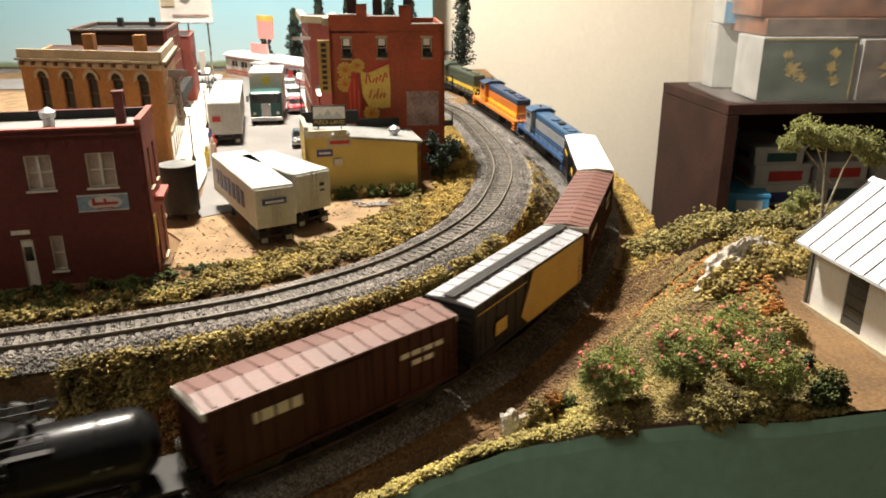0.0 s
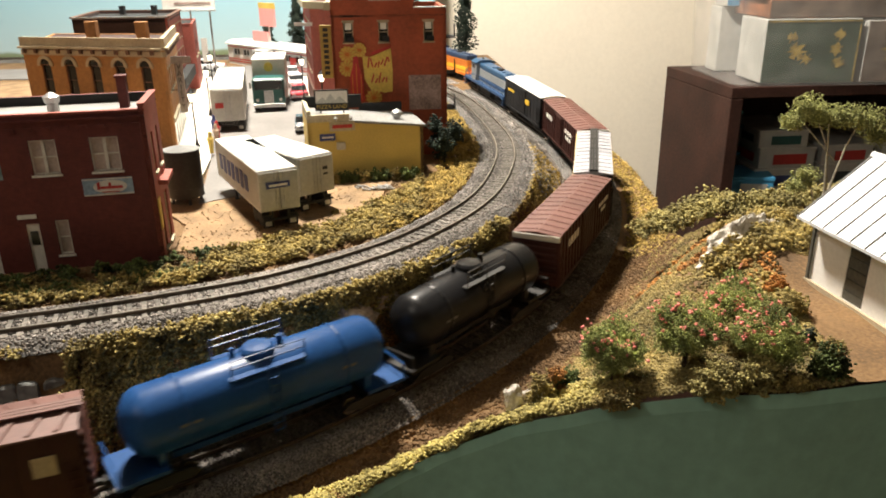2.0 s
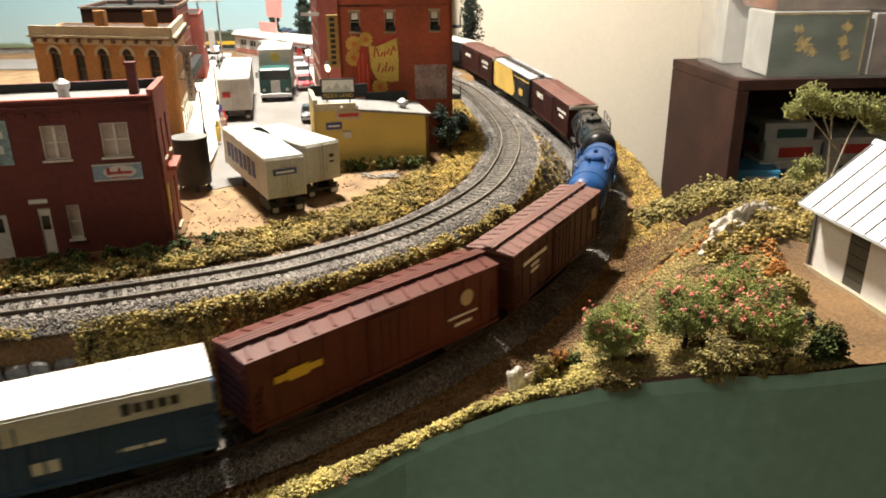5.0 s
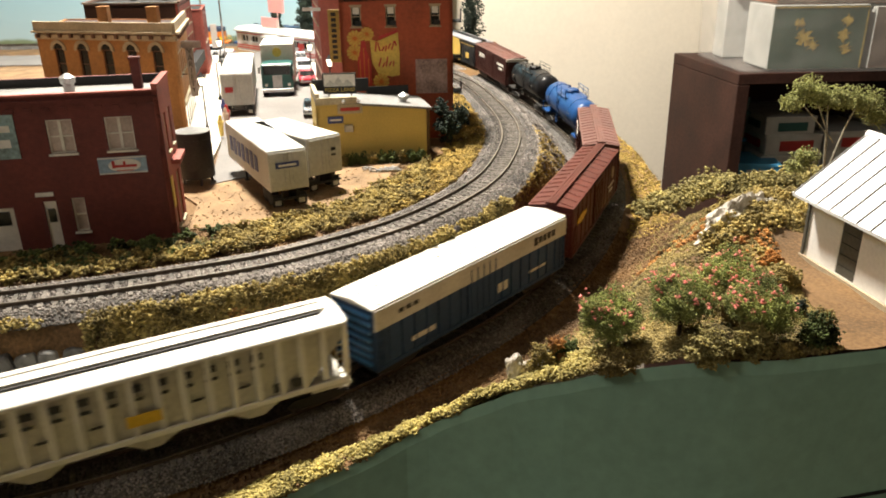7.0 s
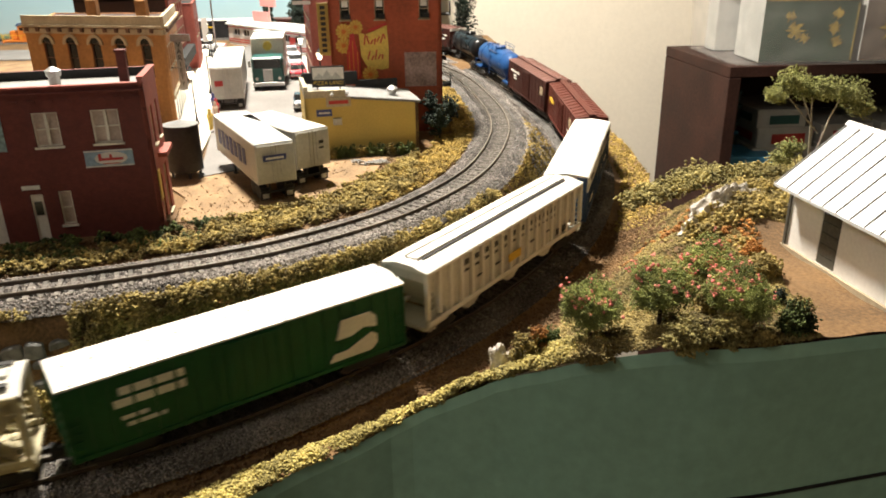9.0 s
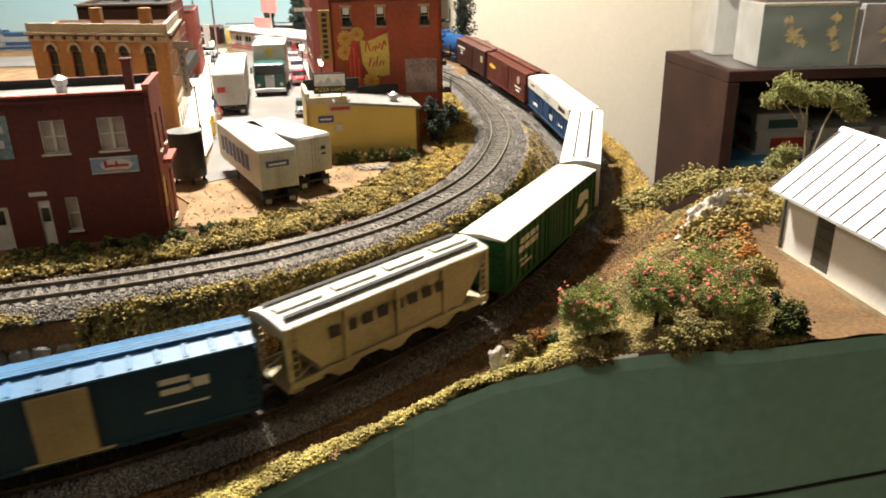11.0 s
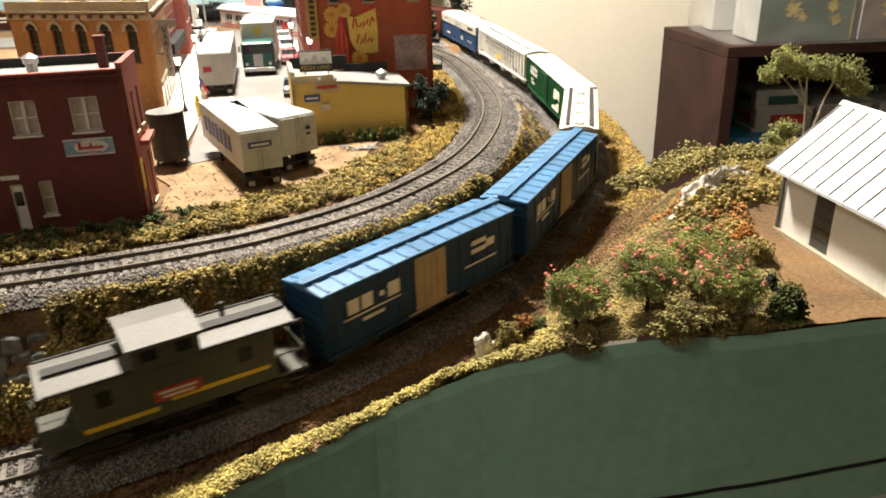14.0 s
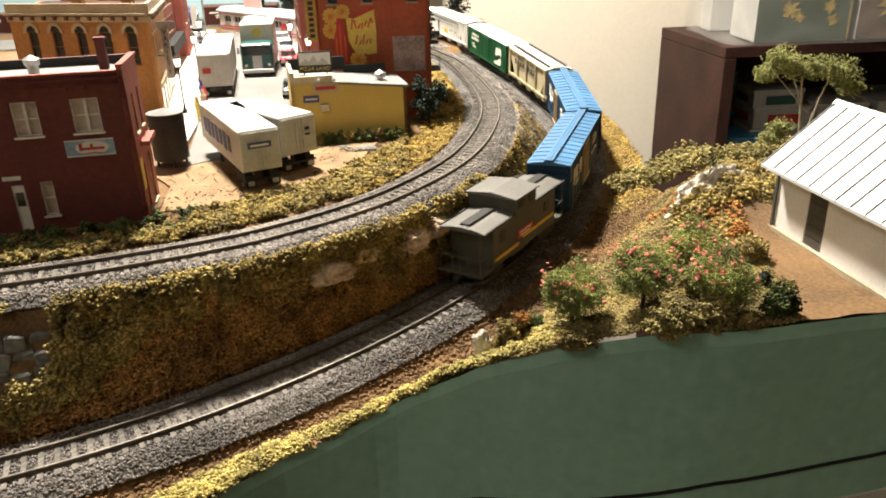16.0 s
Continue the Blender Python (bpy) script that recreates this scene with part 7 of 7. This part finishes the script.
def rock(label, x, y, z, sx, sy, sz, material, rot=0.0, seed=0, sub=4):
    bm = bmesh.new()
    bmesh.ops.create_icosphere(bm, subdivisions=sub, radius=1.0)
    for v in bm.verts:
        p = v.co.copy()
        n = noise.noise(p * 1.6 + Vector((seed, 0, 0))) * 0.3 + noise.noise(p * 3.2 + Vector((seed, 3, 0))) * 0.12 + abs(noise.noise(p * 9 + Vector((0, seed, 0)))) * 0.16 - abs(noise.noise(p * 4.5 + Vector((seed, seed, 2)))) * 0.22
        v.co = p * (1 + n)
        v.co = Vector((v.co.x * sx, v.co.y * sy, v.co.z * sz))
    me = bpy.data.meshes.new("rock")
    bm.to_mesh(me)
    bm.free()
    me.materials.append(M[material])
    ob = new("rock", me)
    ob.matrix_basis = pose(x, y, z, 0, 0, rot)
    tagged(ob, label, "rock", "rocks")


shed()
rock("pale grey craggy rock outcrop on the hill", 0.16, 0.42, 0.014, 0.014, 0.043, 0.021, "rock_white", -49, 1, 5)
rock("white stone at the grassy edge", 0.0165, 0.306, -0.009, 0.0045, 0.004, 0.0065, "rock_white", 10, 3)
rock("thin white rock ledge behind the flower bushes", 0.045, 0.335, -0.0205, 0.027, 0.003, 0.007, "rock_white", 24, 4)
rock("small pale rock between the bushes", 0.075, 0.345, -0.006, 0.009, 0.005, 0.006, "rock_white", 30, 5)
rock("flat tan boulder on the bank", -0.07, 0.408, -0.016, 0.017, 0.011, 0.0075, "rock_tan", 20, 6)
rock("small tan boulder on the bank", -0.051, 0.43, -0.014, 0.012, 0.009, 0.0075, "rock_tan", 40, 7)
rock("flat tan boulder beside the curve", -0.02, 0.454, -0.015, 0.014, 0.01, 0.008, "rock_tan", 50, 8)
rock("small tan boulder beside the curve", -0.005, 0.472, -0.013, 0.0115, 0.009, 0.0075, "rock_tan", 50, 9)


def stone_wall():
    w = thing("stone_wall", "grey cut stone retaining wall under the inner track", "wall", kind="structure")
    x0, y0, ang = -0.33, 0.272, 0.36
    for r in range(2, 6):
        u = -0.006 * rs.rand()
        while u < 0.135:
            ww, hh = 0.008 + 0.006 * rs.rand(), 0.0086 + 0.002 * rs.rand()
            k = [0.72 + 0.28 * rs.rand() for _ in range(6)]
            face = [(-ww / 2, -hh / 2 * k[0]), (0.1 * ww, -hh / 2), (ww / 2, -hh / 2 * k[1]), (ww / 2 * k[2], hh / 2 * k[3]), (-0.1 * ww, hh / 2), (-ww / 2 * k[4], hh / 2 * k[5])]
            m = Matrix.Translation((x0 + (u + ww / 2) * math.cos(ang), y0 + (u + ww / 2) * math.sin(ang) + 0.0042 * r + 0.003 * rs.rand(), -0.0575 + 0.008 * r + 0.0012 * rs.rand())) @ Matrix.Rotation(ang, 4, "Z") @ Matrix.Rotation(0.5 * (rs.rand() - 0.5), 4, "Y") @ Matrix.Rotation(0.3 * (rs.rand() - 0.5), 4, "X")
            part("stone", Geo().prism(face, -0.006, 0.006, axis=1), "stone_grey", w, bev=0.0009, m=m)
            u += ww * 0.97


stone_wall()


def leafy(name, label, cat, balls, material, n, grain, stems=(), stem_mat="bark_dark", dots=None, group="", flat=0.9):
    """A plant: stems and a ragged crown of many small leaves."""
    t = thing(name, label, cat, group)
    pts = []
    for x, y, z, rx, rz in balls:
        k = max(10, int(n * rx * rx * 1e4))
        d = rs.randn(k, 3)
        d /= np.linalg.norm(d, axis=1)[:, None]
        r = rs.rand(k) ** 0.45 * (0.75 + 0.4 * np.sin(5 * d[:, 0] + 3 * d[:, 1] + 40 * x) * np.cos(4 * d[:, 2]))
        pts.append(np.c_[x + d[:, 0] * r * rx, y + d[:, 1] * r * rx, z + d[:, 2] * r * rz])
    pts = np.vstack(pts)
    part("crown", grains("crown", pts, grain * (0.6 + 0.9 * rs.rand(len(pts))), material, flat), material, t)
    for k, (a, b, r0, r1) in enumerate(stems):
        part("trunk" if k == 0 else "limb", Geo().rod(a, b, r0, 7, r1), stem_mat, t)
    if dots:
        q = pts[rs.choice(len(pts), dots)]
        c = np.mean(pts, axis=0)
        q = q + (q - c) * 0.12 + [0, 0, 0.001]
        q = q[q[:, 2] > np.percentile(pts[:, 2], 62)]
        part("blossom", grains("blossom", np.repeat(q, 3, 0) + 0.0005 * rs.randn(3 * len(q), 3), 0.00045 + 0.0004 * rs.rand(3 * len(q)), "blossom"), "blossom", t)
    return t


G = lambda x, y: float(ground_height(np.array([x]), np.array([y]))[0])
for x, y, zc, r, h, nm, d in (
    (0.055, 0.2856, 0.0281, 0.013, 0.0127, "round pink-flowering green bush by the edge", 90),
    (0.0847, 0.2847, 0.0358, 0.0138, 0.0129, "pink-flowering bush on the hill", 110),
    (0.1137, 0.275, 0.0384, 0.0143, 0.0139, "broad pink-flowering bush near the shed", 110),
    (0.112, 0.3042, 0.0397, 0.0131, 0.0124, "tall pink-flowering bush behind the others", 100),
):
    z, r, h = G(x, y), 1.2 * r, 1.15 * h
    lobes = [(x, y, zc, r * 0.8, h * 0.85)] + [(x + r * 0.5 * math.cos(a), y + r * 0.5 * math.sin(a), zc + h * 0.25 * math.sin(2.6 * a + x * 90), r * 0.52, h * 0.55) for a in (0.3, 1.3, 2.4, 3.4, 4.4, 5.4)]
    leafy("flower_bush", nm, "bush", lobes, "bush_leaf", 2600, 0.00036, [((x, y, z - 0.002), (x, y, zc), 0.0011, 0.0007), ((x, y, (z + zc) / 2), (x + 0.5 * r, y, zc + 0.3 * h), 0.0006, 0.0003), ((x, y, (z + zc) / 2), (x - 0.5 * r, y, zc + 0.2 * h), 0.0006, 0.0003)], dots=int(1.7 * d), group="flowering bushes")
for x, y, zc, r, h, mt, nm in (
    (0.0885, 0.2602, 0.0279, 0.0103, 0.0084, "foam_sage", "dome of golden green grass at the edge"),
    (0.0534, 0.2692, 0.0153, 0.0107, 0.0044, "turf", "brown dry tuft at the edge"),
    (0.1073, 0.265, 0.0285, 0.0104, 0.008, "foam_sage", "olive bush under the flowering one"),
    (0.1372, 0.2708, 0.0294, 0.0092, 0.009, "foam_green", "dark green bush beside the yard"),
    (0.1394, 0.2726, 0.0325, 0.0065, 0.0057, "foam_olive", "gold-tipped bush beside the yard"),
    (0.1422, 0.2991, 0.0256, 0.004, 0.0044, "needle", "small dark bush by the shed path"),
    (0.0287, 0.298, 0.0032, 0.0088, 0.0065, "foam_olive", "low olive bush by the white stone"),
    (0.0396, 0.3038, 0.0026, 0.0084, 0.006, "foam_green", "low green bush by the white stone"),
    (0.0345, 0.3, 0.0072, 0.006, 0.0042, "foam_orange", "orange low bush by the white stone"),
    (0.1216, 0.2635, 0.0235, 0.0059, 0.0038, "foam_olive", "gold and olive low bush at the edge"),
    (0.1477, 0.3272, 0.0272, 0.0081, 0.0065, "foam_olive", "olive shrub by the shed corner"),
    (0.153, 0.3548, 0.0257, 0.007, 0.0052, "foam_orange", "orange shrub by the shed corner"),
):
    z = min(G(x, y), zc - 0.3 * h)
    leafy("low_bush", nm, "bush", [(x, y, zc, r * 0.85, h * 0.9), (x + r * 0.5, y, (z + zc) / 2, r * 0.55, h * 0.6), (x - r * 0.5, y, (z + zc) / 2, r * 0.5, h * 0.55), (x, y, z + 0.001, r * 0.6, h * 0.5)], mt, 1500, 0.00055, group="low bushes")
# dark bush at the tall brick building's corner and shrubs before the pizza shop
leafy("dark_bush", "dark leafless-looking bush at the brick corner", "bush", [(-0.012, 0.70, 0.022, 0.014, 0.018), (0.0, 0.708, 0.03, 0.011, 0.014), (-0.018, 0.706, 0.036, 0.009, 0.012)], "needle", 600, 0.0011, [((-0.01, 0.70, 0), (-0.008, 0.702, 0.03), 0.0012, 0.0005)])
for k in range(9):
    x = -0.105 + 0.0085 * k
    y = 0.6365 + 0.23 * (x + 0.105)
    leafy("foundation_shrub", "olive shrub along the yellow shop wall", "bush", [(x, y, 0.005, 0.0075, 0.0075)], "foam_green" if k % 3 else "foam_olive", 700, 0.0009, group="shrubs along the shop")
rubble = Geo()
for k in range(40):
    rubble.box(0, 0, 0, 0.002 + 0.006 * rs.rand(), 0.0014, 0.001, Matrix.Translation((-0.085 + 0.03 * rs.rand(), 0.612 + 0.012 * rs.rand(), 0.002 + 0.0015 * rs.rand())) @ Matrix.Rotation(3.1 * rs.rand(), 4, "Z"))
rb = thing("scrap_pile", "pile of grey scrap boards on the yard", "scrap", geo=rubble, material="metal_grey", kind="stuff")


def birch():
    b = (0.245, 0.5, 0.006)
    stems = [(b, (0.247, 0.5, 0.03), 0.0015, 0.0011), ((0.247, 0.5, 0.03), (0.242, 0.5, 0.075), 0.0011, 0.0005), ((0.247, 0.5, 0.02), (0.256, 0.5, 0.06), 0.001, 0.0006), ((0.256, 0.5, 0.06), (0.262, 0.498, 0.08), 0.0006, 0.0003), ((0.244, 0.5, 0.012), (0.234, 0.5, 0.04), 0.0008, 0.0004), ((0.25, 0.5, 0.05), (0.225, 0.497, 0.075), 0.0005, 0.0003), ((0.243, 0.5, 0.06), (0.233, 0.502, 0.082), 0.0005, 0.0003)]
    balls = [(0.226, 0.5, 0.086, 0.0125, 0.0105), (0.239, 0.503, 0.08, 0.013, 0.0095), (0.252, 0.5, 0.08, 0.013, 0.009), (0.266, 0.498, 0.078, 0.0135, 0.0105), (0.217, 0.5, 0.077, 0.0095, 0.007), (0.276, 0.5, 0.067, 0.011, 0.008), (0.232, 0.498, 0.041, 0.0105, 0.0065), (0.226, 0.498, 0.034, 0.0095, 0.006)]
    leafy("birch_tree", "pale-stemmed model tree with light green crown", "tree", balls, "leaf_green", 900, 0.0006, stems, "bark_pale")


birch()


def conifer(x, y, z0, h, r, label):
    t = thing("conifer", label, "tree", "conifers", m=pose(x, y, z0))
    part("trunk", Geo().rod((0, 0, 0), (0, 0, h * 0.9), 0.0018, 7, 0.0006), "bark_dark", t)
    n = 3800
    f = rs.rand(n)
    a = rs.rand(n) * 6.283
    layer = 0.5 + 0.5 * np.abs(np.sin(f * 16 + 1.7 * np.sin(a)))
    rr = 1.5 * r * (1 - f) ** 0.45 * layer * np.sqrt(rs.rand(n)) * (0.8 + 0.3 * np.sin(3 * a + 9 * f))
    part("crown", grains("crown", np.c_[rr * np.cos(a), rr * np.sin(a), h * (0.12 + 0.88 * f)], 0.0017 * (0.6 + rs.rand(n)), "needle"), "needle", t)


for x, y, z, h, r in ((-0.358, 1.6, 0.0, 0.092, 0.012), (-0.296, 1.59, 0.0, 0.125, 0.017), (-0.245, 1.58, 0.0, 0.15, 0.017), (-0.18, 1.52, 0.0, 0.155, 0.016), (-0.1, 1.5, 0.0, 0.16, 0.016), (-0.06, 1.45, 0.0, 0.165, 0.016), (0.039, 1.5, 0.0, 0.19, 0.019), (-0.02, 1.2, 0.0, 0.12, 0.014)):
    conifer(x, y, z, h, r, "dark green bottle-brush conifer before the painted sky")


# ---- beside the layout: the cabinet with boxes ----
CAB = pose(0.535, 1.415, 0.0, 0, 0, 4.9)  # the front left corner; x along the front, y into the depth
CAB_TOP, SHELF = -0.043, -0.268


def cabinet():
    c = thing("cabinet", "dark brown wood bookcase with open shelves", "cabinet", m=CAB)
    w, d, zt, zb = 0.85, 0.325, CAB_TOP, -0.97
    for x in (0.012, w - 0.012):
        part("side_panel", Geo().box(x, d / 2, (zt + zb) / 2 - 0.0105, 0.024, d, zt - zb - 0.021), "cabinet_wood", c, bev=0.001)
    part("top_panel", Geo().box(w / 2, d / 2, zt - 0.01, w, d, 0.02), "cabinet_wood", c, bev=0.001)
    part("back_panel", Geo().box(w / 2, d - 0.004, (zt + zb) / 2 - 0.0105, w - 0.05, 0.006, zt - zb - 0.024), "cabinet_wood", c)
    for z in (SHELF, -0.6, -0.93):
        part("shelf", Geo().box(w / 2, d / 2 - 0.002, z - 0.0105, w - 0.05, d - 0.016, 0.02), "cabinet_wood", c, bev=0.001)


cabinet()


def carton(label, x, y, z, sx, sy, sz, mat_, face=None, rot=0.0, lid="box_white", group="boxes in the bookcase"):
    b = thing("carton", label, "box", group, m=CAB @ pose(x, y, z, 0, 0, rot))
    part("body", Geo().box(0, 0, sz / 2, sx, sy, sz), mat_, b, bev=0.0012)
    part("lid", Geo().box(0, 0, sz - 0.003, sx + 0.003, sy + 0.003, 0.007), lid, b, bev=0.0008)
    if face:
        part("front_label", Geo().box(sx * 0.05, -sy / 2 - 0.0008, sz * 0.42, sx * 0.6, 0.001, sz * 0.5), face, b)
        part("side_label", Geo().box(-sx / 2 - 0.0008, 0, sz * 0.45, 0.001, sy * 0.7, sz * 0.4), face, b)


MM("box_teal", (0.05, 0.13, 0.14), 0.5, var=0.3, stain=14)
carton("light blue hobby kit box with white front", 0.095, 0.085, SHELF, 0.085, 0.1, 0.04, "box_blue", "box_white", -14, "box_blue")
for x, y, z, sx, sz, face in ((0.175, 0.16, 0.0, 0.13, 0.044, "trailer_blue"), (0.178, 0.165, 0.0445, 0.12, 0.042, "sign_red"), (0.165, 0.165, 0.087, 0.105, 0.036, "cab_teal"), (0.31, 0.16, 0.0, 0.12, 0.05, "box_dark"), (0.305, 0.16, 0.0505, 0.11, 0.04, "sign_red"), (0.44, 0.16, 0.0, 0.12, 0.045, "trailer_blue"), (0.44, 0.16, 0.0455, 0.12, 0.045, "box_dark")):
    carton("white hobby kit box with printed label in a stack", x, y, SHELF + z, sx, 0.16, sz, "box_white", face)
z = SHELF
for k, (h, mt, lid) in enumerate(((0.03, "box_teal", "box_dark"), (0.034, "box_dark", "box_blue"), (0.026, "box_teal", "box_dark"), (0.03, "box_dark", "box_teal"), (0.028, "box_teal", "box_teal"))):
    carton("dark teal printed carton stacked in the bookcase", 0.066 + 0.004 * (k % 2), 0.225, z, 0.075, 0.15, h, mt, "box_teal", 0.0, lid)
    z += h + 0.001


def clear_plastic():
    m = bpy.data.materials.new("clear_plastic")
    m.use_nodes = True
    nt = m.node_tree
    b = nt.nodes["Principled BSDF"]
    b.inputs["Base Color"].default_value, b.inputs["Roughness"].default_value = (0.72, 0.7, 0.67, 1), 0.3
    noi, rng = nt.nodes.new("ShaderNodeTexNoise"), nt.nodes.new("ShaderNodeMapRange")
    noi.inputs["Scale"].default_value = 9.0
    rng.inputs[3].default_value, rng.inputs[4].default_value = 0.03, 0.16
    tr, mx = nt.nodes.new("ShaderNodeBsdfTransparent"), nt.nodes.new("ShaderNodeMixShader")
    nt.links.new(noi.outputs["Fac"], rng.inputs[0])
    nt.links.new(rng.outputs[0], mx.inputs[0])
    nt.links.new(tr.outputs[0], mx.inputs[1])
    nt.links.new(b.outputs[0], mx.inputs[2])
    nt.links.new(mx.outputs[0], nt.nodes["Material Output"].inputs["Surface"])
    M["clear_plastic"] = m


clear_plastic()
MM("print_rust", (0.34, 0.14, 0.07), 0.5, var=0.4, stain=18)
MM("print_brown", (0.2, 0.15, 0.12), 0.5, var=0.4, stain=24)
MM("print_gold", (0.5, 0.36, 0.08), 0.5, var=0.35, stain=60)


def storage_bin():
    x0, x1, y0, y1, zb, zt = 0.545, 1.12, 1.428, 1.715, CAB_TOP + 0.0005, 0.27
    b = thing("storage_bin", "clear plastic storage bin full of boxes on the bookcase", "storage bin")
    e, r = 0.012, 0.03

    def ring(g):
        p = []
        for cx, cy, a0 in ((x1 - r + g, y1 - r + g, 0), (x0 + r - g, y1 - r + g, 90), (x0 + r - g, y0 + r - g, 180), (x1 - r + g, y0 + r - g, 270)):
            p += [(cx + r * math.cos(radians(a0 + k * 22.5)), cy + r * math.sin(radians(a0 + k * 22.5))) for k in range(5)]
        return p
    lo, hi = ring(0.0), ring(e)
    n = len(lo)
    li, hn = ring(-0.002), ring(e - 0.002)
    v = [(*q, zb) for q in lo] + [(*q, zt) for q in hi] + [(*q, zt) for q in hn] + [(*q, zb + 0.002) for q in li]
    f = [(k * n + i, k * n + (i + 1) % n, (k + 1) * n + (i + 1) % n, (k + 1) * n + i) for k in range(3) for i in range(n)] + [tuple(range(n))[::-1], tuple(range(3 * n, 4 * n))]
    part("shell", Geo().add(v, f), "clear_plastic", b, smooth=True)
    part("rim", Geo().prism(ring(e + 0.004), zt, zt + 0.012, axis=2), "white_aged", b)
    part("lid", Geo().prism(ring(e), zt + 0.0125, zt + 0.02, axis=2), "white_aged", b)

    def packed(label, x, y, z, sx, sy, sz, face, side, edge=None, prints=()):
        t = thing("game_box", label, "box", "boxes in the storage bin", m=pose(x, y, z))
        part("body", Geo().box(sx / 2, sy / 2, sz / 2, sx, sy, sz), side, t, bev=0.002)
        part("front_cover", Geo().box(sx / 2, -0.0006, sz / 2, sx - 0.003, 0.001, sz - 0.003), face, t)
        if edge:
            part("trim", Geo().box(sx / 2, -0.0016, sz - 0.004, sx - 0.006, 0.001, 0.0025), edge, t)
            part("trim", Geo().box(sx - 0.004, -0.0016, sz / 2 - 0.004, 0.0025, 0.001, sz - 0.012), edge, t)
        for px, pz, pr, k in prints:
            pts = [(px + pr * (0.7 + 0.45 * math.sin(3.1 * j + k)) * math.cos(j * math.pi / 8), pz + 0.9 * pr * (0.7 + 0.4 * math.cos(2.3 * j + k)) * math.sin(j * math.pi / 8)) for j in range(16)]
            part("print", Geo().prism(pts, -0.0022, -0.0014, axis=1), "print_gold", t)

    fl = zb + 0.0035
    packed("dark green printed game box with white sides", 0.592, 1.436, fl, 0.178, 0.12, 0.116, "bag_green", "box_white", "print_gold", ((0.05, 0.084, 0.013, 0.0), (0.062, 0.058, 0.02, 1.0), (0.08, 0.045, 0.013, 2.0), (0.138, 0.088, 0.014, 3.0), (0.135, 0.062, 0.015, 4.0), (0.142, 0.038, 0.013, 5.0)))
    packed("brown printed game box beside the green one", 0.782, 1.438, fl, 0.19, 0.12, 0.112, "print_brown", "box_white", None, ((0.06, 0.06, 0.028, 2.0), (0.12, 0.05, 0.02, 0.5)))
    packed("rust coloured game box lying on the others", 0.6, 1.45, fl + 0.117, 0.36, 0.2, 0.032, "print_brown", "print_rust")
    packed("orange printed game box on top of the pile", 0.59, 1.46, fl + 0.1505, 0.34, 0.18, 0.045, "print_rust", "print_rust")
    packed("blue and white carton standing at the bin's back", 0.572, 1.62, fl, 0.1, 0.06, 0.13, "box_white", "box_white")
    packed("pale blue carton leaning at the back of the bin", 0.575, 1.6, fl + 0.131, 0.09, 0.07, 0.045, "box_blue", "box_white")


storage_bin()


# ---- what moves: the train on the outer line ----
RUN = [(0, 1.0332), (1.5, 1.2268), (3.5, 1.4917), (7, 1.9565), (9, 2.2161), (12.5, 2.6763), (14.5, 2.9379), (16, 3.1295)]  # seconds, how far the front coupler has come


def front_at(t):
    return float(np.interp(t, [r[0] for r in RUN], [r[1] for r in RUN]))


def motions():
    times = [i * 0.25 for i in range(65)]
    back = 0.0
    for car, length in zip(TRAIN, LENGTHS):
        mid = back + length / 2
        rows = []
        for t in times:
            s = front_at(t) - mid
            a, b = out_at(s + length * 0.33), out_at(s - length * 0.33)
            ahead = Vector((a - b).tolist()).normalized()
            left = Vector((0, 0, 1)).cross(ahead).normalized()
            up = ahead.cross(left)
            m = Matrix((ahead, left, up)).transposed().to_4x4()
            m.translation = Vector(((a + b) / 2).tolist())
            rows.append((t, m))
        walk(car, rows)
        back += length


motions()
